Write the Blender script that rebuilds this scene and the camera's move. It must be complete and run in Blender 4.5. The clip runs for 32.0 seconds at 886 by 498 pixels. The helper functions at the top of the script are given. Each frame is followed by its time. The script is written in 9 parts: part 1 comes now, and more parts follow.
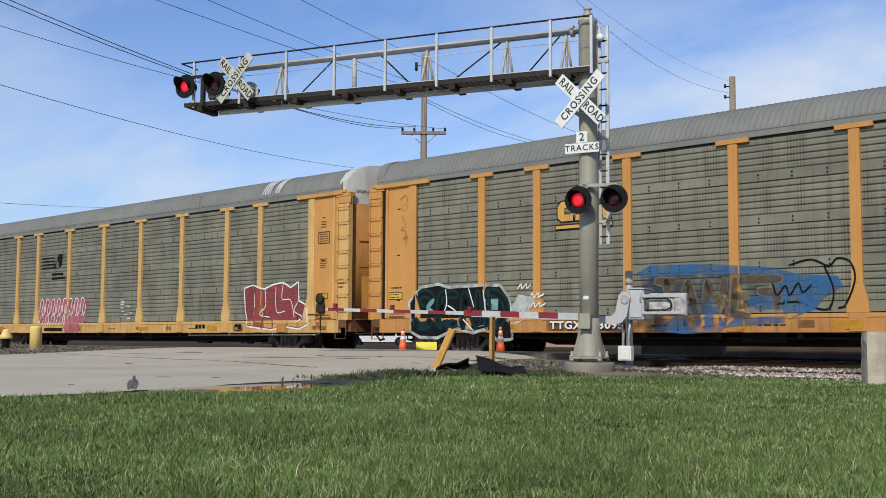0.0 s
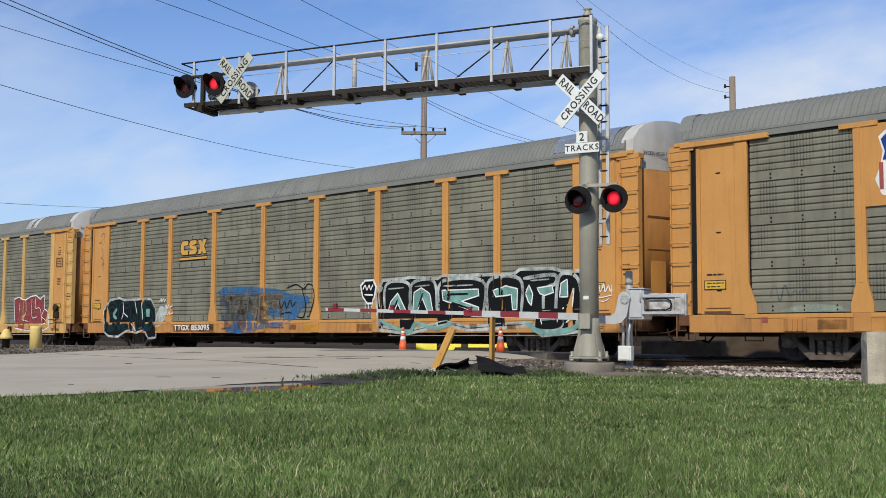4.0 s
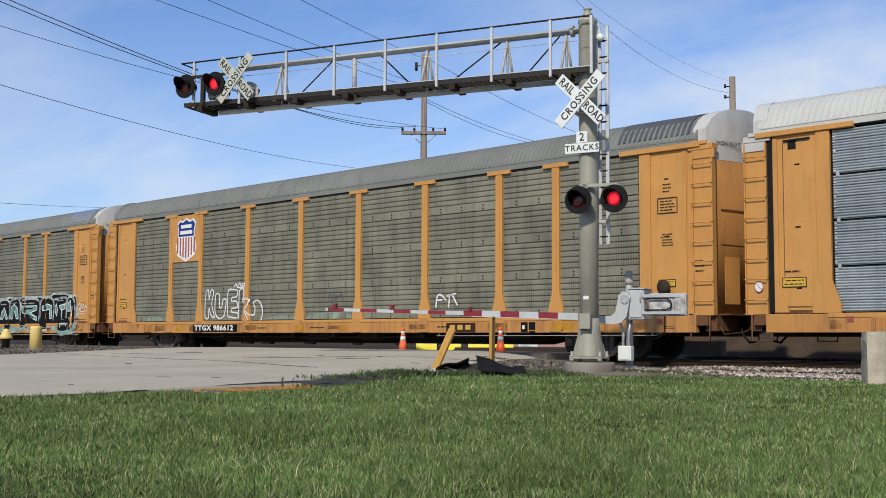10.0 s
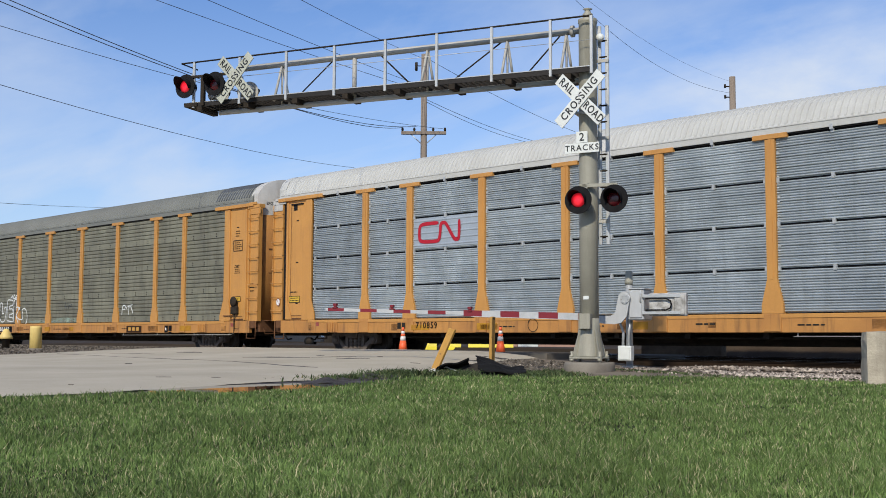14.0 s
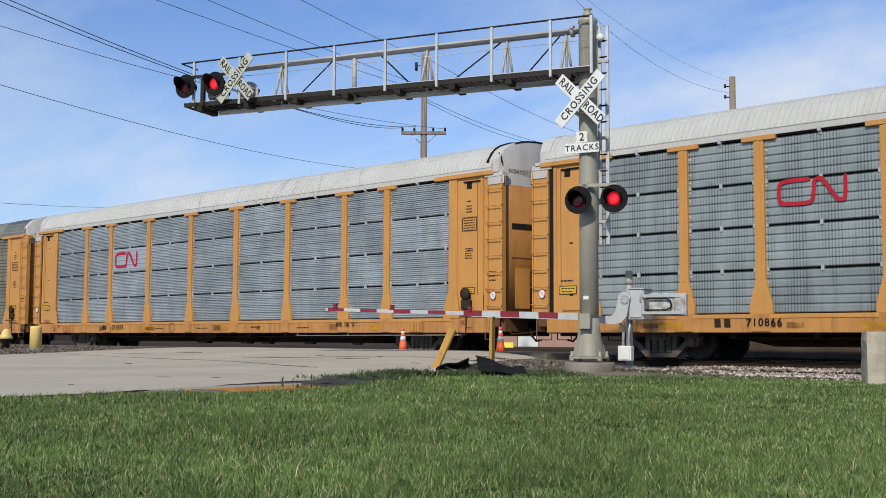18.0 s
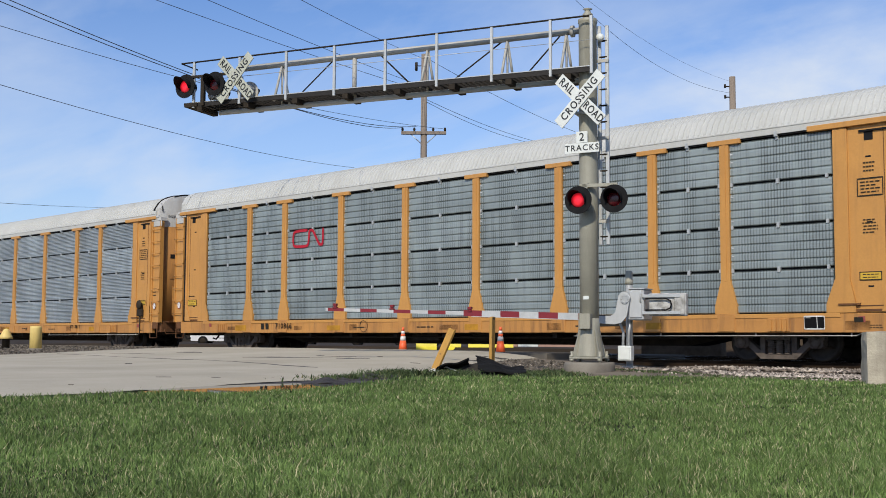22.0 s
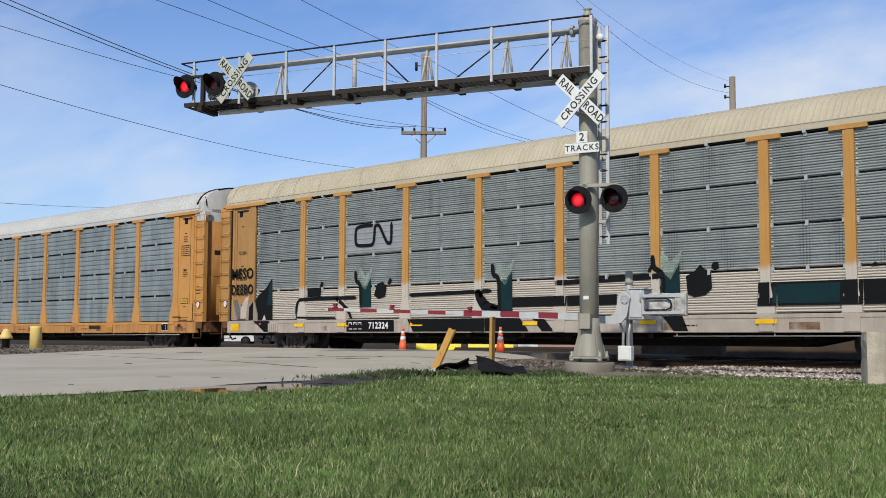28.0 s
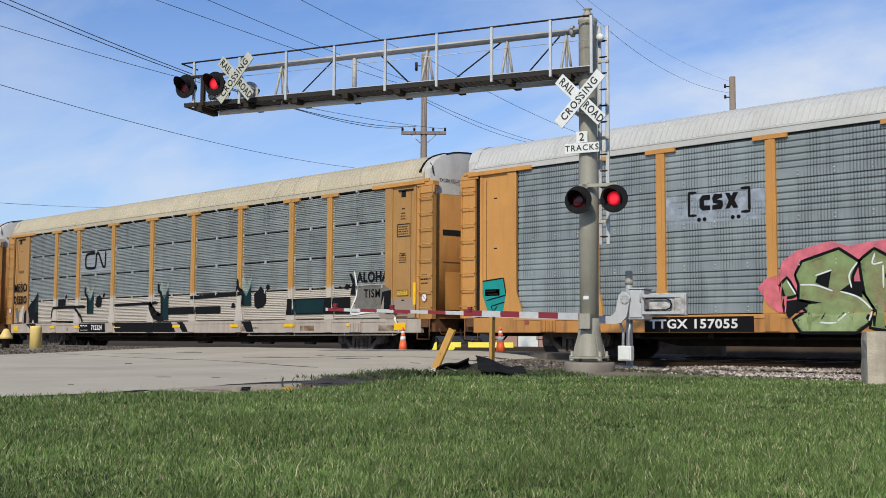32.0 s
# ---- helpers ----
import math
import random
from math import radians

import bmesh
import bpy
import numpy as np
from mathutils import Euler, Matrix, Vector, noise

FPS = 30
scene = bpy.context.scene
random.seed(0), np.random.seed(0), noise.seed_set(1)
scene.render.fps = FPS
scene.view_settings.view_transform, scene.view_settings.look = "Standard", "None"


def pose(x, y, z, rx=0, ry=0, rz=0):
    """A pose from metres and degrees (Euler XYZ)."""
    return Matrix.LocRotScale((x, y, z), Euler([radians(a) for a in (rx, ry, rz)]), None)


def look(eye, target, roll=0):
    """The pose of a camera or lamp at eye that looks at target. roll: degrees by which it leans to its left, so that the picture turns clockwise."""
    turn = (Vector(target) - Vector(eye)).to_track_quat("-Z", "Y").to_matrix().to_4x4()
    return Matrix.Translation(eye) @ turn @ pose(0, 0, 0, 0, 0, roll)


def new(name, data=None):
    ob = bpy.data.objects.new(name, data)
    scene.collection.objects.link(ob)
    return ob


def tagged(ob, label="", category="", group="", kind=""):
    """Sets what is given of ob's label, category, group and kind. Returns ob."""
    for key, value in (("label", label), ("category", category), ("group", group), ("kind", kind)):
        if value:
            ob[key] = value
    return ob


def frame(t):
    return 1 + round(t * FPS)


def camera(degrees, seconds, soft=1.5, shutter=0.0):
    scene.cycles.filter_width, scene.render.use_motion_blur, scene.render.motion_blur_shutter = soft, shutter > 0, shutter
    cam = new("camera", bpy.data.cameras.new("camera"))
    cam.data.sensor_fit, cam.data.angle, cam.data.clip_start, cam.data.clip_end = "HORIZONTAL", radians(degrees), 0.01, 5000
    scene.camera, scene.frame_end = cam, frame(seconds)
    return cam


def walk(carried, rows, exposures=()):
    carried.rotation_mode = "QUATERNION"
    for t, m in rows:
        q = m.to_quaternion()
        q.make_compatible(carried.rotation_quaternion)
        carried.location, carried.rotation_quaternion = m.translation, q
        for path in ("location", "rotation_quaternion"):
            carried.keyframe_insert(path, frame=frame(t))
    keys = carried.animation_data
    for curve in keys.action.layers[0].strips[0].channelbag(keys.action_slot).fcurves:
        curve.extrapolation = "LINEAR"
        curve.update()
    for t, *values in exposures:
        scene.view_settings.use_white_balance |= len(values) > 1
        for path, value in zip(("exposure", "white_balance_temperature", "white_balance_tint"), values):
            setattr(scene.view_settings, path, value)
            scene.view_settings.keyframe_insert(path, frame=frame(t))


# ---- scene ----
# camera on a low tripod at the edge of the lawn, fixed for the whole clip
cam = camera(42.84, 32.0, soft=0.9, shutter=0.0)
EYE = Vector((0.0, 0.0, 0.416))
AIM = EYE + Vector((-7.0240, 7.0736, 0.7921))
walk(cam, [(0.0, look(EYE, AIM, 0.27)), (32.0, look(EYE, AIM, 0.27))])

# world: blue afternoon sky with thin high cloud, one warm sun behind the camera
SUN_AZ, SUN_EL = radians(-25.0), radians(38.0)   # the way the light travels over the ground, from +Y towards -X
scene.view_settings.exposure = 0.0


CLOUD_BANK = (-0.44, 0.875, 0.44)


def make_world():
    w = bpy.data.worlds.new("sky")
    scene.world = w
    w.use_nodes = True
    nt = w.node_tree
    nt.nodes.clear()
    out = nt.nodes.new("ShaderNodeOutputWorld")
    bg = nt.nodes.new("ShaderNodeBackground")
    sky = nt.nodes.new("ShaderNodeTexSky")
    sky.sky_type = "NISHITA"
    sky.sun_disc = False
    sky.sun_elevation = SUN_EL
    # the sun stands opposite to where the light travels
    sx, sy = -math.sin(SUN_AZ), -math.cos(SUN_AZ)
    sky.sun_rotation = math.atan2(sx, sy) % (2 * math.pi)
    sky.air_density, sky.dust_density, sky.ozone_density = 1.0, 0.6, 2.0
    tc = nt.nodes.new("ShaderNodeTexCoord")
    # thin cloud: two noises on the sky dome flattened towards the zenith
    sep = nt.nodes.new("ShaderNodeSeparateXYZ")
    nt.links.new(tc.outputs["Generated"], sep.inputs[0])
    zc = nt.nodes.new("ShaderNodeMath"); zc.operation = "ADD"; zc.inputs[1].default_value = 0.22
    nt.links.new(sep.outputs["Z"], zc.inputs[0])
    px = nt.nodes.new("ShaderNodeMath"); px.operation = "DIVIDE"
    py = nt.nodes.new("ShaderNodeMath"); py.operation = "DIVIDE"
    nt.links.new(sep.outputs["X"], px.inputs[0]); nt.links.new(zc.outputs[0], px.inputs[1])
    nt.links.new(sep.outputs["Y"], py.inputs[0]); nt.links.new(zc.outputs[0], py.inputs[1])
    com = nt.nodes.new("ShaderNodeCombineXYZ")
    nt.links.new(px.outputs[0], com.inputs[0]); nt.links.new(py.outputs[0], com.inputs[1])
    mp = nt.nodes.new("ShaderNodeMapping")
    mp.inputs["Rotation"].default_value = (0, 0, radians(35))
    mp.inputs["Scale"].default_value = (0.8, 1.5, 1.0)
    mp.inputs["Location"].default_value = (1.3, 0.4, 0.0)
    nt.links.new(com.outputs[0], mp.inputs[0])
    n1 = nt.nodes.new("ShaderNodeTexNoise")
    n1.inputs["Scale"].default_value, n1.inputs["Detail"].default_value, n1.inputs["Roughness"].default_value = 1.5, 8.0, 0.55
    n1.inputs["Distortion"].default_value = 0.4
    nt.links.new(mp.outputs[0], n1.inputs["Vector"])
    r1 = nt.nodes.new("ShaderNodeValToRGB")
    r1.color_ramp.elements[0].position, r1.color_ramp.elements[1].position = 0.44, 0.68
    nt.links.new(n1.outputs["Fac"], r1.inputs[0])
    # more veil near the horizon
    hz = nt.nodes.new("ShaderNodeMapRange")
    hz.inputs["From Min"].default_value, hz.inputs["From Max"].default_value = 0.02, 0.30
    hz.inputs["To Min"].default_value, hz.inputs["To Max"].default_value = 0.42, 0.0
    nt.links.new(sep.outputs["Z"], hz.inputs["Value"])
    ad = nt.nodes.new("ShaderNodeMath"); ad.operation = "MULTIPLY_ADD"; ad.use_clamp = True
    ad.inputs[1].default_value = 0.40
    nt.links.new(r1.outputs["Color"], ad.inputs[0]); nt.links.new(hz.outputs[0], ad.inputs[2])
    # a brighter bank of cloud low over the train, towards the north-west
    bank_dot = nt.nodes.new("ShaderNodeVectorMath"); bank_dot.operation = "DISTANCE"
    squash = nt.nodes.new("ShaderNodeVectorMath"); squash.operation = "MULTIPLY"
    squash.inputs[1].default_value = (1.0, 1.0, 2.2)
    nt.links.new(tc.outputs["Generated"], squash.inputs[0])
    nt.links.new(squash.outputs[0], bank_dot.inputs[0])
    bank_dot.inputs[1].default_value = CLOUD_BANK
    fall = nt.nodes.new("ShaderNodeMapRange"); fall.interpolation_type = "SMOOTHSTEP"
    fall.inputs["From Min"].default_value, fall.inputs["From Max"].default_value = 0.26, 0.05
    nt.links.new(bank_dot.outputs["Value"], fall.inputs["Value"])
    n2 = nt.nodes.new("ShaderNodeTexNoise")
    n2.inputs["Scale"].default_value, n2.inputs["Detail"].default_value, n2.inputs["Roughness"].default_value = 5.0, 7.0, 0.58
    nt.links.new(squash.outputs[0], n2.inputs["Vector"])
    r2 = nt.nodes.new("ShaderNodeMapRange")
    r2.inputs["From Min"].default_value, r2.inputs["From Max"].default_value = 0.36, 0.64
    nt.links.new(n2.outputs["Fac"], r2.inputs["Value"])
    puff = nt.nodes.new("ShaderNodeMath"); puff.operation = "MULTIPLY"
    nt.links.new(fall.outputs[0], puff.inputs[0]); nt.links.new(r2.outputs[0], puff.inputs[1])
    more = nt.nodes.new("ShaderNodeMath"); more.operation = "MULTIPLY_ADD"; more.use_clamp = True
    more.inputs[1].default_value = 0.62
    nt.links.new(puff.outputs[0], more.inputs[0]); nt.links.new(ad.outputs[0], more.inputs[2])
    mix = nt.nodes.new("ShaderNodeMix"); mix.data_type = "RGBA"
    mix.inputs["B"].default_value = (8.0, 8.9, 10.4, 1)
    nt.links.new(more.outputs[0], mix.inputs["Factor"])
    tint = nt.nodes.new("ShaderNodeMix"); tint.data_type = "RGBA"; tint.blend_type = "MULTIPLY"
    tint.inputs["Factor"].default_value = 1.0
    tint.inputs["B"].default_value = (0.98, 1.22, 1.64, 1)
    nt.links.new(sky.outputs[0], tint.inputs["A"])
    nt.links.new(tint.outputs["Result"], mix.inputs["A"])
    nt.links.new(mix.outputs["Result"], bg.inputs["Color"])
    bg.inputs["Strength"].default_value = 0.085
    nt.links.new(bg.outputs[0], out.inputs[0])


make_world()
sun = new("sun", bpy.data.lights.new("sun", "SUN"))
sun.data.energy, sun.data.angle, sun.data.color = 3.7, radians(1.2), (1.0, 0.925, 0.79)
sun.matrix_world = look((0, 0, 30), Vector((0, 0, 30)) + Vector((math.sin(SUN_AZ) * math.cos(SUN_EL), math.cos(SUN_AZ) * math.cos(SUN_EL), -math.sin(SUN_EL))))

# ---------------------------------------------------------------- materials


def mat(name, c1, c2=None, scale=3.0, rough=0.6, metal=0.0, bump=0.15, bscale=60.0, streak=None, amount=0.5,
        low=0.35, high=0.7, stretch=(1, 1, 1), speck=None, speck_at=0.66, island=0.0, rand=0.0):
    """Two-scale surface: c1 to c2 in broad patches, fine bump, optional upright streaks of dirt and small specks."""
    m = bpy.data.materials.new(name)
    m.use_nodes = True
    nt = m.node_tree
    b = nt.nodes["Principled BSDF"]
    tc = nt.nodes.new("ShaderNodeTexCoord")

    def noise_tex(s, detail, st=(1, 1, 1), rgh=0.6):
        mp = nt.nodes.new("ShaderNodeMapping")
        mp.inputs["Scale"].default_value = st
        nt.links.new(tc.outputs["Object"], mp.inputs[0])
        n = nt.nodes.new("ShaderNodeTexNoise")
        n.inputs["Scale"].default_value, n.inputs["Detail"].default_value = s, detail
        n.inputs["Roughness"].default_value = rgh
        nt.links.new(mp.outputs[0], n.inputs["Vector"])
        return n.outputs["Fac"]

    def ramp(fac, a, z):
        r = nt.nodes.new("ShaderNodeMapRange")
        r.inputs["From Min"].default_value, r.inputs["From Max"].default_value = a, z
        nt.links.new(fac, r.inputs["Value"])
        return r.outputs[0]

    def mixc(fac, a, z):
        x = nt.nodes.new("ShaderNodeMix")
        x.data_type = "RGBA"
        for sock, val in ((x.inputs["Factor"], fac), (x.inputs["A"], a), (x.inputs["B"], z)):
            if isinstance(val, tuple):
                sock.default_value = (*val, 1) if len(val) == 3 else val
            elif isinstance(val, float):
                sock.default_value = val
            else:
                nt.links.new(val, sock)
        return x.outputs["Result"]

    def scaled(fac, k):
        x = nt.nodes.new("ShaderNodeMath")
        x.operation = "MULTIPLY"
        x.inputs[1].default_value = k
        nt.links.new(fac, x.inputs[0])
        return x.outputs[0]

    col = mixc(ramp(noise_tex(scale, 5, stretch), low, high), c1, c2 or tuple(v * 0.75 for v in c1))
    fine = noise_tex(bscale, 3)
    col = mixc(scaled(ramp(fine, 0.35, 0.75), 0.35), col, tuple(v * 0.72 for v in c1))
    if streak:
        col = mixc(scaled(ramp(noise_tex(2.2, 6, (2.6, 1, 0.22)), 0.5, 0.75), amount), col, streak)
    if speck:
        col = mixc(ramp(noise_tex(9.0, 6), speck_at, speck_at + 0.05), col, speck)
    if island or rand:
        src = nt.nodes.new("ShaderNodeNewGeometry" if island else "ShaderNodeObjectInfo")
        rnd = src.outputs["Random Per Island" if island else "Random"]
        hs = nt.nodes.new("ShaderNodeHueSaturation")
        k = island or rand
        r = nt.nodes.new("ShaderNodeMapRange")
        r.inputs["To Min"].default_value, r.inputs["To Max"].default_value = 1 - k, 1 + k
        nt.links.new(rnd, r.inputs["Value"])
        nt.links.new(r.outputs[0], hs.inputs["Value"])
        nt.links.new(col, hs.inputs["Color"])
        col = hs.outputs[0]
    nt.links.new(col, b.inputs["Base Color"])
    b.inputs["Metallic"].default_value = metal
    if rough >= 0.75:
        b.inputs["Specular IOR Level"].default_value = 0.12      # dusty, matt
    rr = nt.nodes.new("ShaderNodeMapRange")
    rr.inputs["To Min"].default_value, rr.inputs["To Max"].default_value = max(0.03, rough - 0.12), min(1, rough + 0.12)
    nt.links.new(fine, rr.inputs["Value"])
    nt.links.new(rr.outputs[0], b.inputs["Roughness"])
    if bump:
        bp = nt.nodes.new("ShaderNodeBump")
        bp.inputs["Strength"].default_value, bp.inputs["Distance"].default_value = bump, 0.02
        nt.links.new(fine, bp.inputs["Height"])
        nt.links.new(bp.outputs[0], b.inputs["Normal"])
    return m


def glow(name, colour, strength):
    m = bpy.data.materials.new(name)
    m.use_nodes = True
    b = m.node_tree.nodes["Principled BSDF"]
    b.inputs["Base Color"].default_value = (*colour, 1)
    b.inputs["Emission Color"].default_value = (*colour, 1)
    b.inputs["Emission Strength"].default_value = strength
    return m


def screen_mat(name, c1, c2, hole, dense, rough=0.55, metal=0.3, streak=None, amount=0.3, below=None, below_z=2.05, band=0.0, rand=0.0):
    """Pressed sheet metal with rows of small punched holes in upright columns (too small to build), and broad weathering."""
    m = mat(name, c1, c2, 0.9, rough, metal, 0.08, 30, streak, amount, rand=rand)
    nt = m.node_tree
    b = nt.nodes["Principled BSDF"]
    base = b.inputs["Base Color"].links[0].from_socket
    tc = nt.nodes.new("ShaderNodeTexCoord")
    sep = nt.nodes.new("ShaderNodeSeparateXYZ")
    nt.links.new(tc.outputs["Object"], sep.inputs[0])

    def op(kind, a, c=None, d=None):
        x = nt.nodes.new("ShaderNodeMath")
        x.operation = kind
        for i, val in enumerate((a, c, d)):
            if val is None:
                continue
            if isinstance(val, (int, float)):
                x.inputs[i].default_value = val
            else:
                nt.links.new(val, x.inputs[i])
        return x.outputs[0]

    if dense > 0:
        col = op("LESS_THAN", op("FRACT", op("DIVIDE", sep.outputs["X"], 0.074)), 0.40)
        row = op("LESS_THAN", op("FRACT", op("DIVIDE", sep.outputs["Z"], 0.048)), 0.88)
        n = nt.nodes.new("ShaderNodeTexNoise")
        mp = nt.nodes.new("ShaderNodeMapping")
        mp.inputs["Scale"].default_value = (1.0, 0.0, 0.14)
        nt.links.new(tc.outputs["Object"], mp.inputs[0])
        nt.links.new(mp.outputs[0], n.inputs["Vector"])
        n.inputs["Scale"].default_value, n.inputs["Detail"].default_value = 2.4, 4
        gate = nt.nodes.new("ShaderNodeMapRange")
        gate.inputs["From Min"].default_value, gate.inputs["From Max"].default_value = 0.60 - 0.3 * dense, 0.72 - 0.3 * dense
        nt.links.new(n.outputs["Fac"], gate.inputs["Value"])
        k = op("MULTIPLY", op("MULTIPLY", col, row), op("MULTIPLY", gate.outputs[0], 0.60))
        if band:
            # no holes in the flat band at each panel's foot
            k = op("MULTIPLY", k, op("GREATER_THAN", op("FRACT", op("DIVIDE", op("SUBTRACT", sep.outputs["Z"], 1.02), 0.9775)), band))
        mx = nt.nodes.new("ShaderNodeMix")
        mx.data_type = "RGBA"
        nt.links.new(k, mx.inputs["Factor"])
        nt.links.new(base, mx.inputs["A"])
        mx.inputs["B"].default_value = (*hole, 1)
        base = mx.outputs["Result"]
    if below:
        n2 = nt.nodes.new("ShaderNodeTexNoise")
        nt.links.new(tc.outputs["Object"], n2.inputs["Vector"])
        n2.inputs["Scale"].default_value = 3.0
        edge = op("ADD", sep.outputs["Z"], op("MULTIPLY", op("SUBTRACT", n2.outputs["Fac"], 0.5), 0.25))
        r = nt.nodes.new("ShaderNodeMapRange")
        r.inputs["From Min"].default_value, r.inputs["From Max"].default_value = below_z + 0.06, below_z - 0.06
        nt.links.new(edge, r.inputs["Value"])
        mx = nt.nodes.new("ShaderNodeMix")
        mx.data_type = "RGBA"
        nt.links.new(r.outputs[0], mx.inputs["Factor"])
        nt.links.new(base, mx.inputs["A"])
        mx.inputs["B"].default_value = (*below, 1)
        base = mx.outputs["Result"]
        mt = op("MULTIPLY", op("SUBTRACT", 1.0, r.outputs[0]), metal)
        nt.links.new(mt, b.inputs["Metallic"])
    nt.links.new(base, b.inputs["Base Color"])
    return m


ORANGE = mat("orange_paint", (0.55, 0.270, 0.066), (0.465, 0.222, 0.056), 0.8, 0.5, 0.0, 0.04, 25, (0.24, 0.115, 0.04), 0.35)
# frame orange darkened for the shade on the car ends, with grime streaks
ORANGE_END = mat("shaded_grimy_orange_end", (0.44, 0.205, 0.052), (0.33, 0.150, 0.042), 0.8, 0.6, 0.0, 0.05, 25, (0.13, 0.07, 0.035), 0.6)
ORANGE_DIRTY = mat("orange_sill_paint", (0.51, 0.242, 0.060), (0.38, 0.170, 0.047), 0.9, 0.55, 0.0, 0.06, 25, (0.12, 0.06, 0.03), 0.75)
FADED = mat("faded_yellow_paint", (0.60, 0.385, 0.135), (0.47, 0.28, 0.085), 1.2, 0.6, 0.0, 0.06, 25, (0.20, 0.11, 0.045), 0.5)
FADED_SILL = mat("faded_yellow_sill", (0.60, 0.37, 0.11), (0.42, 0.225, 0.065), 1.0, 0.6, 0.0, 0.06, 25, (0.13, 0.07, 0.035), 0.7)
PIPE = mat("matt_aluminium_pipe", (0.46, 0.445, 0.40), (0.38, 0.365, 0.33), 2, 0.7, 0.1, 0.06, 50, (0.25, 0.235, 0.2), 0.3)
RUST = mat("rusty_paint", (0.16, 0.075, 0.035), (0.08, 0.042, 0.025), 4, 0.75)
SCREEN_DARK = screen_mat("weathered_screen", (0.212, 0.208, 0.150), (0.138, 0.132, 0.098), (0.014, 0.014, 0.013), 0.42, 0.6, 0.05, (0.075, 0.062, 0.045), 0.6, band=0.24, rand=0.10)
SILVER = screen_mat("galvanised_plain", (0.50, 0.545, 0.56), (0.31, 0.345, 0.365), (0.05, 0.05, 0.05), 0.0, 0.45, 0.4, (0.2, 0.22, 0.225), 0.35, rand=0.12)
SILVER_HOLES = screen_mat("galvanised_punched", (0.335, 0.38, 0.375), (0.24, 0.276, 0.275), (0.035, 0.04, 0.04), 0.6, 0.5, 0.4, (0.16, 0.18, 0.18), 0.5, rand=0.10)
SILVER_MURAL = screen_mat("galvanised_with_tan_paint", (0.38, 0.41, 0.39), (0.28, 0.305, 0.29), (0.06, 0.06, 0.06), 0.25, 0.52, 0.4, (0.2, 0.2, 0.19), 0.35, (0.51, 0.46, 0.385), 2.02, rand=0.06)
ORANGE_MURAL = screen_mat("orange_with_tan_paint", (0.50, 0.262, 0.062), (0.42, 0.215, 0.052), (0, 0, 0), 0.0, 0.5, 0.02, (0.26, 0.13, 0.05), 0.4, (0.47, 0.42, 0.355), 2.02)
END_MURAL = screen_mat("dull_orange_with_tan_foot", (0.40, 0.215, 0.062), (0.32, 0.170, 0.050), (0, 0, 0), 0.0, 0.55, 0.02, (0.20, 0.11, 0.045), 0.5, (0.27, 0.215, 0.165), 1.60)
DULL_ORANGE = mat("dull_orange_paint", (0.43, 0.225, 0.060), (0.34, 0.175, 0.048), 0.8, 0.55, 0.0, 0.05, 25, (0.22, 0.115, 0.045), 0.5)
SILL_MURAL = mat("tan_sill_paint", (0.43, 0.375, 0.31), (0.34, 0.29, 0.24), 2, 0.6, 0.0, 0.05, 40, (0.2, 0.14, 0.1), 0.45)
PALE_SHEET = mat("smooth_galvanised_sheet", (0.40, 0.45, 0.50), (0.33, 0.37, 0.41), 1.2, 0.5, 0.3, 0.05, 40, (0.25, 0.28, 0.3), 0.3)
DULL_SHEET = mat("dull_galvanised_sheet", (0.33, 0.355, 0.36), (0.26, 0.285, 0.29), 1.2, 0.55, 0.3, 0.05, 40, (0.2, 0.21, 0.21), 0.3)
ROOF_GREY = mat("grey_roof", (0.205, 0.21, 0.188), (0.16, 0.166, 0.15), 0.7, 0.65, 0.1, 0.05, 30, (0.12, 0.115, 0.1), 0.3)
ROOF_WHITE = mat("white_roof", (0.52, 0.52, 0.49), (0.45, 0.45, 0.42), 0.7, 0.6, 0.05, 0.05, 30, (0.36, 0.34, 0.3), 0.35)
ROOF_CREAM = mat("cream_roof", (0.50, 0.445, 0.32), (0.42, 0.37, 0.26), 0.7, 0.6, 0.05, 0.05, 30, (0.33, 0.27, 0.17), 0.4)
HOOD_WHITE = mat("white_hood", (0.52, 0.51, 0.48), (0.40, 0.39, 0.365), 1.6, 0.55, 0.0, 0.05, 30, (0.34, 0.3, 0.25), 0.4)
BLACK = mat("black_rubber", (0.009, 0.009, 0.009), (0.016, 0.016, 0.016), 6, 0.8)
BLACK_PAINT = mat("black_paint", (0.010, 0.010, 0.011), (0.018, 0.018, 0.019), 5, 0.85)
DARK_STEEL = mat("dirty_dark_steel", (0.026, 0.021, 0.016), (0.046, 0.036, 0.026), 4, 0.78, 0.0, 0.3, 30)
TRUCK_STEEL = mat("dusty_truck_casting", (0.16, 0.13, 0.108), (0.08, 0.066, 0.056), 5, 0.8, 0.1, 0.3, 30)
WHEEL_STEEL = mat("wheel_steel", (0.030, 0.025, 0.021), (0.055, 0.043, 0.034), 4, 0.6, 0.4, 0.2, 30)
POLE_GREY = mat("weathered_aluminium", (0.36, 0.345, 0.275), (0.28, 0.268, 0.215), 1.5, 0.6, 0.15, 0.08, 50, (0.13, 0.115, 0.085), 0.45)
GALV = mat("galvanised_steel", (0.50, 0.51, 0.50), (0.40, 0.41, 0.41), 3, 0.45, 0.35, 0.08, 60)
GRATING = mat("dark_grating", (0.013, 0.011, 0.010), (0.024, 0.020, 0.017), 5, 0.7, 0.3)
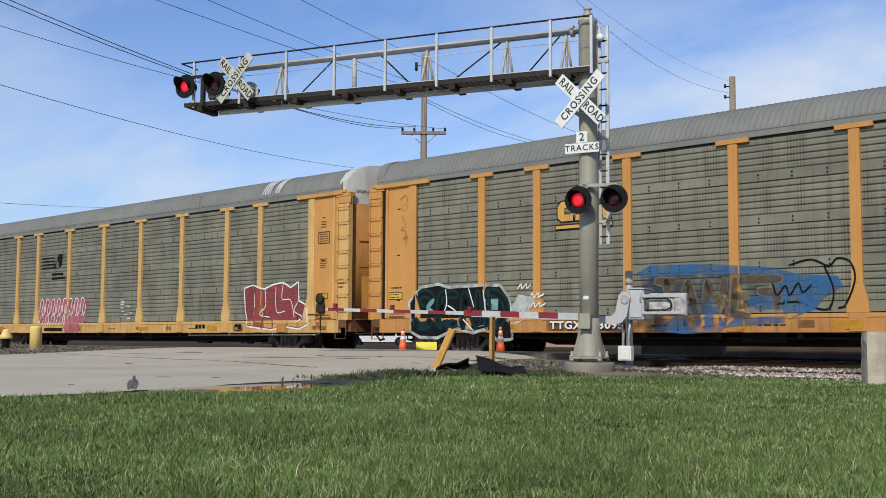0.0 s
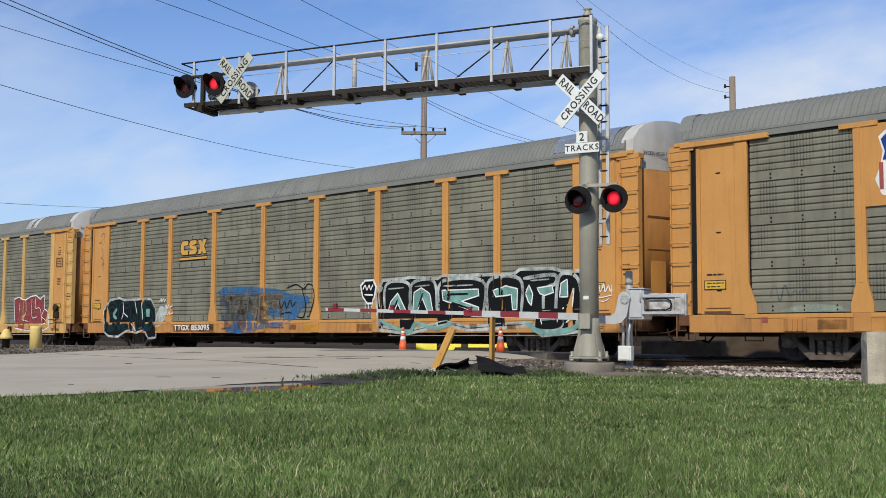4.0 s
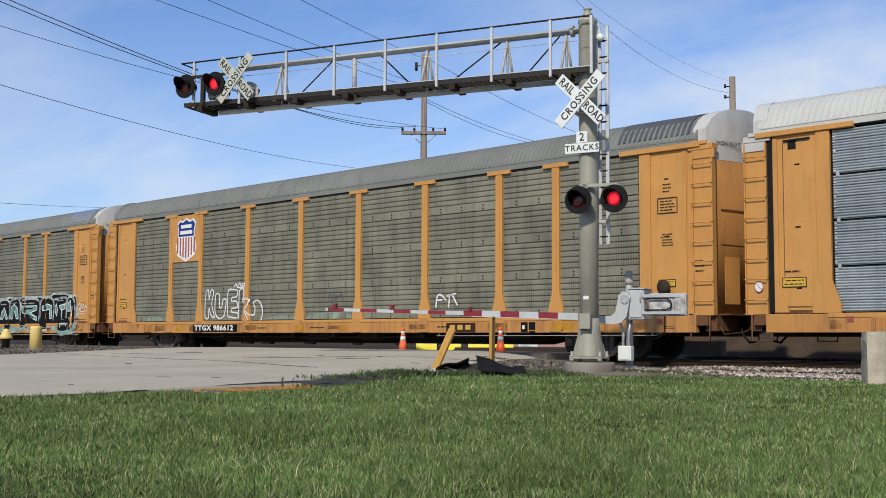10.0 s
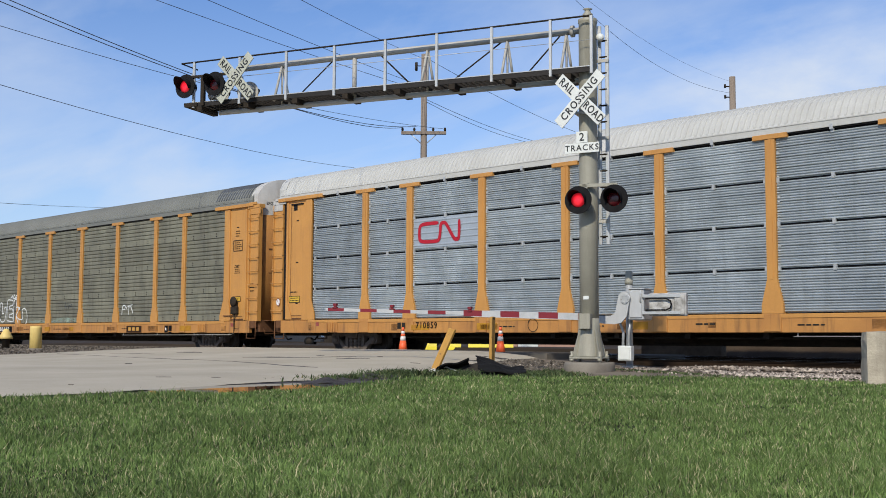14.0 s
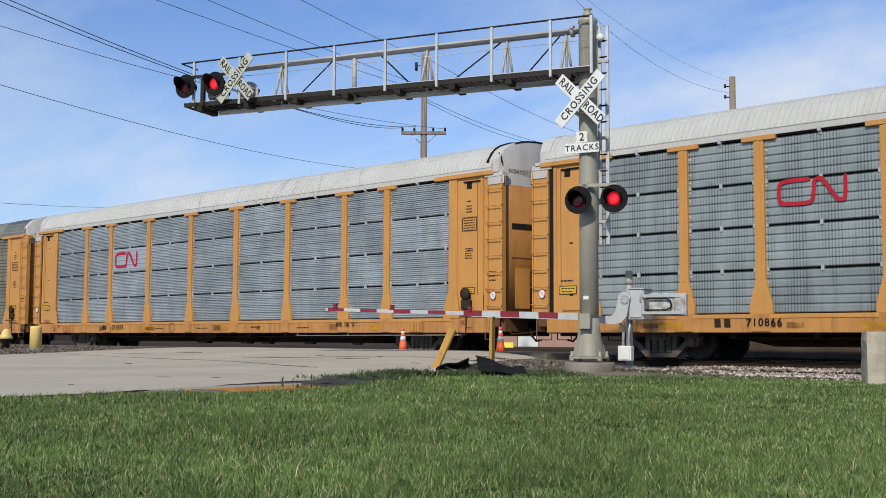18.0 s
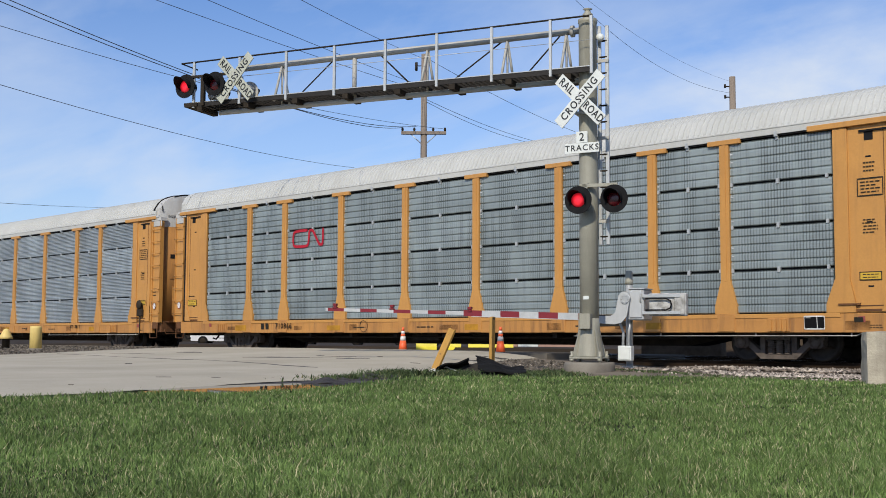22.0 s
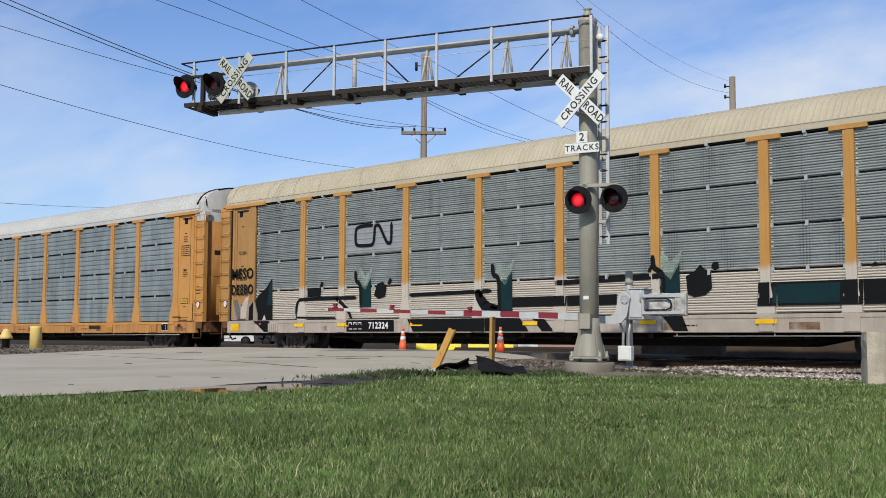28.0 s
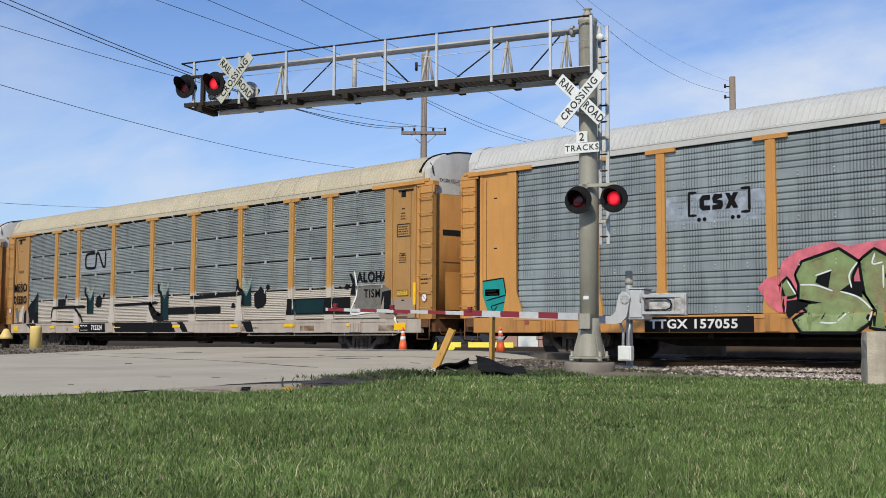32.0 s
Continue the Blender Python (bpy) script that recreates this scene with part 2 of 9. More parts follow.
BOX_GREY = mat("grey_enamel_box", (0.52, 0.53, 0.53), (0.44, 0.45, 0.45), 2, 0.4, 0.1, 0.05, 60, (0.3, 0.3, 0.29), 0.3)
WEIGHT = mat("worn_counterweight", (0.52, 0.51, 0.48), (0.22, 0.21, 0.19), 7, 0.65, 0.2, 0.2, 40, low=0.45, high=0.66)
SIGN_WHITE = mat("white_sign_sheet", (0.72, 0.74, 0.70), (0.63, 0.65, 0.61), 4, 0.45, 0.0, 0.02, 60)
SIGN_OLD = mat("dulled_sign_sheet", (0.47, 0.48, 0.40), (0.38, 0.39, 0.32), 4, 0.5, 0.0, 0.02, 60)
SIGN_BLACK = mat("black_sign_letters", (0.012, 0.012, 0.012), (0.02, 0.02, 0.02), 4, 0.5, 0, 0.02)
RED_STRIPE = mat("red_reflective_stripe", (0.21, 0.014, 0.022), (0.16, 0.012, 0.018), 6, 0.4, 0, 0.02)
WHITE_STRIPE = mat("white_reflective_stripe", (0.48, 0.49, 0.49), (0.38, 0.39, 0.39), 6, 0.4, 0, 0.02)
LAMP_ON = glow("lit_red_lens", (0.9, 0.008, 0.02), 1.15)


def bright_core(m):
    """The lamp behind the lens: brightest in its middle, dim at the rim."""
    nt = m.node_tree
    b = nt.nodes["Principled BSDF"]
    tc = nt.nodes.new("ShaderNodeTexCoord")
    ln = nt.nodes.new("ShaderNodeVectorMath")
    ln.operation = "LENGTH"
    nt.links.new(tc.outputs["Object"], ln.inputs[0])
    mr = nt.nodes.new("ShaderNodeMapRange")
    mr.interpolation_type = "SMOOTHSTEP"
    mr.inputs["From Min"].default_value, mr.inputs["From Max"].default_value = 0.13, 0.035
    mr.inputs["To Min"].default_value, mr.inputs["To Max"].default_value = 0.22, 1.35
    nt.links.new(ln.outputs["Value"], mr.inputs["Value"])
    nt.links.new(mr.outputs[0], b.inputs["Emission Strength"])
    b.inputs["Base Color"].default_value = (0.25, 0.006, 0.012, 1)
    b.inputs["Emission Color"].default_value = (0.95, 0.02, 0.04, 1)
    b.inputs["Roughness"].default_value = 0.3


bright_core(LAMP_ON)
LAMP_OFF = mat("unlit_red_lens", (0.10, 0.006, 0.01), (0.06, 0.004, 0.008), 8, 0.25, 0, 0.05)
CONE_ORANGE = mat("cone_orange", (0.85, 0.13, 0.035), (0.75, 0.11, 0.03), 5, 0.5)
CONE_WHITE = mat("cone_white_collar", (0.75, 0.72, 0.68), (0.62, 0.6, 0.56), 5, 0.5)
WOOD = mat("orange_painted_timber", (0.50, 0.27, 0.05), (0.36, 0.19, 0.045), 3, 0.7, 0, 0.3, 40, (0.06, 0.045, 0.03), 0.6, speck=(0.05, 0.04, 0.03), speck_at=0.64)
POLE_WOOD = mat("grey_pole_timber", (0.27, 0.22, 0.175), (0.2, 0.16, 0.13), 2, 0.85, 0, 0.3, 30, stretch=(6, 6, 0.4))
WIRE = mat("cable", (0.03, 0.03, 0.035), (0.045, 0.045, 0.05), 5, 0.6)
YELLOW = mat("yellow_paint", (0.76, 0.57, 0.19), (0.68, 0.50, 0.16), 4, 0.6, 0, 0.1, 40, (0.3, 0.22, 0.08), 0.4)
YELLOW_BRIGHT = mat("bright_yellow_plastic", (0.80, 0.68, 0.04), (0.7, 0.58, 0.04), 3, 0.5)
CONCRETE = mat("old_concrete_block", (0.50, 0.445, 0.34), (0.33, 0.29, 0.22), 3, 0.9, 0, 0.5, 30, (0.12, 0.108, 0.085), 0.5)
# barrier concrete tinted brown to cancel the blue of its shade
WARMED_CONCRETE = mat("warmed_brown_concrete", (0.20, 0.15, 0.10), (0.10, 0.073, 0.048), 2.5, 0.9, 0, 0.5, 20)
PAD = mat("concrete_pad", (0.25, 0.225, 0.185), (0.17, 0.15, 0.125), 4, 0.9, 0, 0.4, 40)
PAVE = mat("pale_concrete_road", (0.49, 0.44, 0.345), (0.38, 0.338, 0.26), 0.45, 0.85, 0, 0.25, 25, speck=(0.2, 0.18, 0.155), speck_at=0.68)
# concrete darkened to include the shadow of the passing train
CROSS = mat("crossing_panel", (0.15, 0.132, 0.108), (0.10, 0.088, 0.072), 0.8, 0.85, 0, 0.3, 30)
# soil near black: shade between the grass blades is in the colour
SOIL = mat("shaded_turf_soil", (0.012, 0.015, 0.006), (0.026, 0.023, 0.012), 1.2, 0.95, 0, 0.5, 30)
DIRT = mat("grey_dirt", (0.215, 0.182, 0.142), (0.115, 0.096, 0.075), 1.8, 0.95, 0, 0.6, 18)
TURF_FAR = mat("distant_turf", (0.075, 0.12, 0.03), (0.045, 0.08, 0.022), 0.8, 0.95, 0, 0.6, 20)
# ground past the rails: the train's shade is put into this dark brown
FAR_GROUND = mat("shaded_far_ground", (0.056, 0.041, 0.027), (0.031, 0.023, 0.015), 0.2, 0.95, 0, 0.4, 6)
BALLAST = mat("ballast_stone", (0.43, 0.37, 0.31), (0.085, 0.064, 0.047), 1.6, 0.85, 0, 0.3, 60, island=0.8, low=0.40, high=0.62)
# dark stone, browned further to offset blue sky light in the train's shade
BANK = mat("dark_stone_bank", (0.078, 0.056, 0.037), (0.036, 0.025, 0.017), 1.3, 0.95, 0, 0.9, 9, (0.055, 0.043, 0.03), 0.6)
RUBBLE = mat("dark_rubble", (0.15, 0.13, 0.105), (0.07, 0.06, 0.05), 3, 0.95, 0, 0.5, 30, island=0.6)
HEAP = mat("dark_grey_spoil", (0.05, 0.045, 0.038), (0.025, 0.022, 0.019), 5, 0.95, 0, 0.9, 40)
# bed colour lowered and warmed to carry the shade under the cars
BED = mat("shaded_ballast_bed", (0.050, 0.036, 0.024), (0.031, 0.022, 0.015), 4, 0.95, 0, 0.8, 14)
RAIL = mat("brown_rail", (0.032, 0.020, 0.012), (0.020, 0.013, 0.008), 5, 0.85, 0.0)
RAILTOP = mat("shiny_railhead", (0.5, 0.48, 0.46), (0.4, 0.38, 0.36), 5, 0.28, 0.9)
TIE = mat("old_sleeper", (0.11, 0.092, 0.075), (0.075, 0.062, 0.052), 4, 0.9, 0, 0.5, 20)

WATER = mat("puddle_water", (0.02, 0.02, 0.016), (0.03, 0.028, 0.022), 2, 0.06, 0, 0.0)
for link in list(WATER.node_tree.links):
    if link.to_socket.name == "Roughness":
        WATER.node_tree.links.remove(link)
WATER.node_tree.nodes["Principled BSDF"].inputs["Roughness"].default_value = 0.02
WATER.node_tree.nodes["Principled BSDF"].inputs["IOR"].default_value = 1.45
MUD = mat("wet_mud", (0.062, 0.05, 0.038), (0.034, 0.028, 0.022), 3, 0.6, 0, 0.5, 20)
PINK_WALL = mat("pinkish_brick_wall", (0.42, 0.27, 0.21), (0.36, 0.22, 0.17), 1.5, 0.85)
CAR_WHITE = mat("white_car_paint", (0.7, 0.7, 0.7), (0.62, 0.62, 0.62), 2, 0.3)
CAR_DARK = mat("dark_car_paint", (0.03, 0.035, 0.045), (0.04, 0.045, 0.055), 2, 0.3)
GLASS = mat("dark_window_glass", (0.02, 0.025, 0.03), (0.03, 0.03, 0.035), 2, 0.1)
FEATHER = mat("grey_feathers", (0.105, 0.10, 0.10), (0.06, 0.058, 0.06), 12, 0.8)


def leaf_mat(name, c1, c2, c3):
    m = bpy.data.materials.new(name)
    m.use_nodes = True
    nt = m.node_tree
    b = nt.nodes["Principled BSDF"]
    g = nt.nodes.new("ShaderNodeNewGeometry")
    r = nt.nodes.new("ShaderNodeValToRGB")
    e = r.color_ramp.elements
    e[0].position, e[0].color = 0.0, (*(v * 0.55 for v in c1), 1)
    e[1].position, e[1].color = 0.88, (*c2, 1)
    for at, c in ((0.42, c1), (0.94, c3)):
        x = e.new(at)
        x.color = (*c, 1)
    nt.links.new(g.outputs["Random Per Island"], r.inputs[0])
    tc = nt.nodes.new("ShaderNodeTexCoord")
    n = nt.nodes.new("ShaderNodeTexNoise")
    n.inputs["Scale"].default_value, n.inputs["Detail"].default_value = 0.55, 4
    nt.links.new(tc.outputs["Object"], n.inputs["Vector"])
    mr = nt.nodes.new("ShaderNodeMapRange")
    mr.inputs["From Min"].default_value, mr.inputs["From Max"].default_value = 0.3, 0.7
    mr.inputs["To Min"].default_value, mr.inputs["To Max"].default_value = 0.72, 1.28
    nt.links.new(n.outputs["Fac"], mr.inputs["Value"])
    hs = nt.nodes.new("ShaderNodeHueSaturation")
    n2 = nt.nodes.new("ShaderNodeTexNoise")
    n2.inputs["Scale"].default_value, n2.inputs["Detail"].default_value = 5.0, 3
    nt.links.new(tc.outputs["Object"], n2.inputs["Vector"])
    m2 = nt.nodes.new("ShaderNodeMapRange")
    m2.inputs["From Min"].default_value, m2.inputs["From Max"].default_value = 0.34, 0.66
    m2.inputs["To Min"].default_value, m2.inputs["To Max"].default_value = 0.76, 1.24
    nt.links.new(n2.outputs["Fac"], m2.inputs["Value"])
    both_scales = nt.nodes.new("ShaderNodeMath")
    both_scales.operation = "MULTIPLY"
    nt.links.new(mr.outputs[0], both_scales.inputs[0])
    nt.links.new(m2.outputs[0], both_scales.inputs[1])
    nt.links.new(both_scales.outputs[0], hs.inputs["Value"])
    nt.links.new(r.outputs["Color"], hs.inputs["Color"])
    nt.links.new(hs.outputs[0], b.inputs["Base Color"])
    b.inputs["Roughness"].default_value = 0.75
    b.inputs["Specular IOR Level"].default_value = 0.25
    b.inputs["Transmission Weight"].default_value = 0.0
    tr = nt.nodes.new("ShaderNodeBsdfTranslucent")
    nt.links.new(hs.outputs[0], tr.inputs["Color"])
    mx = nt.nodes.new("ShaderNodeMixShader")
    mx.inputs[0].default_value = 0.12
    out = nt.nodes["Material Output"]
    nt.links.new(b.outputs[0], mx.inputs[1])
    nt.links.new(tr.outputs[0], mx.inputs[2])
    nt.links.new(mx.outputs[0], out.inputs["Surface"])
    return m


GRASS = leaf_mat("lawn_blades", (0.110, 0.176, 0.046), (0.182, 0.262, 0.080), (0.40, 0.37, 0.21))
WEED = leaf_mat("weed_leaves", (0.055, 0.085, 0.030), (0.11, 0.15, 0.06), (0.17, 0.17, 0.08))


def paint(name, colour, cover=1.0, rag=0.0):
    """Sprayed paint; cover below 1 lets the surface under it show through in patches."""
    m = mat(name, colour, tuple(v * 0.82 for v in colour), 2.5, 0.78, 0.0, 0.03, 50)
    if cover < 1.0:
        nt = m.node_tree
        b = nt.nodes["Principled BSDF"]
        tc = nt.nodes.new("ShaderNodeTexCoord")
        n = nt.nodes.new("ShaderNodeTexNoise")
        n.inputs["Scale"].default_value, n.inputs["Detail"].default_value = 2.6, 7
        nt.links.new(tc.outputs["Object"], n.inputs["Vector"])
        r = nt.nodes.new("ShaderNodeMapRange")
        r.inputs["From Min"].default_value, r.inputs["From Max"].default_value = 0.3, 0.65
        r.inputs["To Min"].default_value, r.inputs["To Max"].default_value = max(0.0, cover - 0.4 - rag), min(1.0, cover + 0.25)
        nt.links.new(n.outputs["Fac"], r.inputs["Value"])
        nt.links.new(r.outputs[0], b.inputs["Alpha"])
    return m

# ---------------------------------------------------------------- mesh helpers


def part(name, bm, material, parent=None, label=""):
    me = bpy.data.meshes.new(name)
    bm.to_mesh(me)
    bm.free()
    mats = material if isinstance(material, (list, tuple)) else [material]
    for m in mats:
        me.materials.append(m)
    ob = new(name, me)
    if parent:
        ob.parent = parent
    if label:
        tagged(ob, label)
    return ob


def smooth(ob):
    ob.data.polygons.foreach_set("use_smooth", [True] * len(ob.data.polygons))
    return ob


def empty(name, m, label, category, group=""):
    ob = new(name)
    ob.matrix_basis = m
    ob.empty_display_size = 0.2
    return tagged(ob, label, category, group)


def box(bm, x0, x1, y0, y1, z0, z1, bevel=0.0, m=None, mi=0):
    made = bmesh.ops.create_cube(bm, size=1.0)["verts"]
    bmesh.ops.scale(bm, vec=(x1 - x0, y1 - y0, z1 - z0), verts=made)
    bmesh.ops.translate(bm, vec=((x0 + x1) / 2, (y0 + y1) / 2, (z0 + z1) / 2), verts=made)
    faces = {f for v in made for f in v.link_faces}
    if bevel:
        edges = list({e for v in made for e in v.link_edges})
        res = bmesh.ops.bevel(bm, geom=edges, offset=bevel, segments=1, affect="EDGES", profile=0.5)
        faces = set(res["faces"]) | {f for f in faces if f.is_valid}
        made = list({v for f in faces for v in f.verts})
    for f in faces:
        if f.is_valid:
            f.material_index = mi
    if m is not None:
        bmesh.ops.transform(bm, matrix=m, verts=[v for v in made if v.is_valid])
    return bm


def boxes(*dims, bevel=0.0):
    bm = bmesh.new()
    for d in dims:
        box(bm, *d, bevel=bevel)
    return bm


def tube(bm, a, b, r, r2=None, n=10, caps=True, mi=0):
    a, b = Vector(a), Vector(b)
    d = b - a
    made = bmesh.ops.create_cone(bm, cap_ends=caps, segments=n, radius1=r, radius2=r if r2 is None else r2, depth=d.length)["verts"]
    m = Matrix.Translation((a + b) / 2) @ d.to_track_quat("Z", "Y").to_matrix().to_4x4()
    bmesh.ops.transform(bm, matrix=m, verts=made)
    for f in {f for v in made for f in v.link_faces}:
        f.smooth = len(f.verts) == 4
        f.material_index = mi
    return bm


def path_tube(bm, pts, r, n=6):
    """One bent tube through the points."""
    pts = [Vector(p) for p in pts]
    rings = []
    side = None
    for i, p in enumerate(pts):
        d = (pts[min(i + 1, len(pts) - 1)] - pts[max(i - 1, 0)]).normalized()
        if side is None:
            side = d.orthogonal().normalized()
        side = (side - d * side.dot(d)).normalized()
        up = d.cross(side)
        rings.append([bm.verts.new(p + (side * math.cos(2 * math.pi * k / n) + up * math.sin(2 * math.pi * k / n)) * r) for k in range(n)])
    for a, b in zip(rings, rings[1:]):
        for k in range(n):
            f = bm.faces.new((a[k], a[(k + 1) % n], b[(k + 1) % n], b[k]))
            f.smooth = True
    bm.faces.new(list(reversed(rings[0])))
    bm.faces.new(rings[-1])
    return bm


def prism(bm, outline, axis, a, b, mi=0):
    """Extrude an outline of (p, q) between a and b along the axis: 'y' takes (x, z), 'x' takes (y, z), 'z' takes (x, y)."""
    def at(p, q, t):
        return (p, t, q) if axis == "y" else (t, p, q) if axis == "x" else (p, q, t)
    va = [bm.verts.new(at(p, q, a)) for p, q in outline]
    vb = [bm.verts.new(at(p, q, b)) for p, q in outline]
    n = len(outline)
    fs = [bm.faces.new(va), bm.faces.new(list(reversed(vb)))]
    fs += [bm.faces.new((va[(i + 1) % n], va[i], vb[i], vb[(i + 1) % n])) for i in range(n)]
    for f in fs:
        f.material_index = mi
    bmesh.ops.recalc_face_normals(bm, faces=fs)
    return bm


def lathe(bm, profile, n=24, axis="y", mi=0, origin=(0, 0, 0)):
    """Turn (radius, along) pairs round the axis."""
    o = Vector(origin)
    rings = []
    for r, t in profile:
        ring = []
        for i in range(n):
            a = 2 * math.pi * i / n
            c, s = r * math.cos(a), r * math.sin(a)
            ring.append(bm.verts.new(o + Vector((c, t, s) if axis == "y" else (c, s, t) if axis == "z" else (t, c, s))))
        rings.append(ring)
    fs = []
    for p, q in zip(rings, rings[1:]):
        for i in range(n):
            fs.append(bm.faces.new((p[i], p[(i + 1) % n], q[(i + 1) % n], q[i])))
    fs.append(bm.faces.new(rings[0]))
    fs.append(bm.faces.new(rings[-1]))
    for f in fs:
        f.material_index = mi
        f.smooth = len(f.verts) == 4
    bmesh.ops.recalc_face_normals(bm, faces=fs)
    return bm


def letters(name, text, size, m, material, parent=None, label="", width=1.0, spacing=1.0, bold=0.0, fit=0.0):
    """Words in the built-in font as a flat mesh, centred on m (x to the right, y up the letters)."""
    cu = bpy.data.curves.new(name, "FONT")
    cu.body, cu.size, cu.align_x, cu.align_y = text, size, "CENTER", "CENTER"
    cu.space_character, cu.extrude, cu.offset = spacing, 0.0015, bold
    cu.resolution_u = 3
    tmp = bpy.data.objects.new(name, cu)
    scene.collection.objects.link(tmp)
    dg = bpy.context.evaluated_depsgraph_get()
    me = bpy.data.meshes.new_from_object(tmp.evaluated_get(dg))
    bpy.data.objects.remove(tmp)
    me.materials.clear()
    me.materials.append(material)
    if fit:
        xs = [v.co.x for v in me.vertices]
        width = fit / (max(xs) - min(xs))
    me.transform(m @ Matrix.Diagonal((width, 1, 1, 1)))
    ob = new(name, me)
    if parent:
        ob.parent = parent
    if label:
        tagged(ob, label)
    return ob

# ---------------------------------------------------------------- the train
SIDE_Y, WIDE, PITCH, RZ = 22.71, 3.05, 28.6, -0.06
MID = WIDE / 2
POSTS = (4.90, 6.87, 9.75, 12.67, 15.53, 18.45, 21.33, 23.30)
BAYS = (2.30, *POSTS, 25.90)
Z0, Z1 = 1.02, 4.93
TURNED = pose(28.2, WIDE, 0, 0, 0, 180)   # the far side is the near side turned about the car's middle


def travel(t):
    """How far the train stands along its track at t seconds (it runs towards -X, slowing a little)."""
    d = t - 16.0
    return -96.54 - 4.3539 * d + 0.003525 * d * d - 0.0000084 * d ** 3


def both(obs):
    """The same parts again on the car's other side."""
    for ob in obs:
        o = ob.copy()
        scene.collection.objects.link(o)
        o.matrix_basis = TURNED
    return obs


def sheet_profile(kind, z0, z1):
    """Outline of a pressed panel, as (y, z): outward is -y."""
    pts = []
    if kind == "rib":
        # narrow corrugations, every fourth one deeper
        n = 16
        p = (z1 - z0 - 0.045) / n
        z = z0
        for i in range(n):
            deep = 0.058 if i % 4 == 0 else 0.030
            pts += [(deep, z), (deep, z + 0.26 * p), (0.004, z + 0.40 * p), (0.0, z + 0.66 * p), (0.010, z + 0.90 * p)]
            z += p
        pts += [(0.05, z), (0.05, z1 - 0.045)]
    elif kind == "punched":
        n = 5
        p = (z1 - z0 - 0.045) / n
        z = z0
        for i in range(n):
            pts += [(0.034, z), (0.010, z + 0.05 * p), (0.004, z + 0.12 * p), (0.004, z + 0.70 * p), (0.010, z + 0.86 * p), (0.034, z + 0.95 * p)]
            z += p
        pts += [(0.01, z1 - 0.045)]
    else:
        band = 0.22
        pts += [(-0.004, z0), (-0.004, z0 + band), (0.03, z0 + band + 0.005)]
        n = 5
        p = (z1 - z0 - band - 0.02) / n
        z = z0 + band + 0.01
        for i in range(n):
            pts += [(0.034, z), (0.010, z + 0.07 * p), (0.002, z + 0.16 * p), (0.002, z + 0.62 * p), (0.009, z + 0.82 * p), (0.034, z + 0.94 * p)]
            z += p
        pts += [(0.02, z1 - 0.005)]
    return pts


def panel_mesh(name, kind, u0, u1, z0, z1):
    pr = sheet_profile(kind, z0, z1)
    back = 0.062
    outline = pr + [(back, pr[-1][1]), (back, pr[0][1])]
    bm = bmesh.new()
    prism(bm, outline, "x", u0, u1)
    me = bpy.data.meshes.new(name)
    bm.to_mesh(me)
    bm.free()
    return me


PANEL_MESHES = {}


def panel_set(kind):
    """Panels of one make: four rows in each of nine bays."""
    if kind not in PANEL_MESHES:
        made = []
        h = (Z1 - Z0) / 4
        for a, b in zip(BAYS, BAYS[1:]):
            for r in range(4):
                made.append(panel_mesh("side_panel", kind, a + 0.05, b - 0.05, Z0 + r * h, Z0 + (r + 1) * h))
        PANEL_MESHES[kind] = made
    return PANEL_MESHES[kind]


def post_mesh(flare_top, wide):
    bm = bmesh.new()
    w = 0.12
    prism(bm, [(-w, 4.86), (-w, flare_top), (-wide, 1.18), (-wide, 1.0), (wide, 1.0), (wide, 1.18), (w, flare_top), (w, 4.86)], "y", -0.055, 0.06)
    box(bm, -0.42, 0.42, -0.075, 0.02, 4.86, 4.97, 0.006)
    # web along the post
    box(bm, -0.035, 0.035, -0.066, -0.05, flare_top, 4.86)
    me = bpy.data.meshes.new("side_post")
    bm.to_mesh(me)
    bm.free()
    return me


ROOF_PROFILE = [(-0.03, 5.00), (-0.028, 5.13), (0.0, 5.17), (0.07, 5.32), (0.20, 5.51), (0.40, 5.66), (0.72, 5.77), (1.1, 5.82), (MID, 5.84)]
ROOF_PROFILE += [(WIDE - y, z) for y, z in reversed(ROOF_PROFILE[:-1])]


def roof_z(y):
    for (ya, za), (yb, zb) in zip(ROOF_PROFILE, ROOF_PROFILE[1:]):
        if ya <= y <= yb:
            return za + (zb - za) * (y - ya) / (yb - ya)
    return 5.0


def roof_mesh():
    pitch = 0.152
    us = []
    u = 0.62
    while u < 27.5:
        us += [(u, 0.0), (u + 0.52 * pitch, 0.0), (u + 0.62 * pitch, 0.026), (u + 0.9 * pitch, 0.026)]
        u += pitch
    n = len(ROOF_PROFILE)
    verts, faces = [], []
    for x, off in us:
        for i, (y, z) in enumerate(ROOF_PROFILE):
            k = off if 1 < i < n - 2 else 0.0
            cy, cz = y - MID, z - 4.6
            ln = math.hypot(cy, cz)
            verts.append((x, y + k * cy / ln, z + k * cz / ln))
    for s in range(len(us) - 1):
        for i in range(n - 1):
            a = s * n + i
            faces.append((a, a + n, a + n + 1, a + 1))
    base = len(verts)
    faces.append(tuple(range(n)))
    faces.append(tuple(reversed(range(base - n, base))))
    # flat underside
    verts_n = len(verts)
    faces.append((0, n - 1, verts_n - 1, verts_n - n))
    me = bpy.data.meshes.new("roof")
    me.from_pydata(verts, [], faces)
    me.update()
    return me


ROOF = roof_mesh()


def end_u(y):
    t = (y - MID) / (MID - 0.04)
    return 27.72 + 0.26 * (1 - t * t)


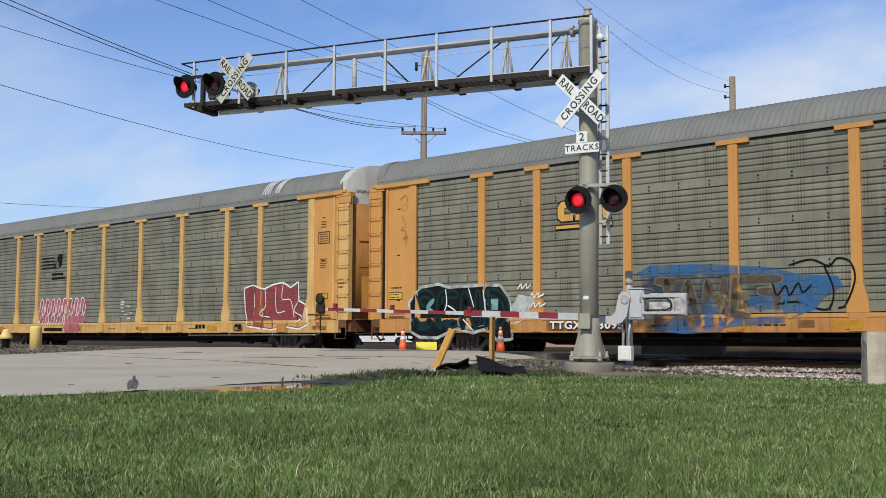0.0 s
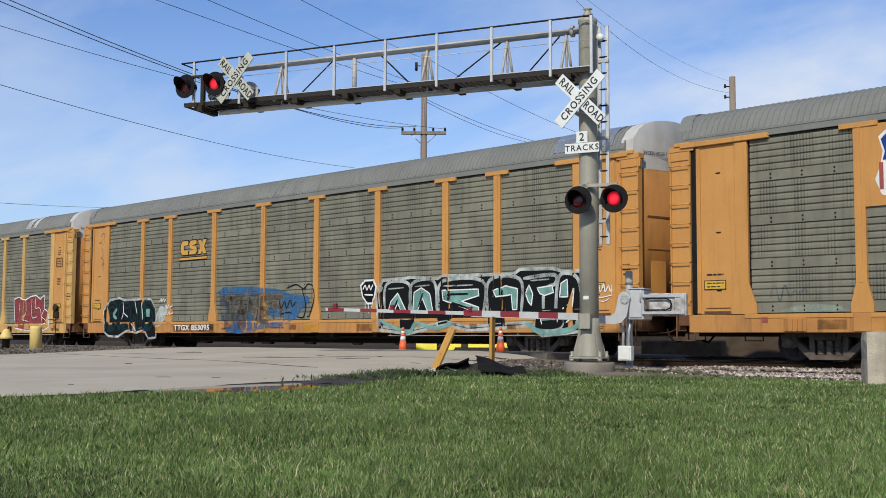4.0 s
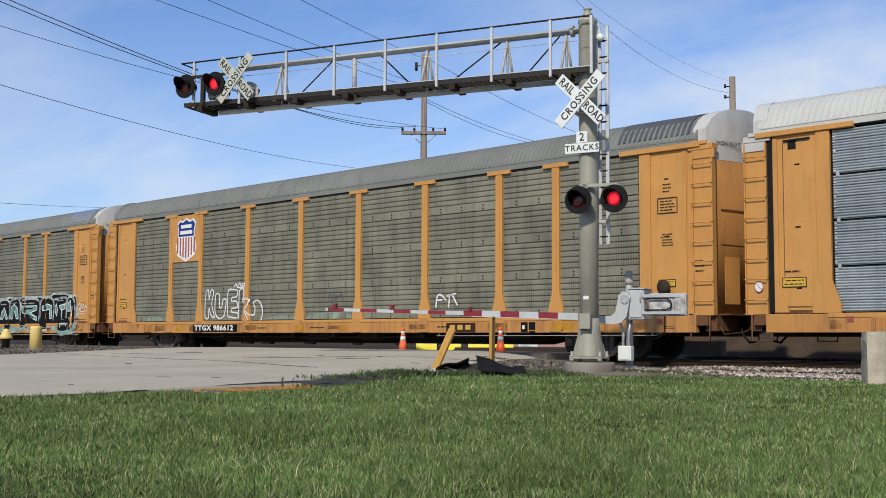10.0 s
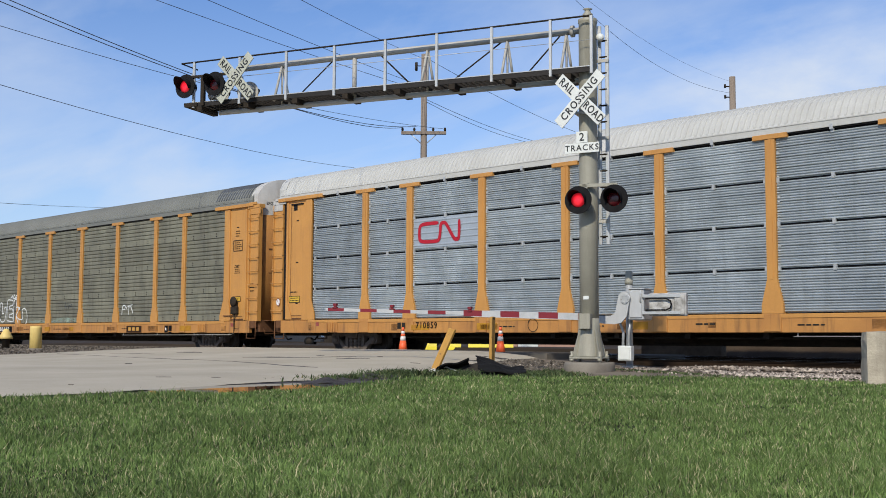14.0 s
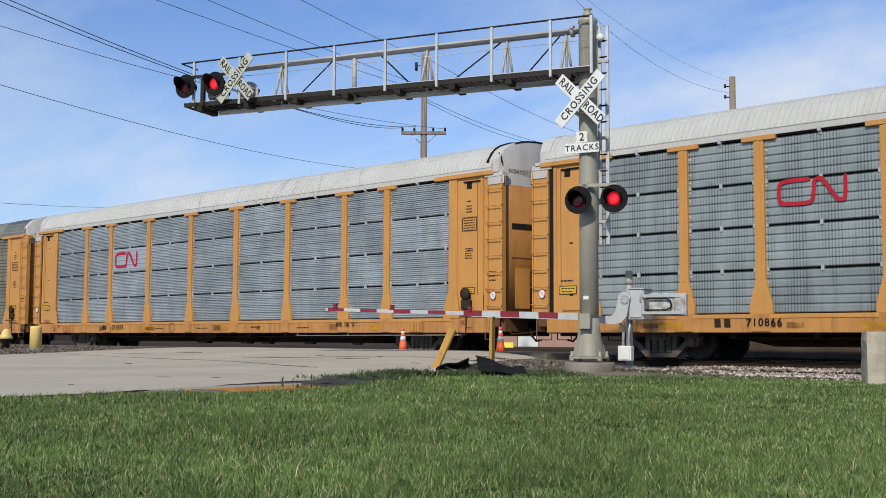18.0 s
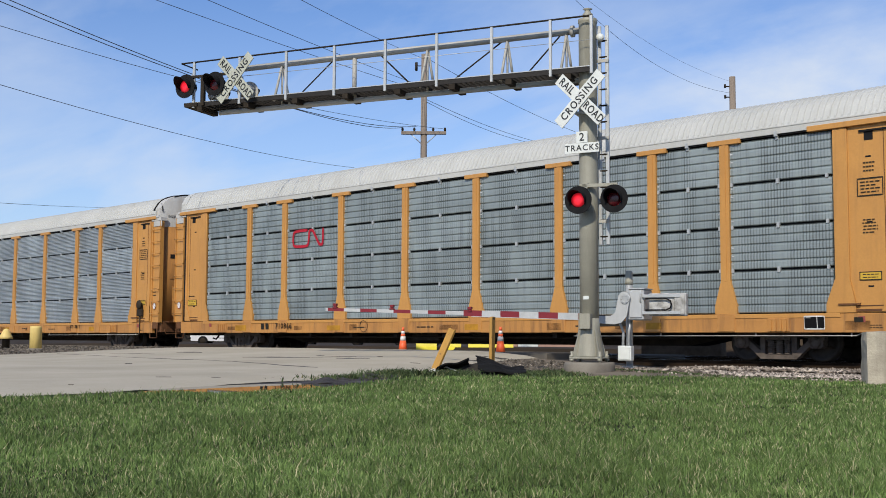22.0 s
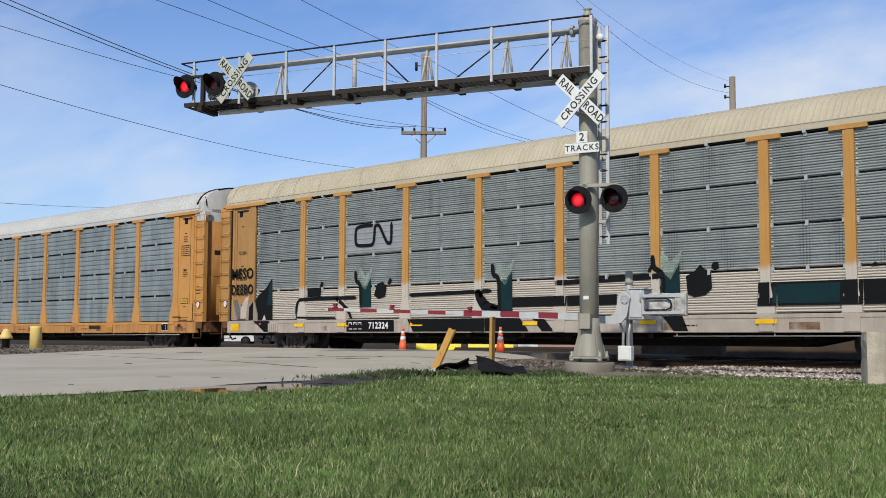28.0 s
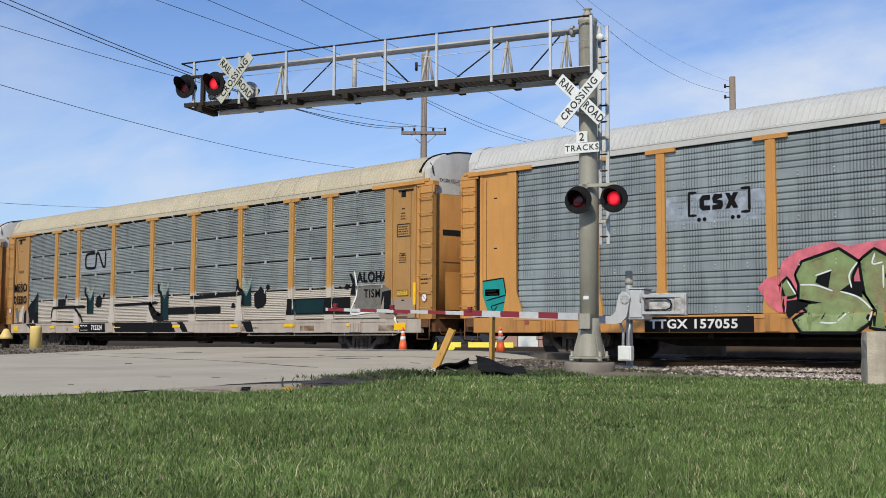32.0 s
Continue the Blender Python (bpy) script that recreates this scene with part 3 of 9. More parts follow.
def end_wall(z0, z1, arched, out=0.0, square=False):
    """The bowed end of the car between two heights, 8 cm thick; arched: its top follows the roof."""
    bm = bmesh.new()
    ys = [0.04 + (WIDE - 0.08) * i / 18 for i in range(19)]
    cols = []
    for y in ys:
        full = 5.89 if MID < y < WIDE - 0.35 else 5.89 - 1.6 * max(0.0, y - WIDE + 0.35) ** 2 if y > MID else 0.0
        top = min(z1, max(roof_z(y) + 0.08, full if square else 0.0)) if arched else z1
        u = end_u(y) + out
        cols.append([bm.verts.new(p) for p in ((u, y, z0), (u, y, top), (u - 0.35, y, top), (u - 0.35, y, z0))])
    for a, b in zip(cols, cols[1:]):
        for i in range(4):
            bm.faces.new((a[i], b[i], b[(i + 1) % 4], a[(i + 1) % 4]))
    bm.faces.new(cols[0])
    bm.faces.new(list(reversed(cols[-1])))
    bmesh.ops.recalc_face_normals(bm, faces=bm.faces)
    return bm


def end_patch(y0, y1, z0, z1, out):
    """A thin plate that follows the bowed end."""
    bm = bmesh.new()
    cols = []
    for i in range(7):
        y = y0 + (y1 - y0) * i / 6
        u = end_u(y) + out
        cols.append([bm.verts.new(p) for p in ((u, y, z0), (u, y, z1), (u - 0.03, y, z1), (u - 0.03, y, z0))])
    for a, b in zip(cols, cols[1:]):
        for i in range(4):
            bm.faces.new((a[i], b[i], b[(i + 1) % 4], a[(i + 1) % 4]))
    bm.faces.new(cols[0])
    bm.faces.new(list(reversed(cols[-1])))
    bmesh.ops.recalc_face_normals(bm, faces=bm.faces)
    return bm


def rung_mesh():
    bm = bmesh.new()
    path_tube(bm, [(-0.27, 0, 0), (-0.27, -0.09, -0.015), (0.27, -0.09, -0.015), (0.27, 0, 0)], 0.014, 6)
    me = bpy.data.meshes.new("rung")
    bm.to_mesh(me)
    bm.free()
    return me


RUNG = rung_mesh()


def wheelset_mesh():
    bm = bmesh.new()
    for s in (-1, 1):
        y = s * 0.755
        prof = [(0.09, y - s * 0.10), (0.12, y - s * 0.05), (0.30, y - s * 0.035), (0.35, y - s * 0.07), (0.445, y - s * 0.075), (0.445, y - s * 0.045),
                (0.425, y - s * 0.035), (0.42, y + s * 0.06), (0.355, y + s * 0.065), (0.31, y + s * 0.02), (0.14, y + s * 0.015), (0.10, y + s * 0.06), (0.07, y + s * 0.14)]
        lathe(bm, prof, 28, "y")
        # cast spokes of the plate, so that the turn shows
        for k in range(3):
            a = 2 * math.pi * k / 3
            tube(bm, (0.13 * math.cos(a), y + s * 0.018, 0.13 * math.sin(a)), (0.30 * math.cos(a), y + s * 0.022, 0.30 * math.sin(a)), 0.014, n=5)
    tube(bm, (0, -0.95, 0), (0, 0.95, 0), 0.075, n=12)
    me = bpy.data.meshes.new("wheelset")
    bm.to_mesh(me)
    bm.free()
    me.materials.append(WHEEL_STEEL)
    return me


def truck_mesh():
    """Cast side frames round their spring nests, with a bolster between them."""
    bm = bmesh.new()
    for s in (-1, 1):
        y = s * 1.0
        prism(bm, [(-1.10, 0.47), (-1.10, 0.58), (-0.95, 0.66), (-0.45, 0.74), (0.45, 0.74), (0.95, 0.66), (1.10, 0.58), (1.10, 0.47), (0.50, 0.56), (-0.50, 0.56)], "y", y - 0.08, y + 0.08)
        for q in (-1, 1):
            # pedestal over the axle, and the strut down to the foot of the spring nest
            prism(bm, [(q * 0.70, 0.36), (q * 0.74, 0.62), (q * 1.06, 0.60), (q * 1.08, 0.36), (q * 1.0, 0.30), (q * 0.80, 0.30)], "y", y - 0.10, y + 0.10)
            prism(bm, [(q * 0.72, 0.48), (q * 0.74, 0.34), (q * 0.44, 0.07), (q * 0.30, 0.07), (q * 0.34, 0.17)], "y", y - 0.08, y + 0.08)
            prism(bm, [(q * 0.32, 0.10), (q * 0.32, 0.62), (q * 0.45, 0.62), (q * 0.43, 0.10)], "y", y - 0.075, y + 0.075)
            lathe(bm, [(0.10, y - 0.05), (0.12, y + s * 0.12), (0.10, y + s * 0.15), (0.04, y + s * 0.16)], 14, "y", origin=(q * 0.9, 0, 0.42))
        prism(bm, [(-0.44, 0.06), (0.44, 0.06), (0.36, 0.16), (-0.36, 0.16)], "y", y - 0.09, y + 0.09)
        for x in (-0.20, 0.0, 0.20):
            coil = []
            for k in range(7):
                z = 0.16 + 0.046 * k
                coil += [(0.070, z), (0.094, z + 0.012), (0.094, z + 0.030), (0.070, z + 0.042)]
            lathe(bm, coil, 12, "z", origin=(x, y, 0))
        box(bm, -0.30, 0.30, y - 0.09, y + 0.09, 0.48, 0.58)
    box(bm, -0.18, 0.18, -1.12, 1.12, 0.50, 0.66)
    me = bpy.data.meshes.new("truck")
    bm.to_mesh(me)
    bm.free()
    me.materials.append(TRUCK_STEEL)
    return me


WHEELSET, TRUCK = wheelset_mesh(), truck_mesh()
POST_MESHES = {}
SPINS = []      # wheelsets, keyed at the end of the file


def with_mat(me, material):
    m = me.copy()
    m.materials.clear()
    m.materials.append(material)
    return m


def put(name, me, parent, m=None, label=""):
    ob = new(name, me)
    ob.parent = parent
    if m is not None:
        ob.matrix_basis = m
    if label:
        tagged(ob, label)
    return ob


def rail_car(label, kind, side, roof, hood_mat, frame_mat, sill_mat, flare, wide, bolts, gaps, plate):
    """An enclosed car-carrying rail car; kind is the panel make."""
    car = empty("autorack_car", pose(0, SIDE_Y, 0), label, "rail car", "freight train")
    sides = []
    # added black box: stands in for the shaded inside seen through the joints
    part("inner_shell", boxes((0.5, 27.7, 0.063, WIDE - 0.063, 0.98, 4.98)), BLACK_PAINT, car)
    key = (kind, side.name)
    if key not in PANEL_MESHES:
        PANEL_MESHES[key] = [with_mat(me, side) for me in panel_set(kind)]
    for me in PANEL_MESHES[key]:
        sides.append(put("side_panel", me, car))
    pk = (flare, wide, frame_mat.name)
    if pk not in POST_MESHES:
        POST_MESHES[pk] = with_mat(post_mesh(flare, wide), frame_mat)
    for u in POSTS:
        near = put("side_post", POST_MESHES[pk], car, pose(u, 0, 0))
        far = put("side_post", POST_MESHES[pk], car, TURNED @ pose(u, 0, 0))
    if bolts:
        # rows of bolts on the flat bands
        bm = bmesh.new()
        h = (Z1 - Z0) / 4
        for a, b in zip(BAYS, BAYS[1:]):
            n = 3 if b - a > 2.4 else 2
            for r in range(4):
                for k in range(n):
                    u = a + (b - a) * (k + 0.75) / (n + 0.5)
                    for dz in (0.05, 0.14):
                        z = Z0 + r * h + dz
                        lathe(bm, [(0.022, -0.006), (0.022, -0.016), (0.012, -0.022)], 6, "y", origin=(u, 0, z))
        ob = part("bolt_pattern", bm, BLACK_PAINT if bolts == 1 else GALV, car)
        sides.append(tagged(ob, kind="stuff"))
    if gaps:
        bm = bmesh.new()
        h = (Z1 - Z0) / 4
        for a, b in zip(BAYS, BAYS[1:]):
            for r in range(1, 5):
                z = Z0 + r * h - 0.015
                box(bm, (a + b) / 2 - 0.035, (a + b) / 2 + 0.035, -0.022, 0.03, z - 0.075, z + 0.045)
                if r < 4:
                    for u in (a + 0.16, b - 0.16):
                        box(bm, u - 0.03, u + 0.03, -0.016, 0.03, z - 0.05, z + 0.04)
        ob = part("clip_strip", bm, GALV, car)
        sides.append(tagged(ob, kind="stuff"))
        # pressed sheet ends fastened beside the posts
        verts, faces = [], []
        rs = random.Random(len(CARS) + 3)
        for a, b in zip(BAYS, BAYS[1:]):
            for r in range(4):
                n = 9 if kind == "rib" else 5
                for k in range(n):
                    z = Z0 + r * h + (k + 0.62) * (h - 0.045) / n
                    for u, s in ((a + (0.07 if a < 2.5 else 0.145), 1), (b - (0.07 if b > 25.5 else 0.145), -1)):
                        if rs.random() < 0.25:
                            continue
                        w, t = rs.uniform(0.03, 0.055) * s, rs.uniform(0.010, 0.018)
                        i = len(verts)
                        verts += [(u, -0.012, z - t), (u + w, 0.004, z - t * 0.7), (u + w, 0.004, z + t * 0.7), (u, -0.012, z + t), (u, 0.03, z - t), (u + w, 0.03, z - t), (u + w, 0.03, z + t), (u, 0.03, z + t)]
                        faces += [tuple(i + q for q in f) for f in ((0, 1, 2, 3), (3, 2, 6, 7), (0, 4, 5, 1), (0, 3, 7, 4), (1, 5, 6, 2))]
        me = bpy.data.meshes.new("sheet_end")
        me.from_pydata(verts, [], faces)
        me.materials.append(GALV)
        sides.append(tagged(put("sheet_end", me, car), kind="stuff"))
    # side sill with stiffeners, and the strip that carries the panels
    bm = boxes((0.75, 27.45, -0.05, 0.10, 0.58, 0.985), bevel=0.012)
    sides.append(part("side_sill", bm, sill_mat, car))
    bm = boxes((2.2, 26.0, -0.066, -0.03, 0.90, 0.994), bevel=0.006)
    sides.append(part("sill_strip", bm, frame_mat if sill_mat is not SILL_MURAL else sill_mat, car))
    for u in POSTS:
        sides.append(part("sill_bracket", boxes((u - wide * 0.8, u + wide * 0.8, -0.078, -0.04, 0.60, 0.995), bevel=0.01), sill_mat, car))
    sides.append(part("eave_rail", boxes((0.7, 27.5, -0.05, 0.05, 4.955, 5.125), (0.7, 27.5, -0.062, -0.045, 5.095, 5.13), bevel=0.006), roof, car))
    sides.append(part("eave_gap", boxes((2.35, 25.85, -0.02, 0.05, 4.925, 4.956)), BLACK_PAINT, car))
    if gaps:
        bm = bmesh.new()
        for a, b in zip(BAYS, BAYS[1:]):
            u = (a + b) / 2
            box(bm, u - 0.04, u + 0.04, -0.07, -0.045, 4.90, 5.02, 0.004)
        sides.append(tagged(part("eave_clip", bm, GALV, car), kind="stuff"))
    else:
        # lapped edge of the roof sheets over the eave
        bm = bmesh.new()
        for i in range(172):
            u = 0.75 + i * 0.155
            box(bm, u, u + 0.09, -0.058, -0.02, 5.13, 5.15)
        sides.append(tagged(part("eave_trim", bm, roof, car), kind="stuff"))
    put("roof", with_mat(ROOF, roof), car, Matrix.Translation((0, 0, 5.0)) @ Matrix.Diagonal((1, 1, 1.06 if gaps else 1.04, 1)) @ Matrix.Translation((0, 0, -5.0)))
    # underframe
    bm = bmesh.new()
    prism(bm, [(0.3, 0.9), (0.3, 0.5), (5.4, 0.5), (6.6, 0.27), (21.6, 0.27), (22.8, 0.5), (27.9, 0.5), (27.9, 0.9)], "y", MID - 0.45, MID + 0.45)
    box(bm, 6.0, 22.2, 0.3, WIDE - 0.3, 0.56, 0.9)
    for i in range(9):
        u = 6.0 + i * 2.02
        box(bm, u, u + 0.14, 0.12, WIDE - 0.12, 0.45, 0.92)
    part("underframe", bm, DARK_STEEL, car)
    bm = bmesh.new()
    tube(bm, (6.0, 0.35, 0.46), (22.0, 0.35, 0.46), 0.03, n=8)
    box(bm, 12.6, 13.7, 0.35, 0.85, 0.36, 0.72, 0.02)
    tube(bm, (15.0, 0.6, 0.55), (16.1, 0.6, 0.55), 0.2, n=16)
    part("brake_gear", bm, DARK_STEEL, car)
    bm = bmesh.new()
    path_tube(bm, [(18.9, 0.02, 0.50), (26.3, 0.02, 0.52), (26.5, 0.06, 0.60)], 0.012, 6)
    for u in (19.0, 21.5, 24.0, 26.2):
        box(bm, u - 0.012, u + 0.012, 0.01, 0.035, 0.50, 0.62)
    part("brake_pipe", bm, PIPE, car)
    # ends, built for the trailing end and turned for the leading one
    for flip in (None, TURNED):
        def at(ob):
            if flip is not None:
                ob.matrix_basis = flip @ ob.matrix_basis
            return ob
        at(smooth(part("end_door", end_wall(1.02, 4.62, False), ORANGE_END, car)))
        at(part("end_hood", end_wall(4.62, 6.2, True, 0.004, flip is None), hood_mat if flip is None else roof, car, "off-white painted end hood" if flip is None else ""))
        if flip is None and plate:
            bm = bmesh.new()
            pts = [(27.34 + 0.2 * math.sin(math.pi * i / 20), WIDE * i / 20, roof_z(WIDE * i / 20) + 0.08) for i in range(21)]
            path_tube(bm, pts[:9], 0.042, 6)
            at(part("end_seal", bm, BLACK, car))
            bm = bmesh.new()
            path_tube(bm, [(end_u(0.55 + 0.22 * i) + 0.0, 0.55 + 0.22 * i, max(5.89, roof_z(0.55 + 0.22 * i) + 0.08) if i > 1 else roof_z(0.55 + 0.22 * i) + 0.08) for i in range(11)], 0.025, 6)
            at(part("end_seal", bm, BLACK, car))
            bm = bmesh.new()
            path_tube(bm, [(27.62, 0.16, 5.52), (27.74, 0.12, 5.42), (27.80, 0.10, 5.20)], 0.02, 6)
            at(part("hood_strap", bm, BLACK, car))
        at(part("end_hatch", end_patch(0.55, 1.05, 1.25, 2.35, 0.012), ORANGE_DIRTY, car))
        at(part("end_plate", end_patch(0.45, 1.40, 3.42, 3.47 if plate is None else 3.58, 0.014), BLACK_PAINT if plate else RUST, car))
        at(part("end_bar", end_patch(0.45, 1.35, 2.62, 2.645, 0.012), RUST, car))
        at(letters("lettering", "EXCESS HEIGHT CAR", 0.13, Matrix.Translation((end_u(0.8) + 0.05, 0.80, 5.02)) @ Matrix.Rotation(radians(90 - 17), 4, "Z") @ Matrix.Rotation(radians(90), 4, "X"), SIGN_BLACK, car, width=0.8))
        bm = boxes((27.62, 27.9, 0.1, WIDE - 0.1, 0.62, 1.02))
        box(bm, 27.85, 28.15, 0.25, WIDE - 0.25, 0.985, 1.02)
        at(part("end_sill", bm, RUST, car))
        for near in (0, 1):
            def place(ob):
                # the other side of this end: mirrored by hand in y
                if near:
                    ob.matrix_basis = Matrix.Translation((0, WIDE, 0)) @ Matrix.Diagonal((1, -1, 1, 1)) @ ob.matrix_basis
                return at(ob)
            place(part("end_side_panel", boxes((25.92, 27.24, -0.012, 0.06, 1.0, 4.92)), ORANGE if frame_mat is not ORANGE_MURAL else END_MURAL, car))
            place(part("end_side_post", boxes((25.90, 26.22, -0.055, 0.03, 1.0, 4.90), bevel=0.01), frame_mat if frame_mat is not ORANGE_MURAL else END_MURAL, car))
            place(part("door_edge", boxes((27.12, 27.22, -0.045, 0.05, 1.02, 4.85), bevel=0.006), frame_mat if frame_mat is not ORANGE_MURAL else DULL_ORANGE, car))
            place(part("door_gap", boxes((27.22, 27.38, -0.002, 0.05, 1.02, 4.85)), BLACK_PAINT if near else ORANGE, car))
            # small slots, the foot rail, and the flared feet of the end posts
            for z in (1.52, 2.85, 4.22):
                place(part("slot", boxes((26.60, 26.72, -0.017, -0.010, z, z + 0.035)), BLACK_PAINT, car))
            place(part("foot_rail", boxes((26.30, 27.05, -0.030, -0.010, 1.02, 1.07), (26.34, 27.0, -0.024, -0.010, 1.13, 1.15)), RUST, car))
            bm = bmesh.new()
            prism(bm, [(25.90, 1.70), (26.22, 1.70), (26.34, 1.18), (26.34, 1.0), (25.70, 1.0), (25.70, 1.18)], "y", -0.062, -0.020)
            place(part("post_foot", bm, frame_mat if frame_mat is not ORANGE_MURAL else END_MURAL, car))
            if plate or kind == "screen" and side is SILVER_HOLES:
                bm = bmesh.new()
                prism(bm, [(27.22, 1.62), (27.12, 1.62), (26.88, 1.02), (27.22, 1.02)], "y", -0.040, -0.012)
                place(part("door_foot", bm, frame_mat if frame_mat is not ORANGE_MURAL else END_MURAL, car))
                place(part("door_line", boxes((26.985, 27.0, -0.018, -0.010, 1.62, 4.75)), RUST, car))
            bm = bmesh.new()
            prism(bm, [(27.38, -0.06), (27.41, -0.06), (27.41, -0.02), (27.90, -0.02), (27.90, -0.06), (27.93, -0.06), (27.93, 0.10), (27.38, 0.10)], "z", 0.98, 4.82)
            lad = place(part("ladder_plate", bm, frame_mat if frame_mat is not ORANGE_MURAL else DULL_ORANGE, car))
            for i in range(8):
                r = put("rung", RUNG, lad, pose(27.655, -0.03, 1.32 + 0.455 * i))
                if not r.data.materials:
                    r.data.materials.append(ORANGE)
            place(part("top_rail", boxes((25.35, 27.62, -0.10, 0.06, 4.90, 5.02), bevel=0.01), ORANGE, car))
            place(part("corner_cap", boxes((27.28, 27.94, -0.06, 0.2, 4.83, 4.97), (27.36, 27.80, -0.09, -0.03, 4.95, 5.04), (27.40, 27.98, -0.045, -0.02, 4.62, 4.84), bevel=0.01), HOOD_WHITE if plate and kind != "rib" or side is SILVER else ORANGE, car))
            bm = bmesh.new()
            path_tube(bm, [(27.3, -0.02, 0.98), (27.3, -0.03, 0.40), (27.8, -0.03, 0.40), (27.8, -0.02, 0.98)], 0.02, 6)
            place(part("stirrup_step", bm, RUST, car))
            place(part("corner_step_plate", boxes((27.2, 27.75, -0.03, 0.35, 0.74, 0.99), bevel=0.01), RUST, car))
        # coupler, hose and release rod
        bm = boxes((27.9, 28.2, MID - 0.14, MID + 0.14, 0.62, 0.92), (28.15, 28.42, MID - 0.2, MID + 0.16, 0.64, 0.92), bevel=0.03)
        at(part("coupler", bm, DARK_STEEL, car))
        bm = bmesh.new()
        path_tube(bm, [(27.95, MID - 0.45, 0.75), (28.05, MID - 0.5, 0.52), (28.2, MID - 0.48, 0.36), (28.36, MID - 0.44, 0.40)], 0.03, 7)
        at(part("brake_hose", bm, BLACK, car))
        bm = bmesh.new()
        path_tube(bm, [(27.95, 0.2, 0.72), (28.02, 0.22, 0.55), (28.02, 1.1, 0.6), (28.1, MID, 0.74)], 0.015, 6)
        at(part("release_rod", bm, RUST, car))
    # running gear
    for u in (3.9, 24.3):
        tr = put("truck", TRUCK, car, pose(u, MID, RZ))
        for x in (-0.9, 0.9):
            SPINS.append((put("wheelset", WHEELSET, tr, pose(x, 0, 0.42)), x))
    both(sides)
    return car


KINDS = dict(
    faded=dict(kind="screen", side=SCREEN_DARK, roof=ROOF_GREY, hood_mat=HOOD_WHITE, frame_mat=FADED, sill_mat=FADED_SILL, flare=1.62, wide=0.24, bolts=1, gaps=False, plate=None),
    dark=dict(kind="screen", side=SCREEN_DARK, roof=ROOF_GREY, hood_mat=HOOD_WHITE, frame_mat=ORANGE, sill_mat=ORANGE_DIRTY, flare=1.62, wide=0.24, bolts=1, gaps=False, plate=None),
    ribbed=dict(kind="rib", side=SILVER, roof=ROOF_WHITE, hood_mat=HOOD_WHITE, frame_mat=ORANGE, sill_mat=ORANGE_DIRTY, flare=1.75, wide=0.26, bolts=0, gaps=True, plate=True),
    punched=dict(kind="punched", side=SILVER_HOLES, roof=ROOF_WHITE, hood_mat=HOOD_WHITE, frame_mat=ORANGE, sill_mat=ORANGE_DIRTY, flare=1.75, wide=0.28, bolts=0, gaps=True, plate=True),
    mural=dict(kind="rib", side=SILVER_MURAL, roof=ROOF_CREAM, hood_mat=HOOD_WHITE, frame_mat=ORANGE_MURAL, sill_mat=SILL_MURAL, flare=1.62, wide=0.22, bolts=0, gaps=True, plate=True),
    banded=dict(kind="screen", side=SILVER_HOLES, roof=ROOF_WHITE, hood_mat=HOOD_WHITE, frame_mat=ORANGE, sill_mat=ORANGE_DIRTY, flare=1.62, wide=0.24, bolts=2, gaps=False, plate=None),
)
CARS = []
for slot, kind, shift, label in (
        (-1, "faded", 0.0, "faded yellow-framed autorack car with dark weathered screens and red graffiti"),
        (0, "dark", 0.02, "orange-framed autorack car with dark screens, teal and blue graffiti"),
        (1, "dark", -0.02, "orange-framed autorack car with dark screens and a shield emblem"),
        (2, "ribbed", -0.15, "orange-framed autorack car with ribbed silver panels and white roof"),
        (3, "punched", -0.03, "orange-framed autorack car with punched silver panels and white roof"),
        (4, "mural", 0.08, "silver autorack car with cream roof and tan painted mural"),
        (5, "banded", 0.27, "silver autorack car with pink and green graffiti, white roof")):
    car = rail_car(label, **KINDS[kind])
    CARS.append((car, slot * PITCH + shift))
    car.matrix_basis = pose(travel(0) + slot * PITCH + shift, SIDE_Y, 0)

# ---------------------------------------------------------------- ground, road and track
EDGE = [(-6.5, -14.0), (-9.6, 0.0), (-11.0, 4.5), (-11.25, 7.0), (-12.0, 9.7), (-13.0, 12.2), (-13.7, 13.6), (-14.7, 15.5), (-16.2, 18.2), (-17.6, 21.3), (-17.8, 26.0)]


def road_edge(y):
    """The lawn's edge along the road, X at a given Y."""
    for (xa, ya), (xb, yb) in zip(EDGE, EDGE[1:]):
        if ya <= y <= yb:
            return xa + (xb - xa) * (y - ya) / (yb - ya)
    return EDGE[0][0] if y < EDGE[0][1] else EDGE[-1][0]


LAWN = [(-6.2, -14.0), (-9.5, 0.0), (-10.9, 4.5), (-11.15, 7.0), (-11.9, 9.7), (-12.7, 12.2), (-12.75, 13.0), (-12.45, 13.7), (-12.2, 14.6), (-11.7, 15.6), (-11.0, 16.2), (-9.0, 16.45), (-4.0, 16.5), (0.0, 16.6), (60.0, 16.9)]


def lawn_edge(y):
    """Where the grass begins, X at a given Y: along the road, then round in front of the signal mast."""
    for (xa, ya), (xb, yb) in zip(LAWN, LAWN[1:]):
        if ya <= y <= yb:
            return xa + (xb - xa) * (y - ya) / (yb - ya)
    return LAWN[0][0] if y < LAWN[0][1] else 1e6


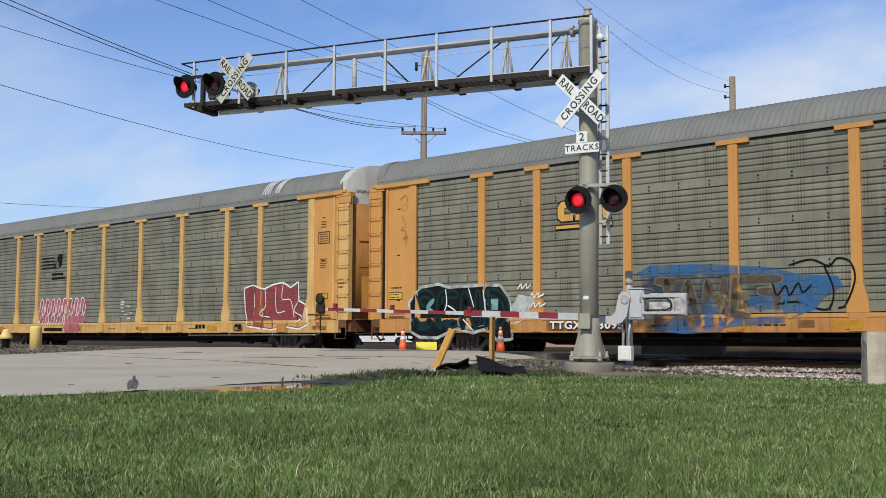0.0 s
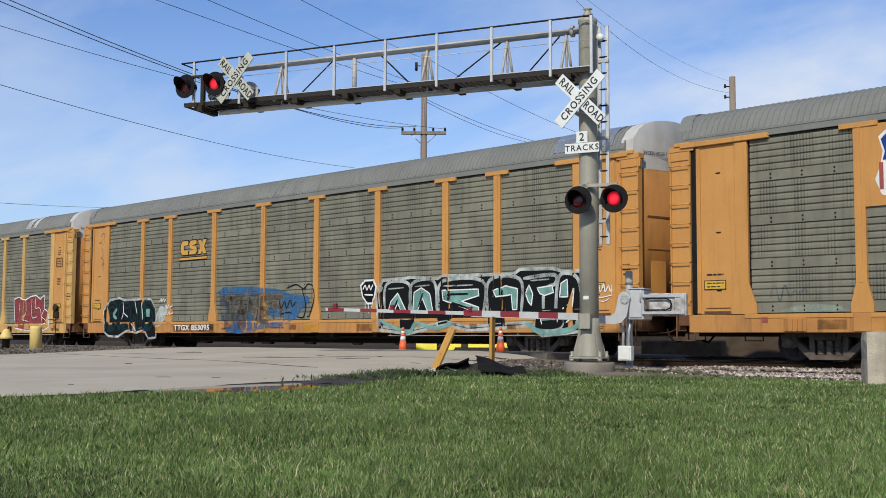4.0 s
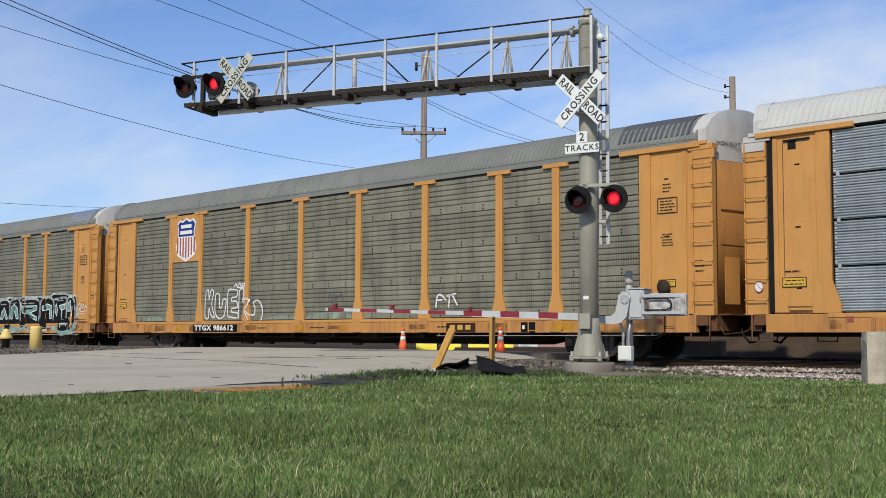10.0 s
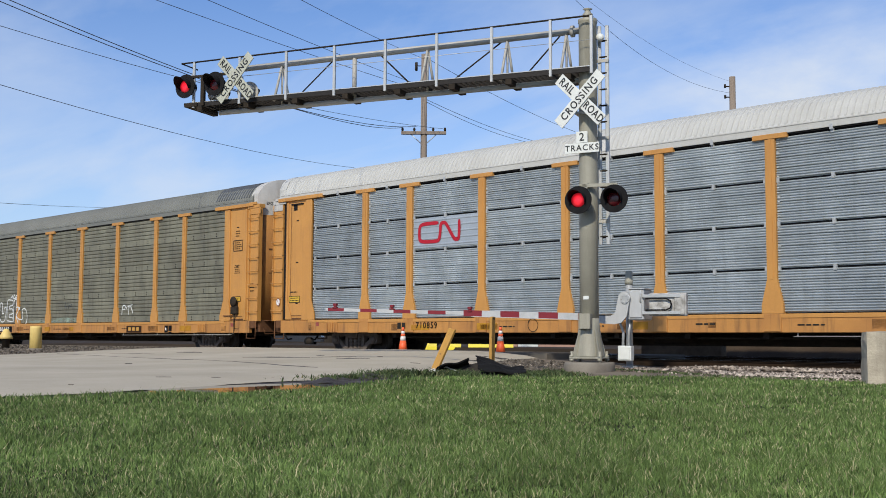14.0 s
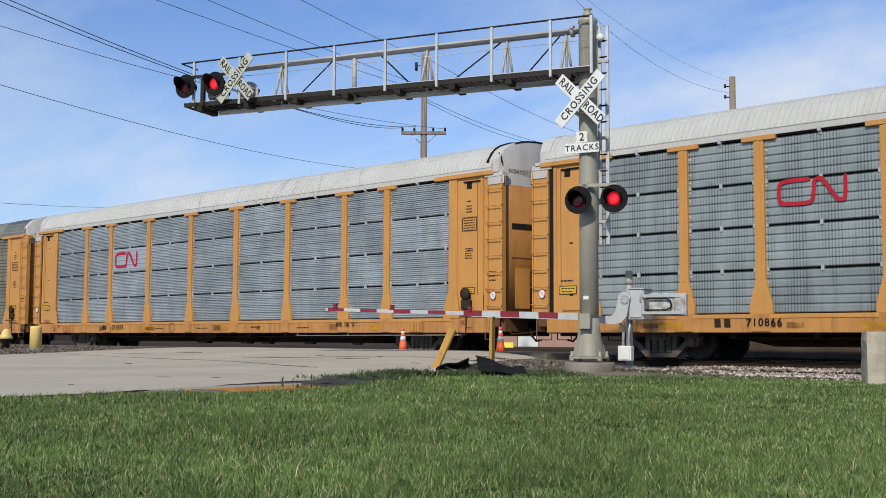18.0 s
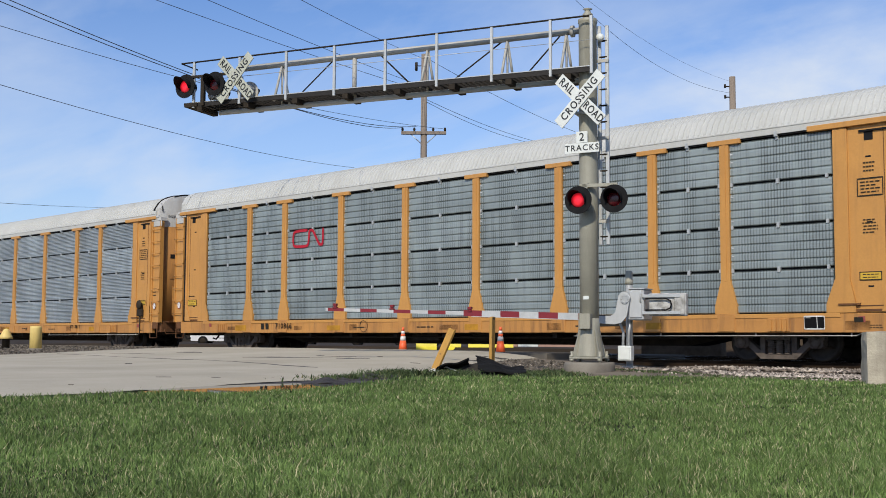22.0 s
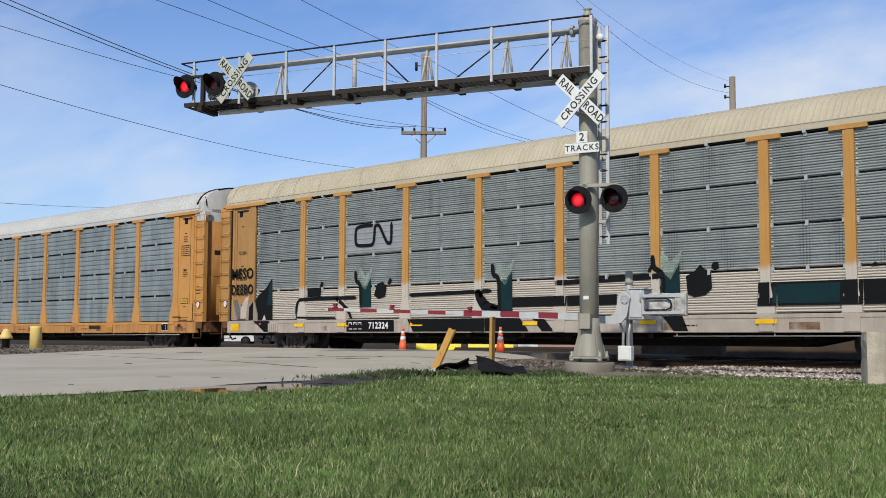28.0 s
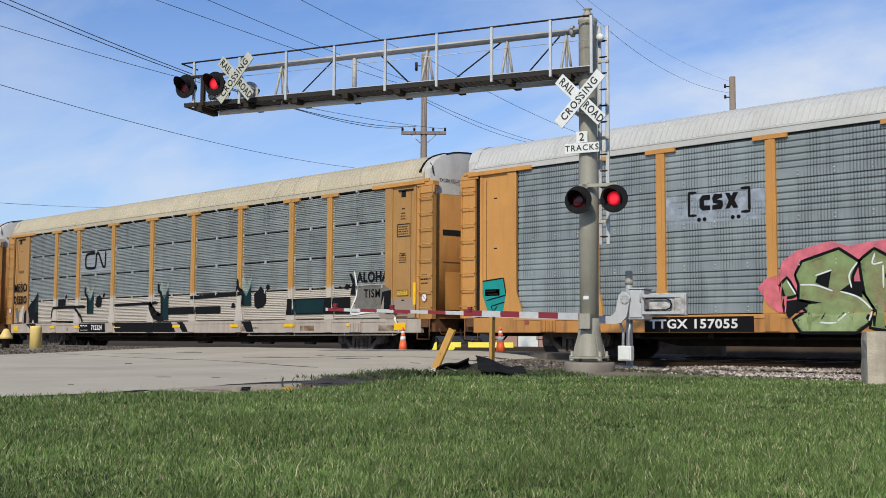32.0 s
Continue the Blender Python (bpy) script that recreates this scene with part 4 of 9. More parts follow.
def ground_z(x, y):
    """The lie of the land: a lawn near -0.2, a road that rises to the crossing, level beyond."""
    rise = min(1.0, max(0.0, (y - 11.0) / 10.0))
    rise = rise * rise * (3 - 2 * rise)
    spread = min(1.0, max(0.0, (y - 16.0) / 4.0))          # the shoulder widens towards the crossing
    on_road = min(1.0, max(0.0, (road_edge(y) + 0.4 + 1.9 * spread - x) / (2.5 + 1.6 * spread)))
    z = -0.21 + on_road * (0.03 + 0.25 * rise)
    if y > 18.5:
        # the track lies in its own bed
        z -= 0.05 * min(1.0, (y - 18.5) / 2.5) * (1 - on_road)
    if (21.4 if x > -15.0 else 23.2) < y < 33:
        z = min(z, -0.32)
    z += 0.02 * noise.noise((x * 0.25, y * 0.25, 0.0)) * (1 - on_road)
    # made ground round the signal's foundation
    z += 0.07 * max(0.0, 1 - ((x + 12.6) / 2.6) ** 2) * max(0.0, 1 - ((y - 17.4) / 1.5) ** 2)
    # a hollow at the road's edge holds a puddle
    z -= 0.07 * max(0.0, 1 - ((x + 11.85) / 1.1) ** 2) * max(0.0, 1 - ((y - 8.8) / 1.9) ** 2)
    return z


def ground_sheet():
    xs = sorted({*np.arange(-60, 8.1, 0.5).round(2).tolist(), -1500, -600, -250, -120, -90, -75, 15, 30, 60, 150, 400, 1500})
    ys = sorted({*np.arange(-3, 40.1, 0.5).round(2).tolist(), -600, -200, -60, -25, -12, -6, 45, 55, 70, 100, 180, 400, 900, 2500})
    verts = [(x, y, ground_z(x, y) if -60 <= x <= 8 and -3 <= y <= 40 else (-0.2 if y < 22 else -0.1)) for y in ys for x in xs]
    n = len(xs)
    faces, mi = [], []
    for j in range(len(ys) - 1):
        for i in range(n - 1):
            faces.append((j * n + i, j * n + i + 1, (j + 1) * n + i + 1, (j + 1) * n + i))
            x, y = (xs[i] + xs[i + 1]) / 2, (ys[j] + ys[j + 1]) / 2
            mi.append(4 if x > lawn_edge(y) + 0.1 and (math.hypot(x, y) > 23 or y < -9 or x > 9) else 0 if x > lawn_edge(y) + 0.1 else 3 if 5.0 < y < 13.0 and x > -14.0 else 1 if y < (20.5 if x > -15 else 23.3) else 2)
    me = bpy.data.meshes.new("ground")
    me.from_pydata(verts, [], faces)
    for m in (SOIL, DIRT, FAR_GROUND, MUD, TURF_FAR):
        me.materials.append(m)
    me.polygons.foreach_set("material_index", mi)
    me.polygons.foreach_set("use_smooth", [True] * len(faces))
    ob = new("ground", me)
    return tagged(ob, "lawn, grey dirt and gravel ground along the railway", "ground", kind="structure")


ground_sheet()


def road_sheet():
    """Concrete road to the crossing, in cast slabs with joints between them."""
    rows = np.arange(-14, 21.3, 0.25)
    verts, faces = [], []
    cols = 40
    for y in rows:
        right = road_edge(y) - 0.25 + 0.10 * noise.noise((y * 0.9, 3.1, 0)) + 0.05 * noise.noise((y * 3.5, 9.1, 0))
        right -= 0.75 * max(0.0, 1 - ((y - 8.6) / 2.3) ** 2)
        left = -31.0 + 0.3 * noise.noise((y * 0.4, 7.7, 0))
        for i in range(cols + 1):
            x = right + (left - right) * i / cols
            lip = -0.035 if i == 0 else 0.0
            verts.append((x, y, ground_z(x, y) + 0.045 + lip + 0.006 * noise.noise((x * 0.5, y * 0.5, 2.0))))
    n = cols + 1
    for j in range(len(rows) - 1):
        for i in range(cols):
            faces.append((j * n + i, (j + 1) * n + i, (j + 1) * n + i + 1, j * n + i + 1))
    me = bpy.data.meshes.new("road")
    me.from_pydata(verts, [], faces)
    me.materials.append(PAVE)
    me.polygons.foreach_set("use_smooth", [True] * len(faces))
    ob = new("road", me)
    return tagged(ob, "pale worn concrete road leading to the crossing", "road", kind="structure")


road_sheet()
# crossing panels between and beside the rails
bm = bmesh.new()
for y0, y1 in ((21.3, 23.38), (23.6, 24.88), (25.1, 27.4)):
    box(bm, -31.0, -17.6, y0, y1, -0.35, 0.085 if y0 < 22 else 0.0, 0.02)
tagged(part("crossing", bm, CROSS), "concrete crossing panels between the rails", "crossing", kind="structure")


def track(y, name):
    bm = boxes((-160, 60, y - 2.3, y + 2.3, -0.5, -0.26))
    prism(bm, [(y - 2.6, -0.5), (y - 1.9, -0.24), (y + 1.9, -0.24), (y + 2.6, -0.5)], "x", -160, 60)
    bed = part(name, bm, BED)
    tagged(bed, "dark ballasted railway track with brown rails", "track", kind="structure")
    prof = [(-0.07, -0.17), (0.07, -0.17), (0.07, -0.155), (0.012, -0.14), (0.012, -0.045), (0.036, -0.035), (0.036, -0.004), (0.028, 0.0), (-0.028, 0.0), (-0.036, -0.004), (-0.036, -0.035), (-0.012, -0.045), (-0.012, -0.14), (-0.07, -0.155)]
    for s in (-1, 1):
        bm = bmesh.new()
        prism(bm, [(y + s * 0.755 + a, RZ + b) for a, b in prof], "x", -160, 60)
        for f in bm.faces:
            if f.normal.z > 0.9 and f.calc_center_median().z > RZ - 0.01:
                f.material_index = 1
        part("rail", bm, [RAIL, RAILTOP], bed)
    bm = boxes((-0.11, 0.11, y - 1.3, y + 1.3, RZ - 0.33, RZ - 0.165), bevel=0.01)
    first = part("sleeper", bm, TIE, bed)
    for i in range(1, 90):
        put("sleeper", first.data, bed, pose(3.0 - 0.55 * i, 0, 0))
    first.matrix_basis = pose(3.0, 0, 0)
    return bed


def stone_bank():
    """A rough dark bank of stones beyond the second track."""
    xs, ys = np.arange(-23.5, 30, 0.25), np.arange(31.2, 36.1, 0.25)
    verts = []
    for y in ys:
        for x in xs:
            f = min(1.0, max(0.0, (y - 31.3) / 2.2)) * min(1.0, max(0.0, (36.0 - y) / 1.0)) * min(1.0, max(0.0, (x + 23.4) / 2.5))
            verts.append((x, y, -0.4 + f * (1.75 + 0.35 * noise.noise((x * 0.5, y * 0.5, 3))) + 0.16 * f * noise.noise((x * 2.1, y * 2.1, 7)) + 0.08 * f * noise.noise((x * 5.1, y * 5.1, 7))))
    n = len(xs)
    faces = [(j * n + i, j * n + i + 1, (j + 1) * n + i + 1, (j + 1) * n + i) for j in range(len(ys) - 1) for i in range(n - 1)]
    me = bpy.data.meshes.new("stone_bank")
    me.from_pydata(verts, [], faces)
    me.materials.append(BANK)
    return tagged(new("stone_bank", me), "rough dark stone bank beyond the tracks", "bank", kind="structure")


stone_bank()
track(SIDE_Y + MID, "track")
track(SIDE_Y + MID + 4.6, "track")

# ---------------------------------------------------------------- crossing signals
MAST = Vector((-12.66, 16.55, -0.16))
ARM = Vector((-0.9245, -0.3814, 0.0))           # the way the cantilever reaches over the road
ACROSS = Vector((0.3814, -0.9245, 0.0))         # out of its face, towards the traffic
FLASHERS = []
F = Matrix((( -ARM.x, -ACROSS.x, 0, MAST.x), (-ARM.y, -ACROSS.y, 0, MAST.y), (0, 0, 1, 0), (0, 0, 0, 1)))   # local x back along the arm, y away from the traffic


def crossbuck(m, sheet):
    """Two crossed boards; local x to the right, z up, facing -y."""
    sign = empty("crossbuck_sign", m, "white crossbuck sign with black railroad crossing letters", "sign", "crossbucks")
    for nm, turn, words, y in (("sign_board", 45, (("RAIL", -0.375), ("ROAD", 0.375)), 0.0), ("sign_board", -45, (("CROSSING", 0.0),), -0.028)):
        bm = boxes((-0.61, 0.61, -0.011, 0.011, -0.114, 0.114), bevel=0.004)
        b = part(nm, bm, sheet, sign)
        b.matrix_basis = pose(0, y, 0, 0, turn, 0)
        for w, dx in words:
            letters("lettering", w, 0.205 if len(w) == 4 else 0.20, pose(dx, -0.014, 0, 90, 0, 0), SIGN_BLACK, b, width=0.80 if len(w) == 4 else 0.86, spacing=1.10 if len(w) == 4 else 1.22, bold=0.003)
    bm = bmesh.new()
    for x, z in ((0.0, 0.07), (0.0, -0.07)):
        lathe(bm, [(0.02, -0.045), (0.02, -0.055), (0.01, -0.06)], 8, "y", origin=(x, 0, z))
    box(bm, -0.05, 0.05, 0.012, 0.15, -0.12, 0.12)
    part("sign_bracket", bm, GALV, sign)
    return sign


def flasher(name_group, m, first_on, switch, back=None):
    """One flashing lamp: black round background, hood, cup, and the lens disc that turns in it."""
    lamp = empty("flashing_light", m, "round black crossing light with hood and red lens", "signal light", name_group)
    bm = bmesh.new()
    lathe(bm, [(0.138, -0.012), (0.254, -0.012), (0.254, 0.0), (0.138, 0.0)], 36, "y")
    bm.faces.ensure_lookup_table()
    for f in [f for f in bm.faces if len(f.verts) == 36]:
        bm.faces.remove(f)
    for f in bm.faces:
        f.smooth = False
    part("background", bm, back or BLACK_PAINT, lamp)
    bm = bmesh.new()
    lathe(bm, [(0.16, 0.0), (0.17, 0.10), (0.15, 0.20), (0.08, 0.26)], 28, "y")
    for f in [f for f in bm.faces if len(f.verts) == 28 and f.calc_center_median().y < 0.05]:
        bm.faces.remove(f)
    part("lamp_housing", bm, back or BLACK_PAINT, lamp)
    # hood: the upper part of a tube, cut on a slant
    bm = bmesh.new()
    n = 20
    for r0 in (0.150,):
        rows = []
        for i in range(n + 1):
            a = radians(-25 + 230 * i / n)
            c, s = math.cos(a), math.sin(a)
            ln = 0.30 * (0.25 + 0.75 * max(0.0, (s + 0.45) / 1.45))
            rows.append([bm.verts.new((r * c, y, r * s)) for r, y in ((r0, -0.005), (r0, -ln), (r0 + 0.008, -ln), (r0 + 0.008, -0.005))])
        for p, q in zip(rows, rows[1:]):
            for i in range(4):
                bm.faces.new((p[i], q[i], q[(i + 1) % 4], p[(i + 1) % 4]))
        bmesh.ops.recalc_face_normals(bm, faces=bm.faces)
    part("hood", bm, BLACK_PAINT, lamp)
    bm = bmesh.new()
    lathe(bm, [(0.02, -0.030), (0.08, -0.026), (0.130, -0.010), (0.130, 0.0)], 28, "y", mi=0)
    lathe(bm, [(0.130, 0.004), (0.130, 0.010), (0.08, 0.026), (0.02, 0.030)], 28, "y", mi=1)
    disc = part("lens", bm, [LAMP_ON, LAMP_OFF], lamp, "red lens that lights in turn")
    disc.matrix_basis = pose(0, 0.0, 0)
    FLASHERS.append((disc, first_on, switch))
    bm = bmesh.new()
    path_tube(bm, [(0, 0.22, 0.05), (0, 0.22, 0.30)], 0.022, 8)
    part("lamp_bracket", bm, GALV, lamp)
    return lamp


def at_arm(q, y, z):
    """Distance q from the mast along the arm, y away from the traffic, height z."""
    return F @ Vector((-q, y, z))


def facing(q, y, z, turn):
    p = at_arm(q, y, z)
    return pose(p.x, p.y, p.z, 0, 0, turn)


def mast_and_arm():
    mast = empty("cantilever_signal", pose(MAST.x, MAST.y, MAST.z), "grey cantilever crossing signal with walkway arm over the road", "crossing signal")
    up = Matrix.Translation(-MAST)

    def local(bm):
        bmesh.ops.transform(bm, matrix=up @ F, verts=bm.verts)
        return bm

    bm = bmesh.new()
    lathe(bm, [(0.175, 0.25), (0.172, 3.0), (0.168, 6.28), (0.18, 6.30), (0.18, 6.36), (0.12, 6.38)], 28, "z")
    part("mast_pole", local(bm), POLE_GREY, mast)
    bm = bmesh.new()
    lathe(bm, [(0.05, 6.36), (0.09, 6.40), (0.10, 6.46), (0.06, 6.50), (0.05, 6.54), (0.09, 6.56), (0.03, 6.58)], 16, "z")
    part("mast_cap", local(bm), POLE_GREY, mast)
    # flared foot, base plate and bolts
    bm = bmesh.new()
    lathe(bm, [(0.275, 0.09), (0.265, 0.13), (0.195, 0.62), (0.177, 0.80)], 20, "z")
    for k in range(4):
        a = radians(45 + 90 * k)
        bmesh_m = Matrix.Rotation(a, 4, "Z")
        made = len(bm.verts)
        prism(bm, [(0.15, 0.09), (0.36, 0.09), (0.17, 0.70), (0.15, 0.70)], "y", -0.012, 0.012)
        bm.verts.ensure_lookup_table()
        bmesh.ops.transform(bm, matrix=bmesh_m, verts=bm.verts[made:])
    part("mast_foot", local(bm), POLE_GREY, mast)
    part("base_plate", local(boxes((-0.30, 0.30, -0.30, 0.30, 0.062, 0.096), bevel=0.01)), POLE_GREY, mast)
    for a in (-0.36, 0.36):
        for b in (-0.36, 0.36):
            bm = bmesh.new()
            tube(bm, (a * 0.72, b * 0.72, -0.03), (a * 0.72, b * 0.72, 0.20), 0.024, n=8)
            tube(bm, (a * 0.72, b * 0.72, 0.095), (a * 0.72, b * 0.72, 0.13), 0.045, n=6)
            tube(bm, (a * 0.72, b * 0.72, 0.03), (a * 0.72, b * 0.72, 0.062), 0.045, n=6)
            part("anchor_bolt", local(bm), POLE_GREY, mast)
    # small grey box on the pole
    part("junction_box", local(boxes((-0.10, 0.10, -0.32, -0.16, 0.60, 0.88), (-0.115, -0.09, -0.33, -0.15, 0.59, 0.89), bevel=0.01)), POLE_GREY, mast)
    part("pole_label", local(boxes((-0.06, 0.04, -0.186, -0.172, 1.14, 1.2))), SIGN_WHITE, mast)
    # the arm: two chords, walkway, rail
    rise = -0.002

    def h(q, z):
        return z + rise * q
    bm = bmesh.new()
    path_tube(bm, [(-0.15, 0.0, h(0, 6.17)), (-7.6, 0.0, h(7.6, 6.10))], 0.062, 14)
    lathe(bm, [(0.11, -0.32), (0.11, -0.26)], 14, "x", origin=(0, 0, h(0.3, 6.17)))
    part("upper_chord", local(bm), PIPE, mast)
    bm = bmesh.new()
    path_tube(bm, [(-0.15, 0.0, h(0, 5.23)), (-8.05, 0.0, h(8.05, 5.20))], 0.055, 14)
    part("lower_chord", local(bm), PIPE, mast)
    for q in (0.41, 1.58, 3.24, 6.53):
        bm = bmesh.new()
        tube(bm, (-q, 0.0, h(q, 6.13)), (-q + 0.06, 0.22, h(q, 5.30)), 0.026, n=8)
        tube(bm, (-q, 0.0, h(q, 6.13)), (-q - 0.06, -0.22, h(q, 5.30)), 0.026, n=8)
        tube(bm, (-q, 0.0, h(q, 6.13)), (-q, 0.0, h(q, 5.26)), 0.022, n=8)
        part("truss_upright", local(bm), PIPE, mast)
    bm = bmesh.new()
    tube(bm, (-4.85, 0.0, h(4.85, 6.12)), (-4.85, 0.0, h(4.85, 5.24)), 0.045, n=12)
    part("truss_upright", local(bm), PIPE, mast)
    for qa, za, qb, zb in ((6.12, 5.45, 5.36, 6.09), (4.29, 6.10, 3.63, 5.45), (2.72, 5.45, 1.71, 6.12), (1.20, 5.45, 0.55, 6.12)):
        bm = bmesh.new()
        tube(bm, (-qa, 0.05, za), (-qb, 0.05, zb), 0.016, n=6)
        part("truss_diagonal", local(bm), DARK_STEEL, mast)
    # walkway grating between two channels
    for y in (-0.30, 0.28):
        bm = bmesh.new()
        prism(bm, [(0.15, 5.31), (-8.6, 5.29), (-8.6, 5.375), (0.15, 5.405)], "y", y, y + 0.025)
        part("walkway_channel", local(bm), GRATING, mast)
        bm = bmesh.new()
        prism(bm, [(0.15, 5.405), (-8.6, 5.375), (-8.6, 5.390), (0.15, 5.420)], "y", y - 0.008, y + 0.033)
        part("channel_lip", local(bm), GALV, mast)
    bm = bmesh.new()
    for k in range(9):
        y = -0.26 + 0.065 * k
        prism(bm, [(0.12, 5.345), (-8.55, 5.32), (-8.55, 5.355), (0.12, 5.38)], "y", y, y + 0.012)
    for k in range(86):
        q = 0.0 + 0.1 * k
        box(bm, -q - 0.008, -q + 0.008, -0.28, 0.28, 5.345 - 0.003 * q, 5.377 - 0.003 * q)
    tagged(part("walkway_grating", local(bm), GRATING, mast), kind="stuff")
    for k in range(8):
        q = 0.3 + 1.15 * k
        part("walkway_beam", local(boxes((-q - 0.06, -q + 0.06, -0.32, 0.30, h(q, 5.20), h(q, 5.30)))), DARK_STEEL, mast)
    part("walkway_end", local(boxes((-8.72, -8.40, -0.34, 0.30, 5.29, 5.375))), DARK_STEEL, mast)
    # handrail on the traffic side and its posts
    bm = bmesh.new()
    path_tube(bm, [(0.16, -0.30, 6.35), (-8.83, -0.30, 6.245), (-8.83, 0.28, 6.245)], 0.018, 8)
    part("handrail", local(bm), DARK_STEEL, mast)
    bm = bmesh.new()
    path_tube(bm, [(0.16, -0.30, 5.9), (-8.6, -0.30, 5.84)], 0.006, 5)
    part("guard_cable", local(bm), GALV, mast)
    for q in (-0.15, 0.63, 1.79, 2.92, 4.02, 5.15, 6.26, 7.37, 8.50):
        part("rail_post", local(boxes((-q - 0.025, -q + 0.025, -0.33, -0.285, 5.27, 6.345 - 0.012 * q))), GALV, mast)
    # ladder on the far side of the pole
    bm = bmesh.new()
    for x in (0.19, 0.335):
        box(bm, x - 0.035, x + 0.035, 0.10, 0.145, 2.15, 6.25, 0.006)
    lad = part("ladder", local(bm), GALV, mast)
    for k in range(13):
        z = 2.3 + 0.305 * k
        bm = bmesh.new()
        tube(bm, (0.19, 0.11, z), (0.335, 0.11, z), 0.018, n=6)
        part("ladder_rung", local(bm), DARK_STEEL, lad)
    for z in (2.55, 4.1, 5.55):
        part("ladder_bracket", local(boxes((0.1, 0.37, 0.075, 0.10, z, z + 0.06))), PIPE, mast)
    bm = bmesh.new()
    lathe(bm, [(0.02, -0.05), (0.07, -0.03), (0.075, 0.03), (0.03, 0.07)], 14, "y", origin=(0.24, -0.02, 6.0))
    part("service_lamp", local(bm), SIGN_WHITE, mast)
    part("lamp_crossarm", local(boxes((-0.10, 0.60, -0.26, -0.20, 3.18, 3.24), (-0.05, 0.05, -0.26, -0.10, 3.16, 3.26))), POLE_GREY, mast)
    part("lamp_crossarm", local(boxes((-8.78, -7.70, -0.36, -0.31, 5.90, 5.95), (-8.30, -8.22, -0.36, -0.28, 5.30, 5.92))), DARK_STEEL, mast)
    part("sign_band", local(boxes((-0.2, 0.2, -0.2, 0.2, 4.55, 4.6), (-0.2, 0.2, -0.2, 0.2, 3.95, 4.0))), GALV, mast)
    return mast


mast_and_arm()
pad = bmesh.new()
lathe(pad, [(0.46, -0.25), (0.46, 0.11), (0.44, 0.145)], 28, "z", origin=(MAST.x, MAST.y, MAST.z + 0.02))
tagged(part("foundation_pad", pad, PAD), "round concrete foundation under the signal mast", "foundation")

crossbuck(facing(0.04, -0.40, 4.78, 12), SIGN_WHITE)
crossbuck(facing(7.40, -0.42, 5.79, 13), SIGN_OLD)
# "2 TRACKS" plates
def tracks_sign():
    p = at_arm(0.06, -0.215, 0)
    sign = empty("tracks_sign", pose(p.x, p.y, 0, 0, 0, 16), "white plates reading 2 TRACKS on the mast", "sign")
    a = part("digit_plate", boxes((-0.11, 0.11, -0.012, 0.0, 4.01, 4.22), bevel=0.004), SIGN_WHITE, sign)
    letters("lettering", "2", 0.21, pose(0, -0.015, 4.11, 90, 0, 0), SIGN_BLACK, a, bold=0.002)
    b = part("word_plate", boxes((-0.335, 0.335, -0.012, 0.0, 3.82, 4.005), bevel=0.004), SIGN_WHITE, sign)
    letters("lettering", "TRACKS", 0.155, pose(0, -0.015, 3.912, 90, 0, 0), SIGN_BLACK, b, spacing=1.22, bold=0.002)


tracks_sign()
for side_q, first, sw in ((0.08, True, (1.45, 1.533, 0.84)), (-0.58, False, (1.45, 1.533, 0.84))):
    flasher("mast flashing lights", facing(side_q, -0.42, 2.93, 20), first, sw)
for q, first, sw in ((8.64, True, (1.38, 1.535, 0.88)), (7.91, False, (1.38, 1.535, 0.88))):
    flasher("cantilever flashing lights", facing(q, -0.42, 5.715, 18), first, sw)
# the pair on the arm's other side, for the traffic beyond the tracks
for q, first, sw in ((8.30, True, (1.38, 1.535, 0.88)), (7.56, False, (1.38, 1.535, 0.88))):
    flasher("cantilever flashing lights", facing(q, 0.34, 5.64, 198), first, sw, PIPE)


